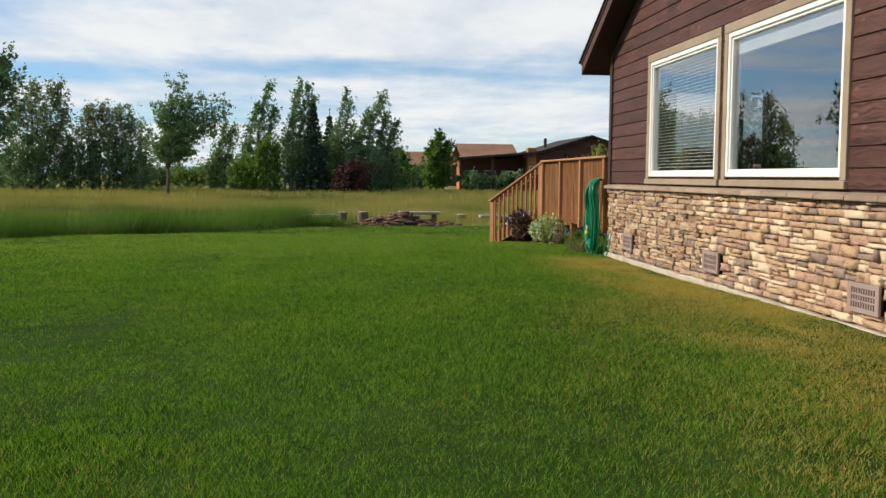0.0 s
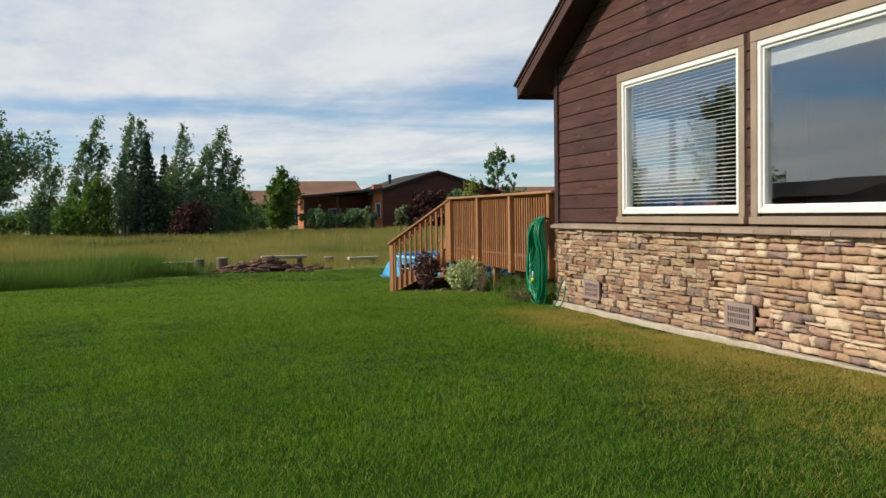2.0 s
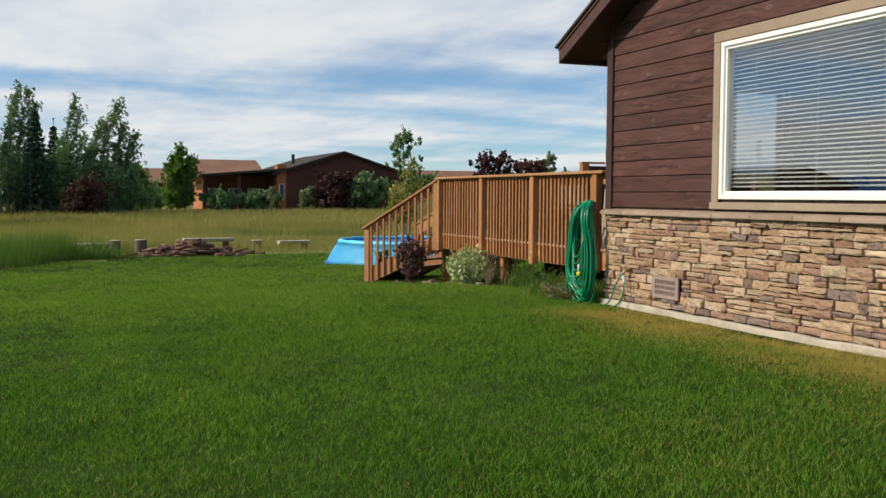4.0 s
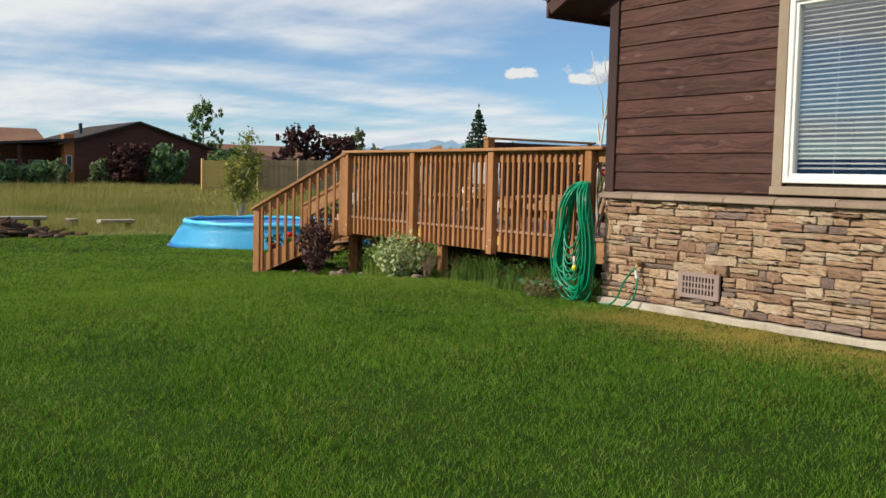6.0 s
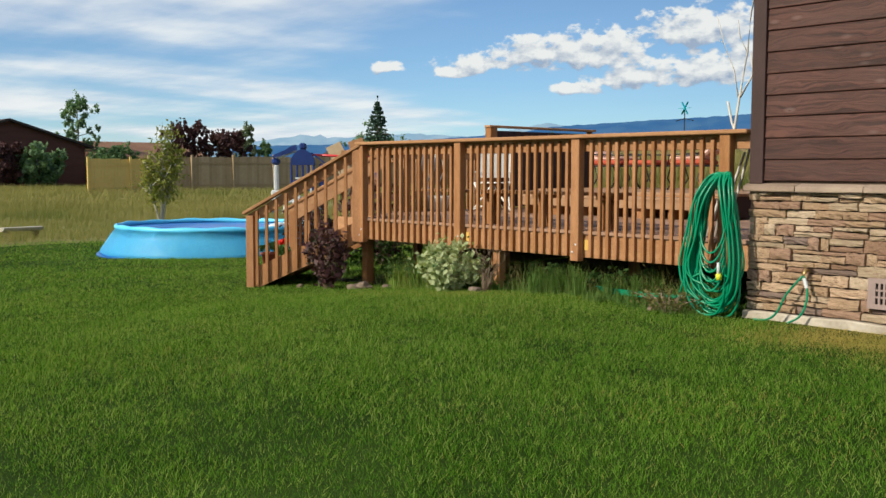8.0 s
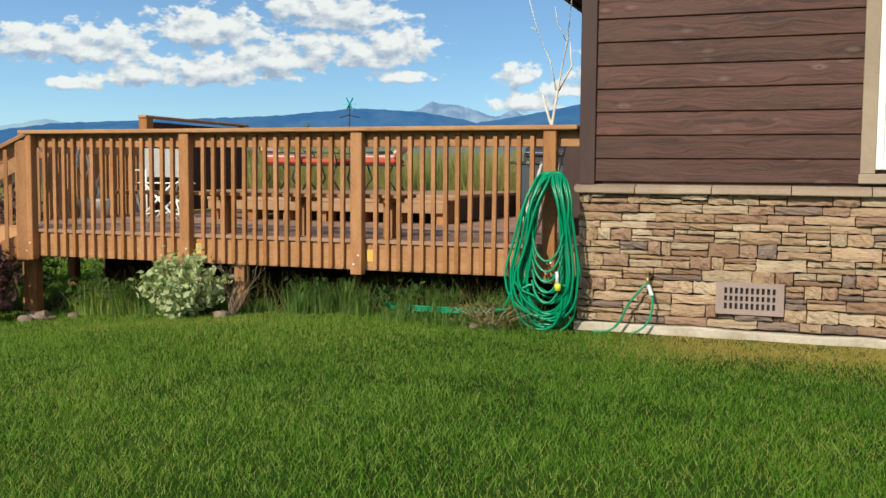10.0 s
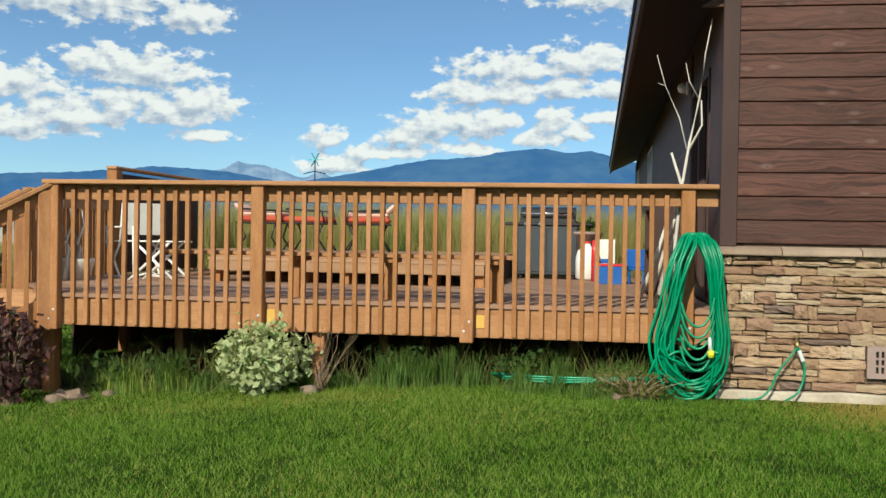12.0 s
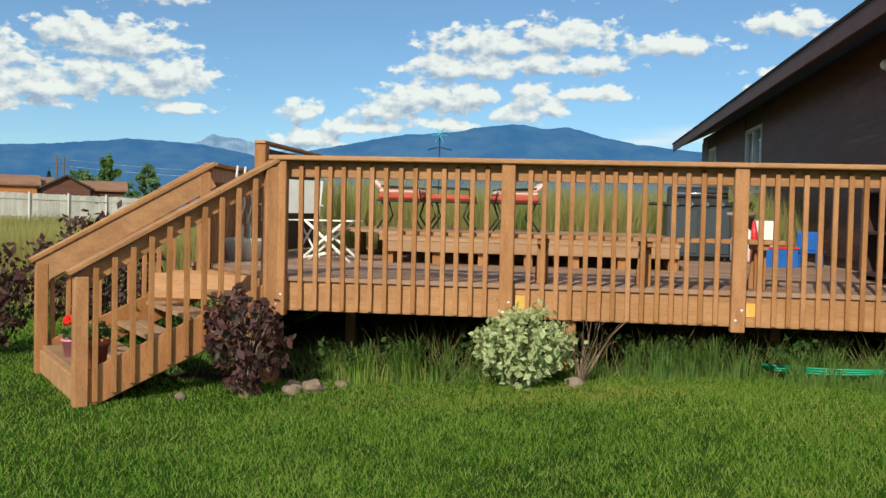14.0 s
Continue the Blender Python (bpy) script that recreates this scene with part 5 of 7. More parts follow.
windtree(*at_bearing(-20.2, 49), [(0, -.6, 7.4, 1.4, .32), (.2, .6, 7.6, 1.3, .35), (.3, 1.4, 6.6, 1.2, .35), (-.2, -1.5, 6.0, 1.1, .3), (.1, .2, 4.2, 1.2, .25)], "dark round-crowned tree at the edge of the field", "leafgreen", seed=262, sway=0.03, leafy_=1.4, size=0.14, reach=1.2, rise=0.5, fill=1.2)


def limbed(x, y, trunk_h, tips, label, leaf, seed, size, puff, per, bark="bark"):
    """A tree whose limbs go to given tips (across, height), each with foliage along its outer half."""
    r = random.Random(seed)
    t = empty("tree", label, "tree", at=(x, y, gz(x, y) - 0.05))
    bm = bmesh.new()
    rod(bm, [(0, 0, 0), (0.02, 0, trunk_h * .5), (0.0, 0, trunk_h)], [0.10, 0.08, 0.07], 8)
    part("trunk", bm, M[bark], t, smooth=True)
    bm = bmesh.new()
    cen, rad = [], []
    for tx, tz in tips:
        for dy in (-0.5, 0.0, 0.5):
            tip = Vector((tx + r.uniform(-.2, .2), dy * (0.6 + 0.35 * abs(tx)) + r.uniform(-.2, .2), tz + r.uniform(-.25, .25)))
            foot = Vector((0, 0, trunk_h * r.uniform(.8, 1.0)))
            mid = foot.lerp(tip, 0.5) + Vector((-0.12 * tx, 0, 0.10 * tz))
            rod(bm, [foot, mid, tip], [0.045, 0.03, 0.008], 5, False)
            for f in (0.45, 0.6, 0.75, 0.9, 1.0):
                c = foot.lerp(mid, f * 2) if f < .5 else mid.lerp(tip, f * 2 - 1)
                for _ in range(4):
                    o_ = Vector((r.uniform(-1, 1.3), r.uniform(-1, 1), r.uniform(-.8, .9))) * puff
                    cen.append(tuple(c + o_)), rad.append((puff * .55, puff * .45, puff * .42))
    part("branchwork", bm, M[bark], t)
    leaf_cloud("crown", cen, rad, per, size, M[leaf], t, seed=seed, wind=0.15, spread_=1.2)
    return t


limbed(*at_bearing(-10.3, 62), 2.0, [(-.3, 5.6), (-.1, 4.6), (-.8, 3.3), (-.5, 2.6), (.7, 6.8), (.9, 5.9), (1.7, 6.0), (1.9, 5.0), (3.2, 5.6), (2.8, 4.9), (2.3, 4.0), (1.3, 4.2), (1.2, 2.7), (.3, 3.4), (.5, 2.5)],
       "dark maple leaning with the wind, alone in the field", "leafgreen", 41, 0.15, 0.42, 16)
windtree(*at_bearing(4.85, 84), [(0, 0, 5.0, .9, .06), (-.5, -.5, 4.0, .9, .05), (.6, .7, 4.2, .9, .05)], "upright leafy tree beside the far house", "leaffresh", seed=43, sway=0.03, leafy_=1.5, size=0.17)
spruce(*at_bearing(38.1, 70, -3.5, 11.5), 6.4, 3.7, 8)
windtree(9.5, 38.5, [(0, .12, 3.05, .42, .30), (.05, -.55, 2.1, .34, .42), (0, .35, 2.3, .34, .42)], "thin young aspen with yellow-green leaves behind the pool", "leafyellow", "palebark", seed=44, sway=0.03, leafy_=0.42, size=0.09, reach=1.1)
BEH = [  # bearing and distance from (-2.8, 7)
    (20.2, 92, 8.6, 3.2, "leafgreen", "grey-green tree behind the far house"), (21.4, 74, 3.2, 2.6, "leafgreen", "rounded green shrub by the fence"),
    (25.0, 82, 5.6, 2.4, "maroon", "dark red plum tree behind the fence"), (26.1, 84, 5.8, 2.4, "maroon", "dark red plum tree behind the fence"), (27.1, 83, 4.8, 2.6, "maroon", "dark red plum tree behind the fence"),
    (28.0, 86, 5.0, 2.4, "maroon", "dark red plum tree behind the fence"), (28.7, 88, 5.8, 1.8, "leafgrey", "thin pale tree behind the fence"), (29.7, 88, 4.2, 1.4, "leafgreen", "small conical tree behind the fence"),
    (36.0, 100, 4.8, 6.0, "leafgreen", "broad yellow-green tree behind the fence"), (40.5, 100, 3.4, 2.0, "leafgreen", "small tree behind the fence"), (45.5, 95, 4.2, 5.0, "leafgreen", "broad green tree behind the sheds")]
for k, (b, d, h, w, leaf, label) in enumerate(BEH):
    x, y = at_bearing(b, d, -2.8, 7)
    tree(x, y, h, w, "bushy", leaf, "bark", label, seed=60 + k, trunk=0.1, dens=1.3, lean=0.02, size=0.22)
for k, (b, d, h, w) in enumerate(((63.7, 150, 9.4, 3.2), (62.2, 170, 7.6, 4.2), (65.8, 150, 8.4, 3.4), (62.9, 190, 7.0, 5), (64.5, 230, 7, 6), (59.5, 330, 9, 7))):
    x, y = at_bearing(b, d, -3.6, 19.6)
    tree(x, y, h, w, "bushy", "leaffresh" if k == 0 else "leafgreen", "bark", "green broadleaf tree far across the field", seed=80 + k, trunk=0.1, dens=1.2, lean=0.02, size=0.45)
spruce(*at_bearing(60.7, 165, -3.6, 19.6), 6.6, 3.0, 88, "small dark conifer far across the field")


def gable_house(name, label, x0, x1, y0, y1, eave, ridge, wall, roofm, along="x", over=0.5, base=0.1):
    h = empty(name, label, "house", at=((x0 + x1) / 2, (y0 + y1) / 2, base))
    w, d = (x1 - x0) / 2, (y1 - y0) / 2
    part("wall", B(-w, w, -d, d, -0.3, eave), M[wall], h)
    bm = bmesh.new()
    s = ridge - eave
    if along == "x":     # ridge runs along x
        g = [(-w, -d, eave), (-w, d, eave), (-w, 0, ridge), (w, -d, eave), (w, d, eave), (w, 0, ridge)]
    else:
        g = [(-w, -d, eave), (w, -d, eave), (0, -d, ridge), (-w, d, eave), (w, d, eave), (0, d, ridge)]
    vs = [bm.verts.new(p) for p in g]
    for f in ((0, 1, 2), (3, 5, 4), (0, 2, 5, 3), (1, 4, 5, 2), (0, 3, 4, 1)):
        bm.faces.new([vs[j] for j in f])
    part("gable", bm, M[wall], h)
    for sg in (-1, 1):
        bm = bmesh.new()
        if along == "x":
            k_ = s / d
            beam(bm, (0, sg * (d + over), eave - over * k_ + 0.09), (0, 0, ridge + 0.09), 2 * (w + over), 0.16)
        else:
            k_ = s / w
            beam(bm, (sg * (w + over), 0, eave - over * k_ + 0.09), (0, 0, ridge + 0.09), 2 * (d + over), 0.16)
        part("roof", bm, M[roofm], h)
    return h


def far_window(h, x, y, z, w, hh, face="s", door=False):
    wn = new("door" if door else "window")
    wn.parent = h
    ax = (x - w / 2, x + w / 2, y - 0.05, y + 0.02) if face == "s" else (x - 0.05, x + 0.02, y - w / 2, y + w / 2)
    wn.location = (0, 0, 0)
    part("frame", B(*ax, z, z + hh, 0.01), M["greyplastic"], wn)
    sh = 0.07
    ax2 = (x - w / 2 + sh, x + w / 2 - sh, y - 0.07, y - 0.051) if face == "s" else (x - 0.07, x - 0.051, y - w / 2 + sh, y + w / 2 - sh)
    part("pane", B(*ax2, z + sh, z + hh - sh), M["slate"], wn)


# the neighbour's long low house, its gable end towards the lawn
HX, HY = 15.2, 86.0
nh = gable_house("neighbour_house", "long low house with a dark gable, cedar corner and deep porch", HX + 0.2, HX + 11.4, HY, HY + 14, 3.35, 5.1, "brownwall", "roofdark", "y", 0.5, 0.0)
w = 5.6
part("corner_pier", B(-w - 0.02, -w + 0.75, -7.06, -6.2, 0, 4.1, 0.02), M["cedarwall"], nh)
bm = bmesh.new()
beam(bm, (-w - 6.3, 0, 3.1), (-w + 1.2, 0, 3.72), 14.8, 0.18)
part("porch_roof", bm, M["roofdark"], nh)
part("porch_wall", B(-w - 5.6, -w - 0.03, -3.8, -3.6, 0, 3.2), M["brownwall"], nh)
for x in (-w - 5.9, -w - 3.1):
    part("porch_post", B(x - 0.12, x + 0.12, -6.9, -6.66, 0, 3.2, 0.02), M["brownwall"], nh)
for x in (-w - 4.6, -w - 2.9, -w - 1.3):
    far_window(nh, x, -3.8, 0.9, 1.1, 1.2)
far_window(nh, -w + 0.35, -7.07, 1.2, 0.45, 1.3)
far_window(nh, 1.4, -7.0, 1.3, 1.2, 1.0)
part("chimney", B(-3.2, -2.95, -2.0, -1.75, 4.2, 5.15, 0.02), M["slate"], nh)
wing = gable_house("neighbour_house", "orange cedar house wing with a brown shingle roof", 10.8, 15.2, 92, 102, 3.1, 4.6, "cedarwall", "roofbrown", "x", 0.6, 0.0)
for x in (-1.5, 0.2):
    far_window(wing, x, -5.0, 1.0, 1.0, 1.2)
h2 = gable_house("neighbour_house", "low brown house with a shingle roof far beyond the field", 5.4, 15.6, 134, 144, 2.9, 4.6, "brownwall", "roofbrown", "x", 0.6, 0.2)
for x in (-3.4, -1.0, 2.4):
    far_window(h2, x, -5.0, 1.0, 1.2, 1.1)
far_window(h2, 4.2, -5.0, 0.2, 0.9, 2.0, "s", True)
for k, (x, y, h, w_, leaf, lab) in enumerate(((HX + 4.2, 83.5, 3.4, 3.4, "maroon", "dark red plum bush against the house"), (HX + 7.0, 83.5, 3.0, 3.4, "leafgreen", "dark green shrub against the house"),
                                             (HX + 2.4, 84, 2.2, 1.6, "leafgrey", "pale shrub against the house"), (HX - 1.9, 83, 1.3, 3.0, "leafgreen", "low dark hedge before the porch"),
                                             (HX - 4.9, 83, 1.3, 3.0, "leafgreen", "low dark hedge before the porch"), (HX - 1.2, 82, 2.0, 1.2, "leafgrey", "pale shrub before the porch"), (HX + 12.6, 84, 2.6, 2.2, "leafgreen", "green shrub at the house corner"))):
    tree(x, y, h, w_, "bushy", leaf, "bark", lab, seed=120 + k, trunk=0.02, dens=1.2, lean=0.0, size=0.28)
sh = gable_house("neighbour_house", "low brown house with a dark roof beyond the fence", 54, 63, 76, 84, 2.2, 3.5, "brownwall", "roofdark", "x", 0.5, 0.1)
far_window(sh, -3, -4.0, 0.8, 1.2, 1.0)
gable_house("neighbour_house", "small red-walled house beyond the fence", 60, 64.5, 98, 104, 2.3, 3.6, "cedarwall", "roofdark", "y", 0.4, 0.1)
sh2 = gable_house("neighbour_house", "low pale-walled house with a brown roof beyond the fence", 36, 44, 105, 113, 2.4, 3.7, "fenceold", "roofbrown", "x", 0.5, 0.2)
sh3 = gable_house("neighbour_house", "low house behind the fence with a grey roof", 30, 40, 92, 100, 2.4, 3.7, "brownwall", "roofbrown", "x", 0.5, 0.2)
for k, (b, d, w_, e, r_, wl, rf, al) in enumerate(((58.4, 112, 6.5, 3.1, 4.0, "cedarwall", "roofbrown", "x"), (60.0, 114, 3.0, 3.0, 3.9, "fenceold", "roofbrown", "x"), (61.6, 112, 4.6, 2.9, 4.1, "brownwall", "roofdark", "y"),
                                               (63.3, 116, 5.0, 2.8, 3.7, "brownwall", "roofbrown", "x"), (56.0, 150, 9.0, 3.0, 4.4, "fenceold", "roofbrown", "x"))):
    x, y = at_bearing(b, d, -3.6, 19.6)
    hh_ = gable_house("farm_building", "far low farm building with a pitched roof", x - w_ / 2, x + w_ / 2, y - 3, y + 3, e, r_, wl, rf, al, 0.4, 0.3)
    hh_.matrix_basis = pose(x, y, 0.3, 0, 0, -b)
    far_window(hh_, -0.6, -3.0, 1.0, 1.0, 1.0)
poles = []
for k, b in enumerate((61.1, 61.45)):
    x, y = at_bearing(b, 260, -3.6, 19.6)
    pl = empty("power_pole", "tall wooden power pole carrying wires across the valley", "pole", "power poles", at=(x, y, 0.2), rz=-b)
    bm = bmesh.new()
    rod(bm, [(0, 0, -0.2), (0, 0, 13.2)], [0.26, 0.18], 8)
    part("pole", bm, M["bark"], pl)
    for z in (12.2, 10.6):
        part("crossarm", B(-1.4, 1.4, -0.1, 0.1, z, z + 0.25), M["bark"], pl)
    poles.append((x, y))
wires = empty("power_line", "sagging power wires running from the poles across the valley", "wire", at=(poles[1][0], poles[1][1], 0.2))
ex, ey = at_bearing(76, 290, -3.6, 19.6)
for z in (12.4, 10.8):
    bm = bmesh.new()
    rod(bm, [((ex - poles[1][0]) * f, (ey - poles[1][1]) * f, z - 5.0 * f * (1 - f)) for f in (0, .15, .3, .45, .6, .8, 1.0)], 0.05, 4)
    part("wire", bm, M["fenceold"], wires)
for b_, d_, w_ in ((-34.6, 120, 8.0), (-38.2, 105, 12.0)):
    x, y = at_bearing(b_, d_, 9.6, 2.0)
    gable_house("neighbour_house", "low dark-roofed house far across the lawn to the west", x - w_ / 2, x + w_ / 2, y - 5, y + 5, 2.6, 4.3, "brownwall", "roofdark", "y", 0.5, 0.1)

# fences
def fence_run(p, q, h, mt, label, step=0.16, name="fence"):
    f = empty(name, label, "fence", at=(p[0], p[1], 0))
    d = Vector(q) - Vector(p)
    n = int(d.length / step)
    u = d.normalized()
    vs, fs = [], []
    r = random.Random(int(p[0] * 7 + p[1]))
    me = to_mesh("fence_board", B(-step * 0.46, step * 0.46, -0.012, 0.012, 0, h), M[mt])
    rot = math.degrees(math.atan2(u.y, u.x))
    step_all = max(1, n // 150)
    me2 = to_mesh("fence_board", B(-step * step_all * 0.48, step * step_all * 0.48, -0.012, 0.012, 0, h), M[mt])
    for j in range(0, n, step_all):
        c = u * (j + 0.5 * step_all) * step
        o = part("fence_board", me2, None, f)
        o.matrix_basis = pose(c.x, c.y, gz(p[0] + c.x, p[1] + c.y) + r.uniform(-.03, .03), 0, 0, rot)
    m = int(d.length / 2.6)
    for j in range(m + 1):
        c = u * j * 2.6 + Vector((u.y, -u.x)) * 0.07
        part("fence_post", B(c.x - .06, c.x + .06, c.y - .06, c.y + .06, gz(p[0] + c.x, p[1] + c.y) - .1, gz(p[0] + c.x, p[1] + c.y) + h + .12), M[mt], f)
    for z in (0.4, h - 0.35):
        bm = bmesh.new()
        o_ = Vector((u.y, -u.x)) * 0.035
        beam(bm, (o_.x, o_.y, z + gz(*p)), (d.x + o_.x, d.y + o_.y, z + gz(*q)), 0.04, 0.1)
        part("fence_rail", bm, M[mt], f)
    return f


fence_run((18.6, 66), (22.3, 66.3), 2.0, "yellowboard", "pale yellow new board fence panel", 0.2)
fence_run((22.5, 66.6), (47, 62), 2.1, "fence", "weathered brown board fence across the field")
fence_run((47.2, 62), (57, 61), 2.1, "fence", "weathered brown board fence across the field")
fence_run((55.5, 63), (66, 50.5), 1.95, "fenceold", "pale grey weathered board fence across the far field", 0.2)

# mountains: ridges as strips of steep ground
def ridge(name, prof, d, thick, mt, label, ox=-3.5, oy=17.0, seed=1, rough_=0.05):
    """prof: bearing and elevation in degrees."""
    r = random.Random(seed)
    bs = [p[0] for p in prof]
    n = 260
    bm = bmesh.new()
    rows = []
    for k in range(n + 1):
        b = bs[0] + (bs[-1] - bs[0]) * k / n
        e = float(np.interp(b, bs, [p[1] for p in prof]))
        e += rough_ * (noise.noise(Vector((b * 2.1, seed, 0))) + 0.5 * noise.noise(Vector((b * 6.3, seed, 3))) + 0.3 * noise.noise(Vector((b * 17, seed, 5))))
        col = []
        for j in range(9):
            f = j / 8
            dd = d + thick * f - (0 if j in (0, 8) else 40 * noise.noise(Vector((b * 1.1, f * 3, seed))))
            z = -12 + (math.tan(radians(max(e, 0.05))) * (d + thick) + 13.5) * (math.sin(f * math.pi / 2) ** 0.9)
            x, y = at_bearing(b, dd, ox, oy)
            col.append(bm.verts.new((x, y, z)))
        if rows:
            for j in range(8):
                bm.faces.new((rows[-1][j], rows[-1][j + 1], col[j + 1], col[j]))
        rows.append(col)
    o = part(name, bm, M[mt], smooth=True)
    tagged(o, label, kind="structure")
    return o


ridge("backdrop_range", [(30, 1.4), (38, 1.6), (42, 1.9), (46, 2.2), (48.7, 2.6), (52, 2.8), (55.7, 3.0), (60.3, 3.25), (65, 3.75), (68.5, 3.6), (71, 3.2), (73, 2.6), (76, 2.0), (80, 1.6)], 2900, 500, "mountain", "long forested mountain range tinted blue for haze", seed=2)
ridge("backdrop_range", [(66, 2.0), (72, 3.0), (75, 3.5), (77, 3.9), (79.6, 4.45), (83, 4.75), (85.2, 5.15), (87, 5.25), (88.2, 5.0), (89.6, 5.15), (91.5, 4.6), (93.5, 4.2), (96, 3.9), (101, 3.4), (110, 2.4), (125, 1.5), (150, 1.2)], 2700, 500, "mountain", "forested mountain dome tinted blue for haze", seed=5)
ridge("backdrop_range", [(64, 3.0), (67.6, 3.5), (68.6, 3.75), (68.9, 4.0), (69.3, 4.2), (69.7, 4.05), (70.7, 4.0), (71.7, 3.75), (72.7, 3.35), (73.2, 3.4), (73.9, 3.75), (74.6, 3.4), (75.6, 3.0), (77, 2.4)], 3700, 300, "peak", "distant hazed rocky peaks", seed=9, rough_=0.08)
ridge("backdrop_range", [(-40, 0.35), (0, 0.45), (10, 0.6), (20, 1.0), (26, 1.3), (31, 1.6), (34, 2.1), (36, 1.9), (40, 2.2), (44, 2.0), (48, 2.8), (51, 2.4), (56, 2.6), (60, 2.8)], 3900, 300, "farrange", "far mountains paled by painted haze", seed=12, rough_=0.12)
ridge("backdrop_range", [(-160, 0.6), (-120, 0.9), (-90, 1.3), (-60, 1.5), (-35, 1.0), (-20, 0.5)], 2900, 400, "mountain", "low hills behind the walker, tinted blue for haze", seed=15)


# ---------- things by the wall ----------
def tube(name, pts, r, mt, parent, label="", cyclic=False):
    cu = bpy.data.curves.new(name, "CURVE")
    cu.dimensions, cu.bevel_depth, cu.bevel_resolution, cu.resolution_u = "3D", r, 2, 5
    sp = cu.splines.new("BEZIER")
    sp.bezier_points.add(len(pts) - 1)
    for bp, p in zip(sp.bezier_points, pts):
        bp.co, bp.handle_left_type, bp.handle_right_type = p, "AUTO", "AUTO"
    sp.use_cyclic_u, cu.use_fill_caps = cyclic, True
    cu.materials.append(mt)
    ob = new(name, cu)
    ob.parent = parent
    return tagged(ob, label)


hose = empty("garden_hose", "long green garden hose hung in many loops on the deck post", "hose", at=(4.16, 16.52, 0))
rnd = random.Random(31)
for k in range(22):
    f = k / 21
    top = 1.50 - rnd.uniform(0, 0.05)
    low = 0.17 + rnd.uniform(0, 0.18) + (0.25 if k % 5 == 2 else 0) + (0.12 if k % 4 == 1 else 0)
    wl, wr = 0.20 + 0.10 * rnd.random(), 0.13 + 0.08 * rnd.random()
    off = -0.02 + rnd.uniform(-0.05, 0.05)
    dx = -0.015 - 0.13 * rnd.random()
    narrow = 0.05 + 0.11 * rnd.random()
    pts = [(0.03 + dx * 0.3, off, top), (dx, off + narrow, top - 0.10), (dx * 1.1, off + wl * 0.8, 0.95 - 0.1 * rnd.random()), (dx, off + wl, 0.55), (dx * 0.9, off + wl * 0.6, low + 0.06), (dx * 0.8, off + 0.0, low),
           (dx, off - wr * 0.7, low + 0.07), (dx * 1.1, off - wr, 0.58), (dx, off - wr * 0.9, 0.90), (dx, off - narrow, top - 0.10)]
    tube("hose_loop", pts, 0.0105, M["hose"], hose, cyclic=True)
for k in range(5):
    z = 0.80 - 0.085 * k
    tube("hose_loop", [(-0.15, 0.10, z + 0.16), (-0.17, 0.05, z + 0.03), (-0.18, -0.03, z - 0.02), (-0.17, -0.11, z + 0.05), (-0.15, -0.15, z + 0.2)], 0.0105, M["hose"], hose)
tube("hose_tail", [(-0.10, 0.20, 0.80), (-0.12, 0.27, 0.55), (-0.10, 0.34, 0.36), (-0.02, 0.36, 0.24)], 0.0105, M["hose"], hose)
bm = bmesh.new()
rod(bm, [(-0.19, -0.115, 0.70), (-0.19, -0.12, 0.60)], [0.012, 0.016], 10)
part("hose_end", bm, M["greyplastic"], hose, "pale grey hose coupling", True)
bm = bmesh.new()
rod(bm, [(-0.192, -0.12, 0.60), (-0.194, -0.125, 0.575), (-0.196, -0.125, 0.545)], [0.026, 0.028, 0.022], 10)
part("hose_nozzle", bm, M["yellow"], hose, "yellow hose nozzle", True)
part("hook", B(0.01, 0.10, -0.03, 0.03, 1.455, 1.485, 0.006), M["black"], hose)

tap = empty("garden_tap", "brass outdoor tap with a short green leader hose", "tap", at=(WX - 0.07, 15.72, 0.66))
bm = bmesh.new()
rod(bm, [(0.05, 0, 0), (-0.05, 0, 0), (-0.075, 0, -0.035)], [0.014, 0.016, 0.014], 10)
part("spout", bm, M["brass"], tap, "", True)
bm = bmesh.new()
rod(bm, [(-0.045, 0, 0), (-0.045, 0, 0.04)], 0.006, 8)
lathe(bm, [(0.012, 0.0), (0.026, 0.004), (0.026, 0.012), (0.012, 0.016)], (-0.045, 0, 0.04), 10)
part("handle", bm, M["brass"], tap)
tube("leader_hose", [(-0.08, 0.005, -0.04), (-0.10, 0.05, -0.10), (-0.11, 0.14, -0.22), (-0.12, 0.22, -0.38), (-0.13, 0.30, -0.44), (-0.14, 0.42, -0.45)], 0.0095, M["hose"], tap)
tube("leader_hose", [(-0.08, -0.005, -0.04), (-0.09, -0.04, -0.12), (-0.10, -0.05, -0.24), (-0.12, 0.0, -0.38), (-0.14, 0.10, -0.45)], 0.0095, M["hose"], tap)
bm = bmesh.new()
rod(bm, [(-0.082, -0.012, -0.06), (-0.09, -0.042, -0.14)], [0.016, 0.016], 10)
part("coupling", bm, M["greyplastic"], tap)

floor_hose = empty("garden_hose", "slack green hose lying in long loops in the weeds", "hose", at=(4.40, 17.5, gz(4.4, 17.5) + 0.02))
for k in range(3):
    r_ = random.Random(k + 70)
    tube("hose_loop", [(-0.05 + .03 * k, -0.55 - 0.05 * k, 0.10), (-0.10, -0.2, 0.07 + .015 * k), (-0.05, 0.2, 0.05 + .02 * k), (0.02, 0.55 + .03 * k, 0.07 + .01 * k), (0.12, 0.3, 0.06), (0.14, -0.3, 0.07)], 0.0095, M["hose"], floor_hose, cyclic=True)


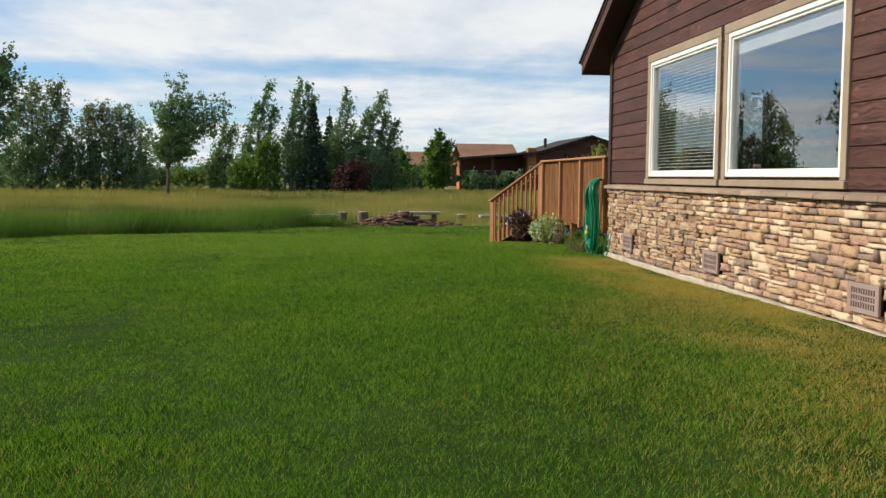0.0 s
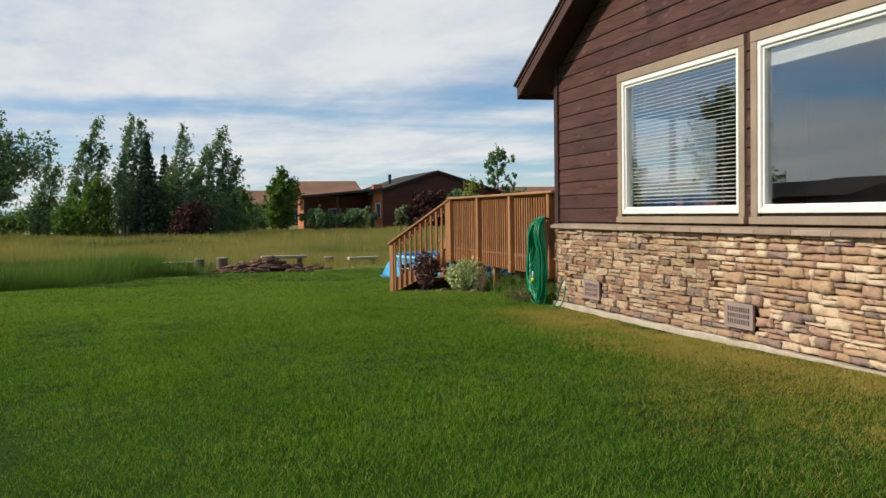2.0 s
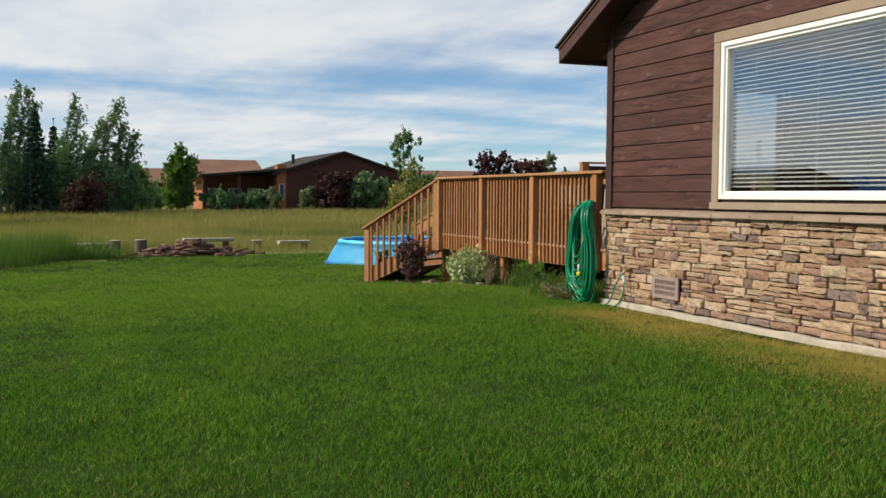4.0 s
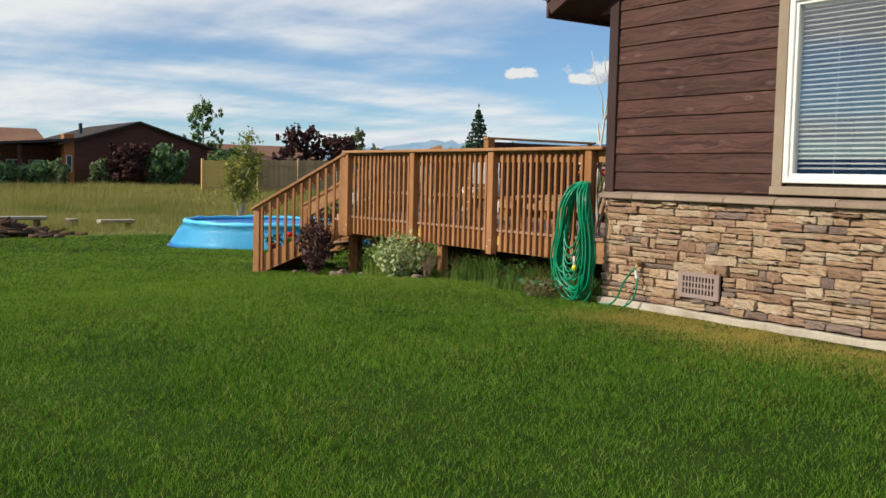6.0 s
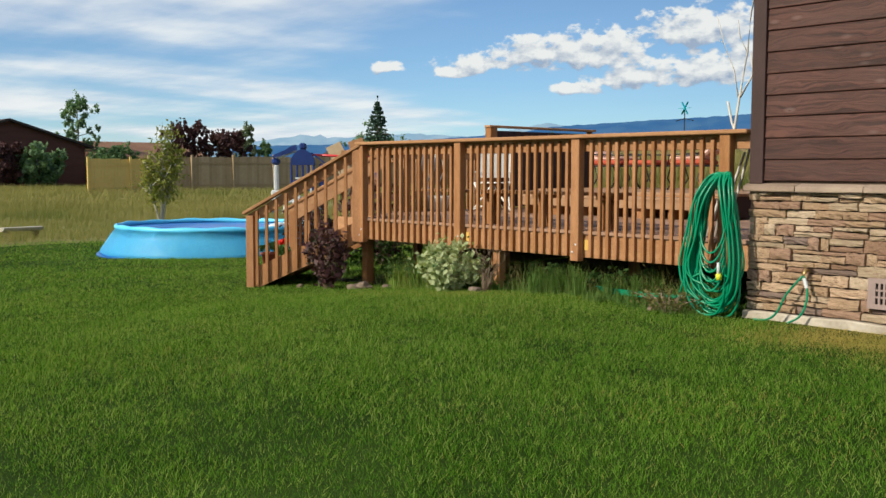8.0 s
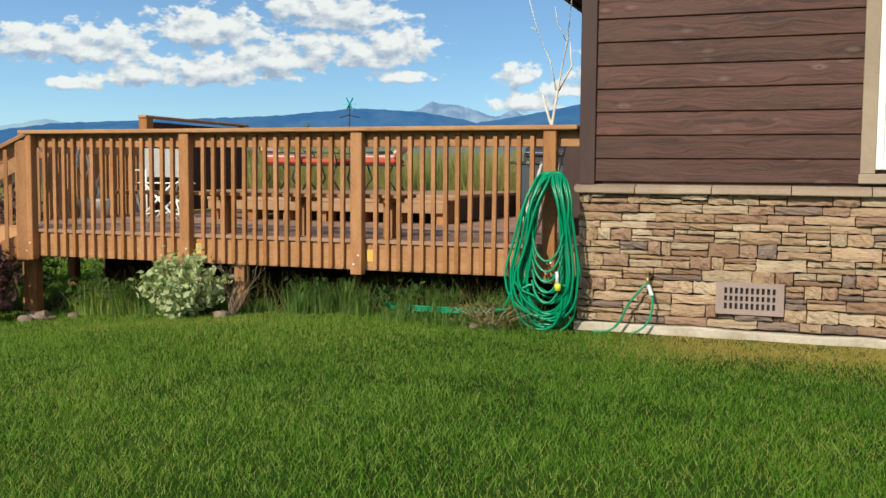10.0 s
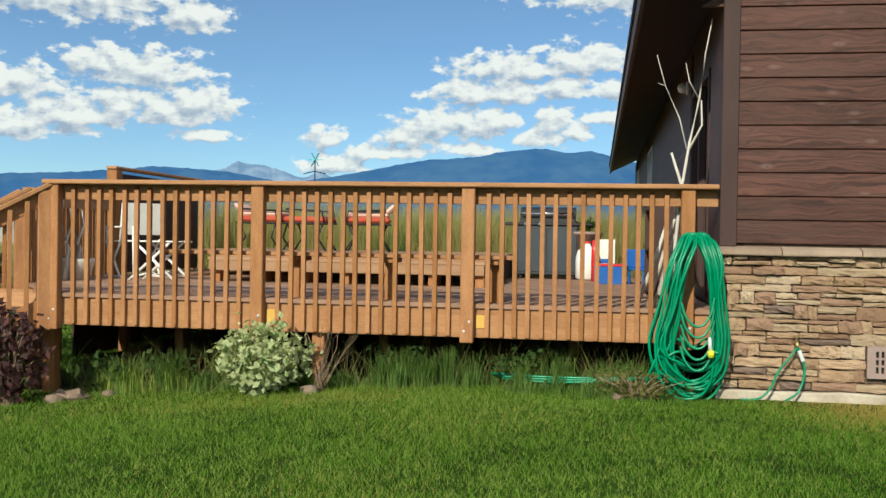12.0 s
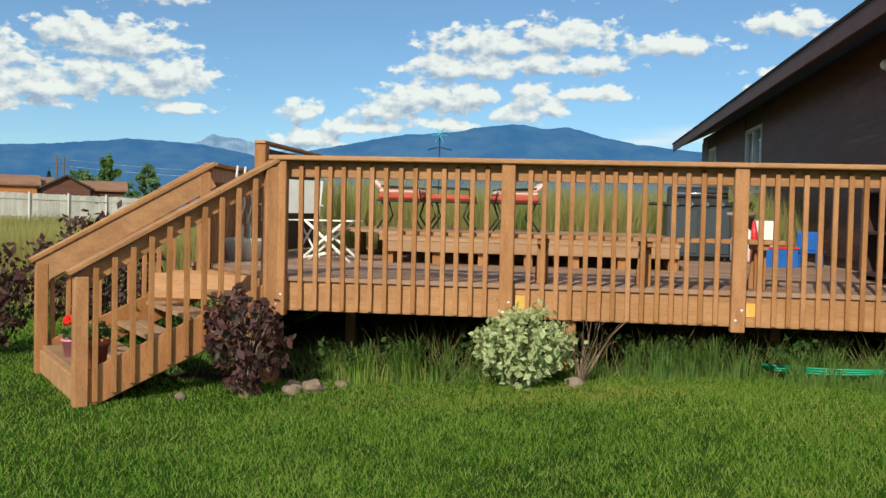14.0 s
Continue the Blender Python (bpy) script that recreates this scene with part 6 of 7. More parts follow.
def stick(pts, r0, r1, parent, name="branch", mt="driftwood", sides=7):
    bm = bmesh.new()
    n = len(pts)
    rod(bm, pts, [r0 + (r1 - r0) * k / (n - 1) for k in range(n)], sides)
    part(name, bm, M[mt], parent, "", True)


drift = empty("driftwood", "bleached driftwood branches leaning in the corner of the deck", "driftwood", at=(4.50, 16.60, DZ))
stick([(0.02, 0.02, 0.0), (-0.02, 0.04, 0.5), (-0.02, 0.0, 0.95), (-0.02, -0.06, 1.35), (-0.03, -0.13, 1.7), (-0.05, -0.17, 2.05), (-0.04, -0.22, 2.35)], 0.017, 0.005, drift)
stick([(0.10, 0.24, 0.0), (0.06, 0.12, 0.45), (0.0, -0.02, 0.95), (-0.02, 0.02, 1.08), (0.0, 0.08, 1.27)], 0.019, 0.010, drift)
stick([(-0.02, -0.06, 1.3), (0.02, -0.16, 1.5), (0.0, -0.15, 1.7)], 0.012, 0.005, drift)
stick([(-0.02, -0.04, 1.30), (0.0, 0.02, 1.55), (0.0, 0.14, 1.82), (0.0, 0.21, 2.07)], 0.007, 0.003, drift, "twig")
stick([(0.0, 0.14, 1.82), (0.0, 0.20, 1.84)], 0.004, 0.002, drift, "twig")
stick([(-0.03, -0.13, 1.7), (-0.03, -0.05, 1.85), (-0.02, -0.02, 2.0)], 0.007, 0.003, drift)
stick([(0.05, 0.16, 0.1), (0.10, 0.06, 0.5), (0.12, -0.04, 0.8)], 0.022, 0.011, drift)
stick([(0.12, 0.34, 0.0), (0.08, 0.20, 0.35), (0.1, 0.1, 0.7)], 0.022, 0.012, drift)
stick([(0.15, 0.20, 0.0), (0.14, 0.05, 0.4), (0.1, -0.08, 0.75), (0.12, -0.12, 1.0)], 0.020, 0.008, drift)


# ---------- plants by the deck ----------
def leafy(name, label, cat, at, size, n, leaf, mt, stems="twigs", seed=1, nst=14, up=0.6):
    """A shrub of stems from one foot, with many single leaves."""
    t = empty(name, label, cat, at=at)
    r = random.Random(seed)
    bm = bmesh.new()
    cen, rad = [], []
    for k in range(nst):
        a, q_ = k * 2.4, math.sqrt((k + .5) / nst)
        tip = Vector((math.cos(a) * size[0] * q_, math.sin(a) * size[1] * q_, size[2] * (1 - 0.35 * q_ * q_) * r.uniform(.8, 1.05)))
        mid = tip * 0.5 + Vector((0, 0, size[2] * 0.1))
        rod(bm, [(math.cos(a) * .03, math.sin(a) * .03, -0.03), mid, tip], [0.007, 0.005, 0.002], 5, False)
        for f in (0.22, 0.4, 0.58, 0.75, 0.9, 1.0):
            c_ = tip * f
            c_.x, c_.y = c_.x * (1.25 - 0.25 * f) / max(f, 0.45) * (0.55 + 0.45 * f), c_.y * (1.25 - 0.25 * f) / max(f, 0.45) * (0.55 + 0.45 * f)
            s_ = r.uniform(.65, 1.1)
            cen.append(tuple(c_)), rad.append((size[0] * .22 * s_, size[1] * .22 * s_, size[2] * .11))
    part("branchwork", bm, M[stems], t)
    leaf_cloud("leaves", cen, rad, max(2, n // len(cen)), leaf, M[mt], t, seed=seed, droop=-up, wind=0, spread_=1.15)
    return t


leafy("shrub", "variegated pale green and white shrub below the deck", "shrub", (4.02, 19.98, gz(4.02, 19.98)), (0.38, 0.41, 0.62), 1600, 0.068, "variegated", seed=3, nst=26)
leafy("shrub", "dark plum-leaved shrub at the foot of the stair", "shrub", (3.80, 22.12, gz(3.8, 22.12)), (0.25, 0.33, 0.88), 900, 0.078, "plum", seed=4, nst=24)
leafy("shrub", "tall dark red shrub beyond the stair", "shrub", (6.9, 24.9, gz(6.9, 24.9)), (0.8, 0.7, 1.5), 2200, 0.085, "plum", seed=5, nst=30)
leafy("shrub", "dark red shrub growing beyond the deck's far rail", "shrub", (5.9, 25.6, gz(5.9, 25.6)), (0.5, 0.5, 1.2), 1200, 0.08, "plum", seed=6, nst=22)
dead = empty("shrub", "dead brown twigs beside the variegated shrub", "shrub", at=(4.15, 19.52, gz(4.15, 19.52)))
rnd = random.Random(8)
for k in range(34):
    a = rnd.uniform(-1.0, 0.6)
    ln = rnd.uniform(0.22, 0.62)
    stick([(rnd.uniform(-.05, .05), rnd.uniform(-.05, .05), -0.02), (rnd.uniform(-.07, .07), a * ln * 0.3, ln * 0.45), (rnd.uniform(-.12, .12), a * ln * 0.45 + rnd.uniform(-.05, .05), ln * 0.75), (rnd.uniform(-.14, .14), a * ln * 0.75, ln)], 0.0042, 0.0015, dead, "twig", "twigs", 4)
for k, (x, y, s, wd) in enumerate(((4.05, 21.62, 0.10, "warm brown"), (4.12, 21.82, 0.08, "warm brown"), (3.98, 21.78, 0.07, "grey"), (4.02, 19.58, 0.07, "grey"), (4.1, 16.95, 0.06, "pale"), (3.96, 17.1, 0.05, "pale"), (3.70, 22.6, 0.05, "grey"), (4.25, 21.45, 0.06, "grey"))):
    bm = bmesh.new()
    bmesh.ops.create_icosphere(bm, subdivisions=2, radius=s)
    for v in bm.verts:
        v.co *= 1 + 0.7 * noise.noise(v.co * 11 + Vector((k * 3.1, 0, 0)))
        v.co.z *= 0.7
    r_ = part("rock", bm, M["rock"])
    r_.location = (x, y, gz(x, y) + s * 0.35)
    tagged(r_, wd + " rough field stone at the foot of the deck", "rock", "field stones")
weed_c, weed_r = [], []
rnd = random.Random(91)
for k in range(26):
    x, y = rnd.gauss(4.50, 0.12), rnd.uniform(16.9, 21.95)
    hh_ = rnd.uniform(0.08, 0.30) * (1.0 if abs(y - 20) > 0.3 else 0.5)
    weed_c.append((x, y, gz(x, y) + hh_)), weed_r.append((0.10, 0.13, 0.09))
for k in range(70):
    x, y = rnd.uniform(4.9, 10.5), rnd.gauss(23.75, 0.12)
    weed_c.append((x, y, gz(x, y) + rnd.uniform(0.1, 0.5))), weed_r.append((0.2, 0.14, 0.16))
weed_leaves = leaf_cloud("weed_leaves", weed_c, weed_r, 34, 0.058, M["weed"], None, "", seed=92, wind=0, droop=-0.3)
tagged(weed_leaves, "broad-leaved green weeds growing along the deck", kind="stuff")
clump_ = leafy("plant", "low yellowing weed clump beside the hanging hose", "plant", (4.0, 16.95, gz(4, 16.95)), (0.26, 0.40, 0.24), 700, 0.030, "weeddry", seed=12, nst=18)

# flower pots on the landing
def pot(x, y, r, h, mt, label, flower):
    p = empty("flower_pot", label, "flower pot", at=stair.matrix_basis @ Vector((x, y, lz)))
    bm = bmesh.new()
    lathe(bm, [(r * .7, 0), (r * .95, h * .85), (r * 1.08, h * .85), (r * 1.08, h), (r * .93, h), (r * .88, h * .9)], sides=20)
    part("pot", bm, M[mt], p, "", True)
    part("soil", lathe(bmesh.new(), [(r * .86, h * .80), (r * .86, h * .90)], sides=16), M["under"], p)
    r_ = random.Random(int(x * 100))
    cen = [(r_.uniform(-r, r), r_.uniform(-r, r), h + r_.uniform(.02, .12)) for _ in range(14)]
    leaf_cloud("foliage", cen, [(r * .5, r * .5, .04)] * 14, 18, 0.045, M["potleaf"], p, seed=7)
    if flower:
        for k in range(5):
            c = (r_.uniform(-r, r) * .8, r_.uniform(-r, r) * .8, h + r_.uniform(.12, .20))
            bm = bmesh.new()
            bmesh.ops.create_icosphere(bm, subdivisions=2, radius=0.042, matrix=Matrix.Translation(c))
            for v in bm.verts:
                v.co += (v.co - Vector(c)) * 0.5 * noise.noise(v.co * 60)
            part("flower", bm, M["petal"], p)


pot(1.44, -0.98, 0.085, 0.15, "pinkpot", "pink pot of red geraniums on the stair landing", True)
pot(1.40, -0.26, 0.11, 0.22, "terracotta", "terracotta pot with green leaves on the stair landing", False)
pot(1.38, -0.76, 0.075, 0.13, "terracotta", "small dark terracotta pot on the stair landing", False)

# ---------- things on the deck ----------
def bench_near():
    b = empty("deck_bench", "unfinished cedar bench seat along the front railing", "bench", at=(4.62, 19.1, DZ))
    for k, x in enumerate((-0.16, -0.02, 0.12)):
        part("seat_board", B(x - 0.065, x + 0.065, -1.15, 1.95, 0.365, 0.400, 0.005), M["cedarlong"], b)
    for y in (0.75, -0.08, -0.98):
        part("bracket", B(-0.20, 0.20, y - 0.045, y + 0.045, 0.32, 0.364, 0.005), M["cedar"], b)
        bm = bmesh.new()
        beam(bm, (0.02, y, 0.32), (0.05, y + 0.03, 0.0), 0.085, 0.038, up=(1, 0, 0), bevel=0.003)
        part("leg", bm, M["cedar"], b)
        part("leg", B(-0.10, -0.06, y - 0.045, y + 0.045, 0.0, 0.319, 0.003), M["cedar"], b)


bench_near()
step = empty("deck_step", "long low wooden step up to the raised platform", "step", at=(7.2, 20.08, DZ))
part("riser_board", B(-0.20, -0.165, -1.59, 1.59, 0.130, 0.245, 0.004), M["platform"], step)
for k in range(3):
    part("tread_board", B(-0.205 + k * 0.135, -0.075 + k * 0.135, -1.60, 1.60, 0.2455, 0.2835, 0.004), M["platform"], step)
for y in (-1.53, -1.0, -0.5, 0, 0.5, 1.0, 1.53):
    part("block", B(-0.13, 0.18, y - 0.045, y + 0.045, 0, 0.245), M["cedar"], step)
part("end_board", B(-0.163, 0.18, -1.59, -1.577, 0.0, 0.24, 0.004), M["cedar"], step)
plat = empty("deck_platform", "raised upper platform of the deck with weathered boards", "platform", at=(9.1, 20.4, DZ))
for k in range(24):
    part("platform_board", B(-1.69 + k * 0.145, -1.555 + k * 0.145, -1.95, 1.4 if k < 7 else 2.3, 0.30, 0.338, 0.004), M["platform"], plat)
part("front_board", B(-1.69, -1.652, -1.94, 1.39, 0.24, 0.299), M["cedarlong"], plat)
part("side_board", B(-1.65, 1.75, -1.94, -1.90, 0.02, 0.299), M["darktrim"], plat)
for y in (-1.8, -0.6, 0.6, 2.0):
    for x in (-1.3, 0.2, 1.6):
        if x < 0 and y > 1.3:
            continue
        part("block", B(x - .05, x + .05, y - .05, y + .05, 0, 0.299), M["cedar"], plat)


def director_chair(x, y, rz):
    c = empty("folding_chair", "white wooden folding chair with a white canvas back", "chair", at=(x, y, DZ), rz=rz)
    for s in (-1, 1):
        yy_ = 0.26 * s
        stick([(-0.22, yy_, 0.0), (0.20, yy_, 0.44)], 0.014, 0.014, c, "leg", "white")
        stick([(0.22, yy_ * .93, 0.0), (-0.20, yy_ * .93, 0.46)], 0.014, 0.014, c, "leg", "white")
        stick([(-0.20, yy_, 0.40), (-0.27, yy_, 0.90)], 0.015, 0.013, c, "back_post", "white")
        part("armrest", B(-0.26, 0.22, yy_ - 0.03, yy_ + 0.03, 0.60, 0.62, 0.005), M["white"], c)
        stick([(0.18, yy_, 0.44), (0.19, yy_, 0.60)], 0.012, 0.012, c, "arm_post", "white")
        part("foot_rail", B(-0.24, 0.24, yy_ - 0.012, yy_ + 0.012, 0.0, 0.025, 0.003), M["white"], c)
    part("seat", B(-0.21, 0.21, -0.24, 0.24, 0.43, 0.445, 0.005), M["white"], c)
    bm = bmesh.new()
    beam(bm, (-0.215, 0, 0.52), (-0.275, 0, 0.90), 0.50, 0.012, up=(1, 0, 0))
    part("back_canvas", bm, M["white"], c)


director_chair(7.62, 22.90, 50)
tb = empty("folding_table", "low white folding table on crossed legs", "table", at=(6.95, 22.25, DZ), rz=84)
for k in range(4):
    part("slat", B(-0.32, 0.32, -0.18 + k * 0.095, -0.10 + k * 0.095, 0.44, 0.455, 0.003), M["white"], tb)
for s in (-1, 1):
    stick([(-0.30, 0.17 * s, 0.0), (0.22, 0.17 * s, 0.44)], 0.017, 0.017, tb, "leg", "white")
    stick([(0.30, 0.15 * s, 0.0), (-0.22, 0.15 * s, 0.44)], 0.017, 0.017, tb, "leg", "white")
    stick([(-0.27, 0.17 * s, 0.03), (0.0, 0.17 * s, 0.10), (0.27, 0.17 * s, 0.03)], 0.010, 0.010, tb, "brace", "white")
stick([(0.33, 0, 0.0), (0.35, 0, 0.62)], 0.015, 0.013, tb, "handle", "white")


def lounger(x, y, rz, label, pale=True):
    c = empty("patio_chair", label, "chair", at=(x, y, DZ + 0.338), rz=rz)
    c.scale = (0.84, 0.84, 0.88)
    part("seat_cushion", B(-0.36, 0.36, -0.34, 0.34, 0.44, 0.53, 0.03), M["red"], c)
    if pale:
        part("top_cushion", B(-0.33, 0.34, -0.32, 0.32, 0.532, 0.60, 0.025), M["pinkish"], c)
        bm = bmesh.new()
        beam(bm, (0.30, 0, 0.60), (0.44, 0, 0.72), 0.56, 0.07, up=(1, 0, 0), bevel=0.03)
        part("back_cushion", bm, M["pinkish"], c)
    for sx in (-1, 1):
        for sy in (-1, 1):
            stick([(0.30 * sx, 0.30 * sy, 0.43), (0.22 * sx, 0.30 * sy, 0.2), (0.36 * sx, 0.31 * sy, 0.0)], 0.018, 0.014, c, "leg", "black")
    part("frame", B(-0.37, 0.37, -0.35, 0.35, 0.41, 0.438, 0.01), M["black"], c)
    for sy in (-1, 1):
        stick([(-0.34, 0.36 * sy, 0.43), (-0.30, 0.37 * sy, 0.62), (0.30, 0.37 * sy, 0.64)], 0.014, 0.014, c, "armrest", "black")


lounger(9.5, 21.88, 90, "dark metal patio chair with faded pale and red cushions")
lounger(9.5, 21.22, 90, "dark metal patio chair with a flat red seat cushion", False)
lounger(9.5, 20.39, -80, "dark metal patio chair with red and pale cushions")

grill = empty("barbecue_grill", "dark grey barbecue cabinet with a steel rail and lid", "grill", at=(10.15, 17.95, DZ), rz=0)
part("cabinet", B(-0.28, 0.28, -0.42, 0.42, 0.06, 0.74, 0.012), M["slate"], grill)
part("door", B(-0.295, -0.281, -0.40, -0.01, 0.10, 0.70, 0.006), M["slate"], grill)
part("door", B(-0.295, -0.281, 0.01, 0.40, 0.10, 0.70, 0.006), M["slate"], grill)
part("worktop", B(-0.31, 0.31, -0.62, 0.62, 0.741, 0.78, 0.008), M["black"], grill)
bm = bmesh.new()
prof = [(-0.25, 0.78), (-0.25, 0.86), (-0.18, 0.96), (0.0, 1.0), (0.2, 0.96), (0.25, 0.78)]
va, vb = [bm.verts.new((x, -0.38, z)) for x, z in prof], [bm.verts.new((x, 0.38, z)) for x, z in prof]
bm.faces.new(va), bm.faces.new(vb[::-1])
for j in range(6):
    bm.faces.new((va[j], vb[j], vb[(j + 1) % 6], va[(j + 1) % 6]))
part("lid", bm, M["black"], grill)
bm = bmesh.new()
rod(bm, [(-0.32, -0.36, 0.90), (-0.32, 0.36, 0.90)], 0.018, 10)
part("lid_handle", bm, M["chrome"], grill, "bright steel handle", True)
for y in (-0.30, -0.1, 0.1, 0.30):
    bm = bmesh.new()
    rod(bm, [(-0.33, y, 0.76), (-0.29, y, 0.76)], 0.025, 12)
    part("knob", bm, M["chrome"], grill)
for sx in (-1, 1):
    for sy in (-1, 1):
        part("wheel", B(0.22 * sx - .03, 0.22 * sx + .03, 0.36 * sy - .02, 0.36 * sy + .02, 0, 0.06, 0.012), M["black"], grill)

pl = empty("planter", "grey tub planter with a dry brown plant on the deck", "planter", at=(10.0, 17.42, DZ))
part("tub", lathe(bmesh.new(), [(0.15, 0.28), (0.21, 0.62), (0.225, 0.62), (0.225, 0.66), (0.19, 0.66), (0.18, 0.6)], sides=20), M["ventmetal"], pl, "", True)
for k in range(3):
    a = k * 2.09
    stick([(0.16 * math.cos(a), 0.16 * math.sin(a), 0.0), (0.13 * math.cos(a), 0.13 * math.sin(a), 0.30)], 0.018, 0.014, pl, "leg", "black")
leaf_cloud("foliage", [(0, 0, .72), (.1, .05, .78), (-.08, -.08, .76)], [(.13, .13, .08)] * 3, 90, 0.05, M["weed"], pl, seed=9)

jug = empty("water_jug", "white plastic jug with a red handle strap", "jug", at=(9.7, 17.40, DZ))
part("body", lathe(bmesh.new(), [(0.11, 0), (0.155, 0.04), (0.155, 0.30), (0.13, 0.40), (0.05, 0.47), (0.045, 0.50)], sides=20), M["white"], jug, "", True)
part("cap", lathe(bmesh.new(), [(0.05, 0.501), (0.05, 0.53)], sides=14), M["redplastic"], jug)
cone = empty("toy_bat", "upright red plastic toy beside the white jug", "toy", at=(9.45, 17.30, DZ))
bm = bmesh.new()
rod(bm, [(0, 0, 0), (0, 0, 0.4), (0, 0.01, 0.55)], [0.045, 0.045, 0.02], 12)
part("body", bm, M["redplastic"], cone, "", True)
crate = empty("storage_crate", "bright blue plastic crate with a red lid", "crate", at=(8.95, 17.10, DZ))
for a in ((-.2, -.185, -.2, .2), (.185, .2, -.2, .2), (-.184, .184, -.2, -.185), (-.184, .184, .185, .2)):
    part("side", B(*a, 0, 0.22, 0.004), M["bluebox"], crate)
part("base", B(-.184, .184, -.184, .184, 0.004, 0.02), M["bluebox"], crate)
part("lid", B(-.21, .21, -.21, .21, 0.221, 0.25, 0.008), M["redplastic"], crate)
chair2 = empty("toy_chair", "blue moulded plastic child's chair on the deck", "chair", at=(8.9, 16.72, DZ), rz=150)
chair2.scale = (0.8, 0.8, 0.8)
part("seat", B(-.17, .17, -.17, .17, 0.22, 0.26, 0.012), M["bluebox"], chair2)
part("backrest", B(.13, .17, -.17, .17, 0.261, 0.55, 0.012), M["bluebox"], chair2)
for sx in (-1, 1):
    for sy in (-1, 1):
        part("leg", B(.13 * sx - .02, .13 * sx + .02, .13 * sy - .02, .13 * sy + .02, 0, 0.219, 0.006), M["bluebox"], chair2)
box_ = empty("cardboard_carton", "small white printed carton on the deck", "box", at=(9.4, 17.14, DZ))
part("carton", B(.22, .40, -.11, .11, 0, 0.56, 0.005), M["white"], box_)
part("label_panel", B(.213, .219, -.08, .08, 0.1, 0.3), M["bluebox"], box_)
shelf = empty("storage_shelf", "dark low shelf of pots standing against the house", "shelf", at=(6.2, 16.62, DZ))
for z in (0.05, 0.45, 0.85):
    part("shelf_board", B(-.45, .45, -.16, .16, z, z + .03, 0.004), M["darktrim"], shelf)
for sx in (-1, 1):
    part("side_panel", B(.451 * sx - .015, .451 * sx + .015, -.16, .16, 0, 0.9, 0.004), M["darktrim"], shelf)
spin = empty("wind_spinner", "small turquoise wind ornament on a thin metal stake", "ornament", at=(11.05, 21.62, gz(11.05, 21.62) - 0.10))
stick([(0, 0, 0), (0, 0, 2.72)], 0.012, 0.009, spin, "stake", "black")
bm = bmesh.new()
for k in range(6):
    a = k * math.tau / 6
    beam(bm, (0, 0, 2.72), (0.0, 0.12 * math.cos(a), 2.72 + 0.12 * math.sin(a)), 0.05, 0.006)
part("vanes", bm, material("turquoise", (0.02, 0.45, 0.55), (0.04, 0.55, 0.6), 0.4, 8, 60, 0), spin)
stick([(0, -0.18, 2.50), (0, 0, 2.54), (0, 0.18, 2.50)], 0.008, 0.008, spin, "crossbar", "black")
basket = empty("basket", "pale woven basket standing at the top of the stair", "basket", at=(6.6, 23.1, DZ))
part("body", lathe(bmesh.new(), [(0.16, 0), (0.21, 0.2), (0.215, 0.24), (0.18, 0.24), (0.17, 0.1)], sides=18), M["driftwood"], basket, "", True)
for k, x in enumerate((6.3, 6.55)):
    sct = empty("driftwood", "bleached driftwood branch standing at the back rail", "driftwood", at=(x, 23.05, DZ))
    stick([(0, 0, 0), (0.06, 0.0, 0.35), (-0.02, 0.05, 0.7), (0.05, 0.05, 1.0)], 0.03, 0.012, sct)
    stick([(0.02, 0.01, 0.4), (0.14, 0.0, 0.62), (0.12, 0.02, 0.8)], 0.018, 0.008, sct)

# ---------- pool ----------
pool = empty("inflatable_pool", "round light blue inflatable pool with a soft ring edge", "pool", at=(7.3, 31.3, -0.29))
PR, PH = 2.45, 0.68
prof = [(PR - .02, 0.0), (PR + .03, 0.05), (PR, 0.12), (PR - 0.16, 0.38), (PR - 0.30, PH - 0.12)]
bm = bmesh.new()
n = 72
rings = []
for r_, z in prof:
    rings.append([bm.verts.new(((r_ + 0.02 * math.sin(k * .9 + z * 5) + 0.012 * math.sin(k * 2.3)) * math.cos(k * math.tau / n), (r_ + 0.02 * math.sin(k * .9 + z * 5)) * math.sin(k * math.tau / n), z)) for k in range(n)])
for a, b in zip(rings, rings[1:]):
    for k in range(n):
        bm.faces.new((a[k], a[(k + 1) % n], b[(k + 1) % n], b[k]))
bmesh.ops.solidify(bm, geom=bm.faces[:], thickness=0.01)
part("wall", bm, M["pool"], pool, "", True)
bm = bmesh.new()
R_, r_ = PR - 0.33, 0.055
vs = [[bm.verts.new(((R_ + r_ * math.cos(b * math.tau / 12)) * math.cos(a * math.tau / n), (R_ + r_ * math.cos(b * math.tau / 12)) * math.sin(a * math.tau / n), PH - 0.09 + 0.006 * math.sin(a * .55) + (r_ + 0.012 * math.sin(a * 1.3)) * math.sin(b * math.tau / 12))) for b in range(12)] for a in range(n)]
for a in range(n):
    for b in range(12):
        bm.faces.new((vs[a][b], vs[(a + 1) % n][b], vs[(a + 1) % n][(b + 1) % 12], vs[a][(b + 1) % 12]))
part("top_ring", bm, M["pool"], pool, "light blue inflated ring", True)
bm = bmesh.new()
cv = [[bm.verts.new((rr * math.cos(a * math.tau / 48), rr * math.sin(a * math.tau / 48), PH - 0.16 + (0.05 * noise.noise(Vector((rr * 1.7 * math.cos(a * math.tau / 48), rr * 1.7 * math.sin(a * math.tau / 48), 4))) if rr < 1.9 else 0.03))) for a in range(48)] for rr in (0.05, 0.4, 0.8, 1.2, 1.6, 1.98)]
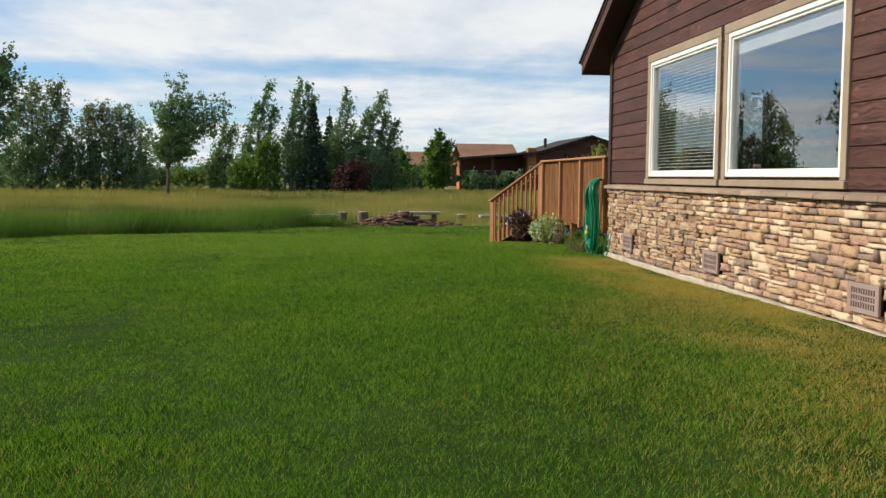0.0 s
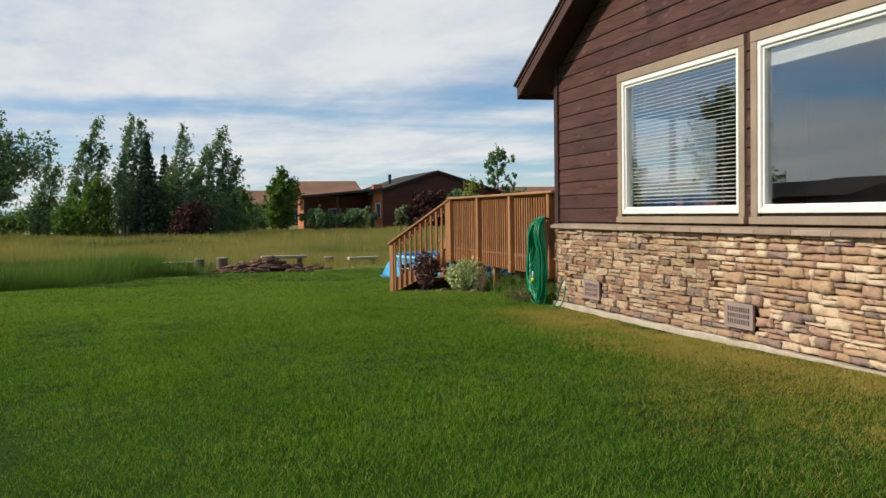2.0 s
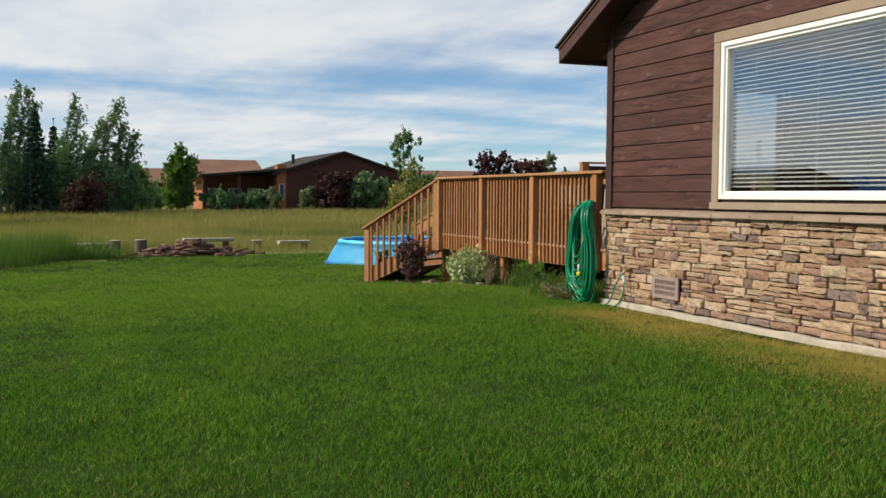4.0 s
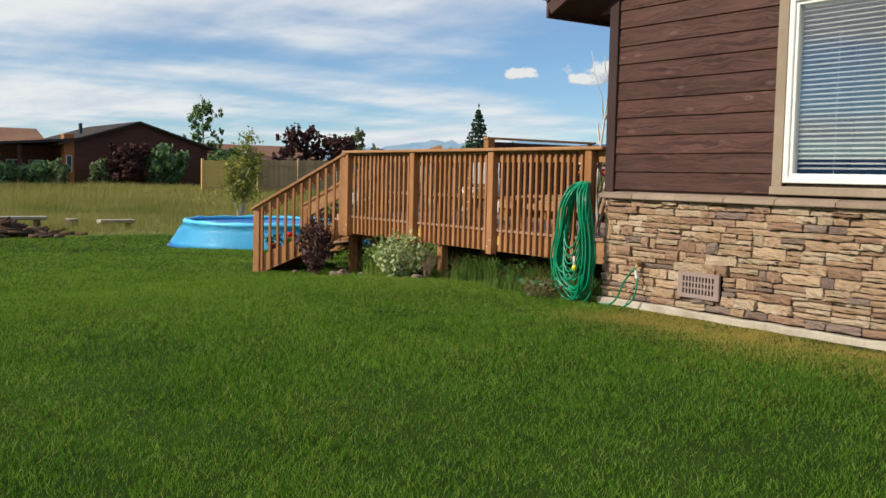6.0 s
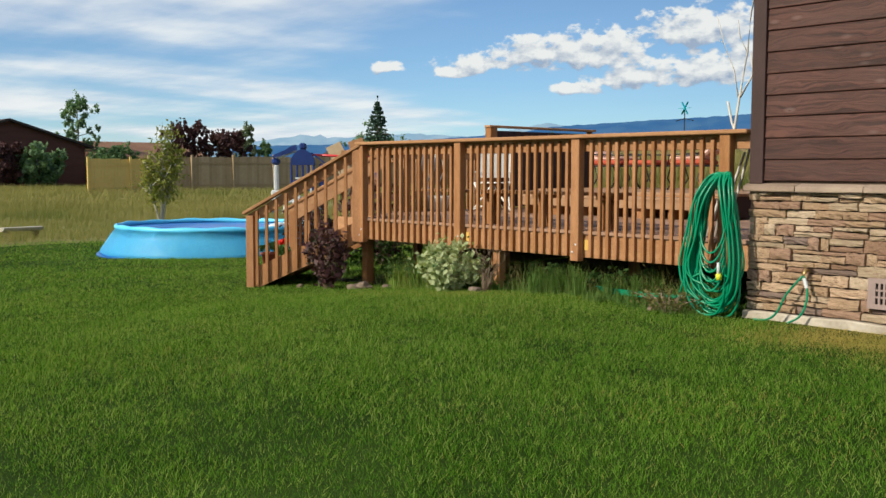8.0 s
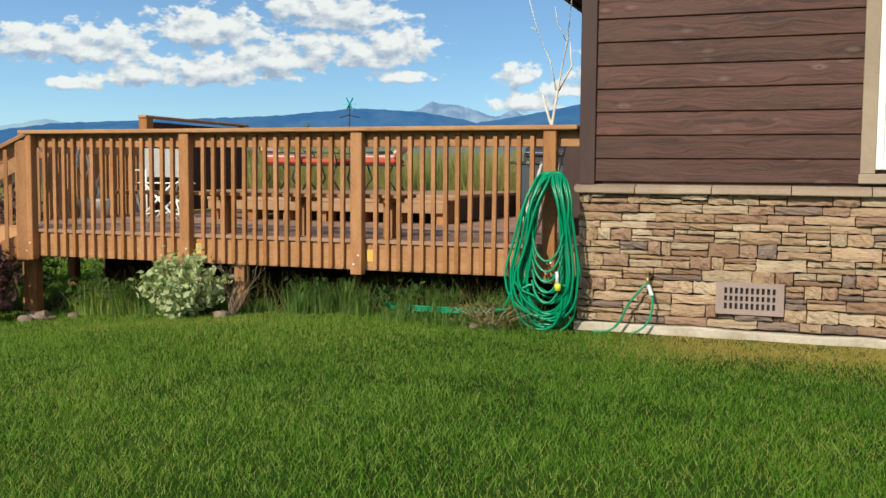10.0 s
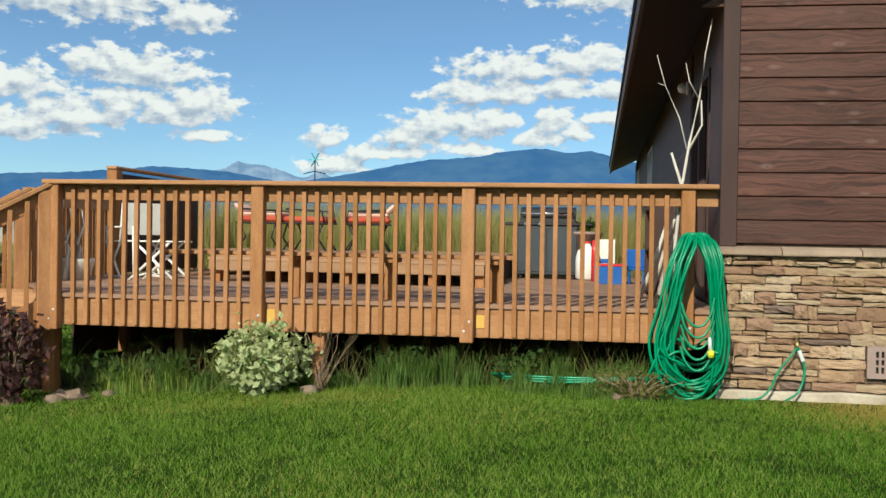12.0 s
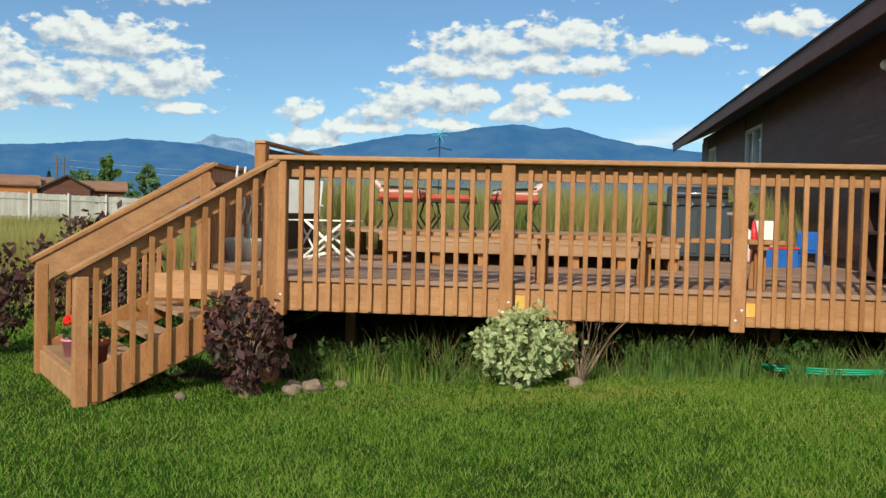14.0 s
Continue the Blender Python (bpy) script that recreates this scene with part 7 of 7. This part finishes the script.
for a, b in zip(cv, cv[1:]):
    for k in range(48):
        bm.faces.new((a[k], a[(k + 1) % 48], b[(k + 1) % 48], b[k]))
part("cover", bm, M["pooldark"], pool, "sagging dark blue cover sheet", True)
part("ground_sheet", lathe(bmesh.new(), [(PR + 0.10, -0.03), (PR + 0.10, 0.012)], sides=48), M["pooldark"], pool)
bm = bmesh.new()
for k in range(5):
    v = Vector((0.7 + 0.14 * k, -1.3 + 0.05 * k, PH - 0.10))
    bmesh.ops.create_icosphere(bm, subdivisions=2, radius=0.13, matrix=Matrix.Translation(v) @ Matrix.Diagonal((1.3, 0.9, 0.6 + .15 * (k % 2), 1)))
part("crumpled_sheet", bm, M["white"], pool, "crumpled white plastic on the cover", True)

# ---------- fire pit and seats at the lawn's edge ----------
pile = empty("firewood_pile", "low heap of split firewood and branches at the lawn's edge", "firewood", at=(1.75, 36.1, gz(1.75, 36.1)))
rnd = random.Random(77)
for k in range(150):
    x, y = rnd.gauss(0, 0.72), rnd.gauss(0, 0.35)
    z = max(0.05, 0.52 - 0.28 * abs(x) - 0.4 * abs(y)) * rnd.uniform(.3, 1)
    a, ln, r_ = rnd.uniform(-0.7, 0.7), rnd.uniform(0.2, 0.75), rnd.uniform(0.03, 0.07)
    stick([(x - ln / 2 * math.cos(a), y - ln / 2 * math.sin(a), z), (x, y, z + rnd.uniform(-.03, .03)), (x + ln / 2 * math.cos(a), y + ln / 2 * math.sin(a), z + rnd.uniform(-.1, .1))], r_, r_ * .85, pile, "log", "firewood", 6)


def slab_bench(x, y, ln, rz, h=0.28):
    z = gz(x, y)
    b = empty("log_bench", "bleached half-log bench resting on two blocks", "bench", at=(x, y, z), rz=rz)
    bm = bmesh.new()
    prof = [(-0.17, h + 0.05), (-0.12, h - 0.03), (0.0, h - 0.06), (0.12, h - 0.03), (0.17, h + 0.05), (0, h + 0.062)]
    va, vb = [bm.verts.new((-ln / 2, p, q_)) for p, q_ in prof], [bm.verts.new((ln / 2, p * .9, q_)) for p, q_ in prof]
    bm.faces.new(va), bm.faces.new(vb[::-1])
    for j in range(6):
        bm.faces.new((va[j], vb[j], vb[(j + 1) % 6], va[(j + 1) % 6]))
    part("seat", bm, M["slab"], b)
    for s in (-1, 1):
        bm = bmesh.new()
        lathe(bm, [(0.11, -0.05), (0.10, h - 0.06)], (s * ln * .35, 0, 0), 12)
        part("block", bm, M["firewood"], b)


def stump(x, y, r_, h):
    s = empty("tree_stump", "upright sawn log stump used as a seat", "stump", "sawn log stumps", at=(x, y, gz(x, y)))
    bm = bmesh.new()
    lathe(bm, [(r_ * 1.05, -0.06), (r_, 0.1), (r_ * .97, h - .01)], sides=18)
    for v in bm.verts:
        v.co.x *= 1 + 0.06 * math.sin(math.atan2(v.co.y, v.co.x) * 5)
    part("bark", bm, M["bark"], s)
    part("cut_face", lathe(bmesh.new(), [(r_ * .9, h - .009), (r_ * .88, h + .004)], sides=18), M["slab"], s)


slab_bench(-1.25, 37.4, 1.5, 12), slab_bench(2.6, 38.0, 1.6, 2, 0.38), slab_bench(5.55, 38.6, 1.1, 8, 0.24)
stump(-0.35, 37.0, 0.17, 0.42), stump(0.42, 37.2, 0.19, 0.42), stump(4.35, 39.0, 0.20, 0.30), stump(-2.3, 37.2, 0.2, 0.28)

# ---------- play set ----------
play = empty("play_tower", "dark blue and grey plastic play tower with a slide deck", "playset", at=(17.3, 43.0, gz(17.3, 43)), rz=-36)
part("base_panel", B(-0.30, 1.0, -0.50, 0.55, 0.0, 0.56, 0.05), M["bluefabric"], play)
part("foot", B(-1.05, -0.62, -0.45, 0.45, -0.02, 0.30, 0.08), M["bluefabric"], play)
part("platform", B(-1.0, 1.02, -0.62, 0.62, 0.57, 0.78, 0.04), M["greyplastic"], play)
for x0, x1, z1 in ((-1.0, -0.66, 1.05), (-0.34, 0.02, 1.02), (0.72, 1.04, 1.00)):
    part("corner_block", B(x0, x1, -0.60, -0.24, 0.785, z1, 0.05), M["greyplastic"], play)
for y in (-0.42, 0.42):
    part("post", B(-0.90, -0.76, y - .08, y + .08, 1.06, 1.98, 0.03), M["greyplastic"], play)
    part("post", B(0.78, 0.96, y - .08, y + .08, 1.01, 2.05, 0.05), M["bluefabric"], play)
    part("post_cap", B(-0.98, -0.70, y - .12, y + .12, 1.985, 2.26, 0.09), M["bluefabric"], play)
part("front_panel", B(-0.28, 0.62, -0.60, -0.50, 1.03, 1.42, 0.03), M["bluefabric"], play)
for k in range(5):
    part("panel_stile", B(-0.28 + .205 * k, -0.20 + .205 * k, -0.60, -0.50, 1.425, 1.98, 0.02), M["bluefabric"], play)
for k in range(3):
    part("window_bar", B(0.0 + .22 * k, 0.07 + .22 * k, -0.625, -0.605, 0.80, 1.26, 0.008), M["greyplastic"], play)
for x0, x1 in ((-.10, .14), (.26, .52)):
    part("sill_strip", B(x0, x1, -0.625, -0.605, 1.46, 1.52, 0.008), M["greyplastic"], play)
for y in (-0.56, 0.56):
    for pts in ([(-0.28, 1.985), (-0.26, 2.2), (-0.12, 2.44), (0.08, 2.56), (0.26, 2.56), (0.46, 2.44), (0.60, 2.2), (0.62, 1.985)], [(-0.98, 2.262), (-0.84, 2.38), (-0.5, 2.52), (-0.2, 2.70), (-0.08, 2.74), (-0.06, 2.58), (-0.3, 2.42)]):
        bm = bmesh.new()
        va, vb = [bm.verts.new((p, y - .05, q_)) for p, q_ in pts], [bm.verts.new((p, y + .05, q_)) for p, q_ in pts]
        bm.faces.new(va), bm.faces.new(vb[::-1])
        for j in range(len(pts)):
            bm.faces.new((va[j], vb[j], vb[(j + 1) % len(pts)], va[(j + 1) % len(pts)]))
        part("roof_arch", bm, M["bluefabric"], play)
part("roof_knob", B(0.06, 0.30, -0.62, 0.62, 2.57, 2.80, 0.05), M["bluefabric"], play)
bm = bmesh.new()
beam(bm, (-0.82, 0, 2.22), (-0.06, 0, 2.52), 0.98, 0.04)
part("roof_sheet", bm, M["greyplastic"], play)
bm = bmesh.new()
beam(bm, (0.50, 0, 2.44), (0.98, 0, 2.06), 0.98, 0.05)
part("roof_sheet", bm, M["bluefabric"], play)
for x in (-0.52, -0.22):
    stick([(x + .06, -0.62, 0.62), (x, -0.80, 0.30), (x - .12, -1.0, 0.0)], 0.04, 0.04, play, "ladder_rail", "greyplastic")
for z in (0.18, 0.38):
    part("ladder_rung", B(-0.52, -0.24, -0.96 + z * .45, -0.91 + z * .45, z, z + .05, 0.01), M["greyplastic"], play)
swing = empty("swing_frame", "swing beam with hanging chains and a dark blue slide", "swing", at=(19.2, 42.6, gz(19.2, 42.6)), rz=-36)
stick([(-1.3, 0, 2.35), (1.2, 0, 2.25)], 0.05, 0.05, swing, "beam", "redplastic")
for x in (-0.6, -0.2, 0.5):
    stick([(x, 0, 2.3), (x, 0, 0.6)], 0.010, 0.010, swing, "chain", "black")
for y in (-0.7, 0.7):
    stick([(1.15, 0, 2.25), (1.35, y, 0.0)], 0.05, 0.05, swing, "leg", "bluefabric")
climb = empty("climbing_wall", "leaning wooden climbing boards with bolted blocks", "climbing wall", at=(20.3, 43.2, gz(20.3, 43.2)), rz=-36)
for k, (x0, lean_, top) in enumerate(((-0.35, 0.75, 2.75), (0.35, 0.55, 2.95))):
    bm = bmesh.new()
    beam(bm, (x0 - lean_ * .9, 0.15 + k * .08, top), (x0 + lean_ * .9, -0.5 + k * .08, 0.0), 0.06, 0.62, up=(1, 0, .2), bevel=0.01)
    part("climbing_board", bm, M["cedarlong" if k else "fence"], climb)
for j in range(6):
    f = 0.15 + 0.14 * j
    part("block", B(-0.9 + 1.3 * f, -0.42 + 1.3 * f, -0.55 - 0.5 * f + .45, -0.40 - 0.5 * f + .45, 2.75 - 2.6 * f, 2.92 - 2.6 * f, 0.01), M["cedarlong"], climb)

# ---------- pieces of walls and floors ----------
def stone_variants(n):
    out = []
    for k in range(n):
        rnd = random.Random(100 + k)
        bm = bmesh.new()
        # back to front: x from 0 (wall) to -1 (face); y and z from -0.5 to 0.5
        nx, nz = 5, 3
        grid = [[bm.verts.new((-1 + rnd.uniform(-0.16, 0.22) + (0.17 if i in (0, nx) or j in (0, nz) else 0), -0.5 + i / nx + (rnd.uniform(-.05, .05) if 0 < i < nx else rnd.uniform(-.015, .015)), -0.5 + j / nz + rnd.uniform(-.10, .10)))
                 for j in range(nz + 1)] for i in range(nx + 1)]
        for i in range(nx):
            for j in range(nz):
                a, b, c, d = grid[i][j], grid[i + 1][j], grid[i + 1][j + 1], grid[i][j + 1]
                bm.faces.new((a, d, c)), bm.faces.new((a, c, b))
        ring = [grid[i][0] for i in range(nx + 1)] + [grid[nx][j] for j in range(1, nz + 1)] + [grid[i][nz] for i in range(nx - 1, -1, -1)] + [grid[0][j] for j in range(nz - 1, 0, -1)]
        back = [bm.verts.new((0, v.co.y, v.co.z)) for v in ring]
        m = len(ring)
        for i in range(m):
            bm.faces.new((ring[i], ring[(i + 1) % m], back[(i + 1) % m], back[i]))
        out.append(bm)
    return out


rnd = random.Random(21)
stone_bms = stone_variants(22)
stone_meshes = [[None] * 4 for _ in stone_bms]
for a, bm in enumerate(stone_bms):
    for b in range(4):
        me = bpy.data.meshes.new("stone")
        bm.to_mesh(me)
        me.materials.append(STONES[b])
        stone_meshes[a][b] = me
cells = []
z = 0.275
while z < 1.325:
    band = min(rnd.choice((0.06, 0.072, 0.085, 0.10, 0.112)), 1.33 - z)
    if 1.33 - z - band < 0.05:
        band = 1.33 - z
    y = SOUTH_Y
    while y < NY + 0.02:
        ln = min(rnd.uniform(0.15, 0.40), NY + 0.03 - y)
        if NY + 0.03 - y - ln < 0.1:
            ln = NY + 0.03 - y
        p = rnd.random()
        if p < 0.34 or band < 0.078:
            cells.append((y, ln, z, band))
        elif p < 0.86:
            f = rnd.uniform(0.35, 0.65)
            g1 = rnd.uniform(0.3, 0.7)
            cells.append((y, ln, z, band * f))
            if ln > 0.3:
                cells.append((y, ln * g1, z + band * f, band * (1 - f))), cells.append((y + ln * g1, ln * (1 - g1), z + band * f, band * (1 - f)))
            else:
                cells.append((y, ln, z + band * f, band * (1 - f)))
        else:
            g1 = rnd.uniform(0.35, 0.65)
            cells.append((y, ln * g1, z, band)), cells.append((y + ln * g1, ln * (1 - g1), z, band))
        y += ln
    z += band
kept = []
for y, ln, z, h in cells:
    if any(y + ln > a + 0.012 and y < b - 0.012 and z + h > 0.41 and z < 0.63 for a, b in VENTS):
        for a, b in VENTS:      # trim the stone against the vent's edge
            if y + ln > a + 0.012 and y < b - 0.012:
                if a - y > 0.05:
                    kept.append((y, a - y, z, h))
                if y + ln - b > 0.05:
                    kept.append((b, y + ln - b, z, h))
                if z < 0.41 and 0.395 - z > 0.02:
                    kept.append((max(y, a), min(y + ln, b) - max(y, a), z, 0.395 - z))
                if z + h > 0.65:
                    kept.append((max(y, a), min(y + ln, b) - max(y, a), 0.65, z + h - 0.65))
    else:
        kept.append((y, ln, z, h))
kept.sort(key=lambda c: -c[0])
pick = [(0, 1, 2, 3)[min(3, int(rnd.choices((0, 1, 2, 3), (5, 4, 3, 2))[0]))] for _ in kept]
rest_v = [[] for _ in STONES]
for idx, (y, ln, z, h) in enumerate(kept):
    dep = rnd.uniform(0.032, 0.086)
    a, b = rnd.randrange(len(stone_bms)), pick[idx]
    m = Matrix.LocRotScale((WX, y + ln / 2, z + h / 2), None, (dep, ln - 0.009, h - 0.010))
    if idx < 300:
        o = part("stone", stone_meshes[a][b], None, wall_west)
        o.matrix_basis = m
    else:
        rest_v[b].append((a, m))
for b, items in enumerate(rest_v):
    vs, fs, off = [], [], 0
    for a, m in items:
        me = stone_meshes[a][b]
        co = np.array([m @ v.co for v in me.vertices])
        for f in me.polygons:
            p = list(f.vertices)
            for i in range(1, len(p) - 1):
                fs.append((p[0] + off, p[i] + off, p[i + 1] + off))
        vs.append(co)
        off += len(co)
    if vs:
        raw("stonework", np.concatenate(vs), np.array(fs), STONES[b], wall_west, kind="stuff")
for bm in stone_bms:
    bm.free()
for pg in deck_strips:
    cx_ = sum(p[0] for p in pg) / len(pg)
    bm = bmesh.new()
    slab(bm, [(x - cx_, y - 20) for x, y in pg], -0.038, 0.0)
    o = part("deck_board", bm, M["deckboard"], deck)
    o.location = (cx_, 20, DZ + random.uniform(-0.0015, 0.0015))
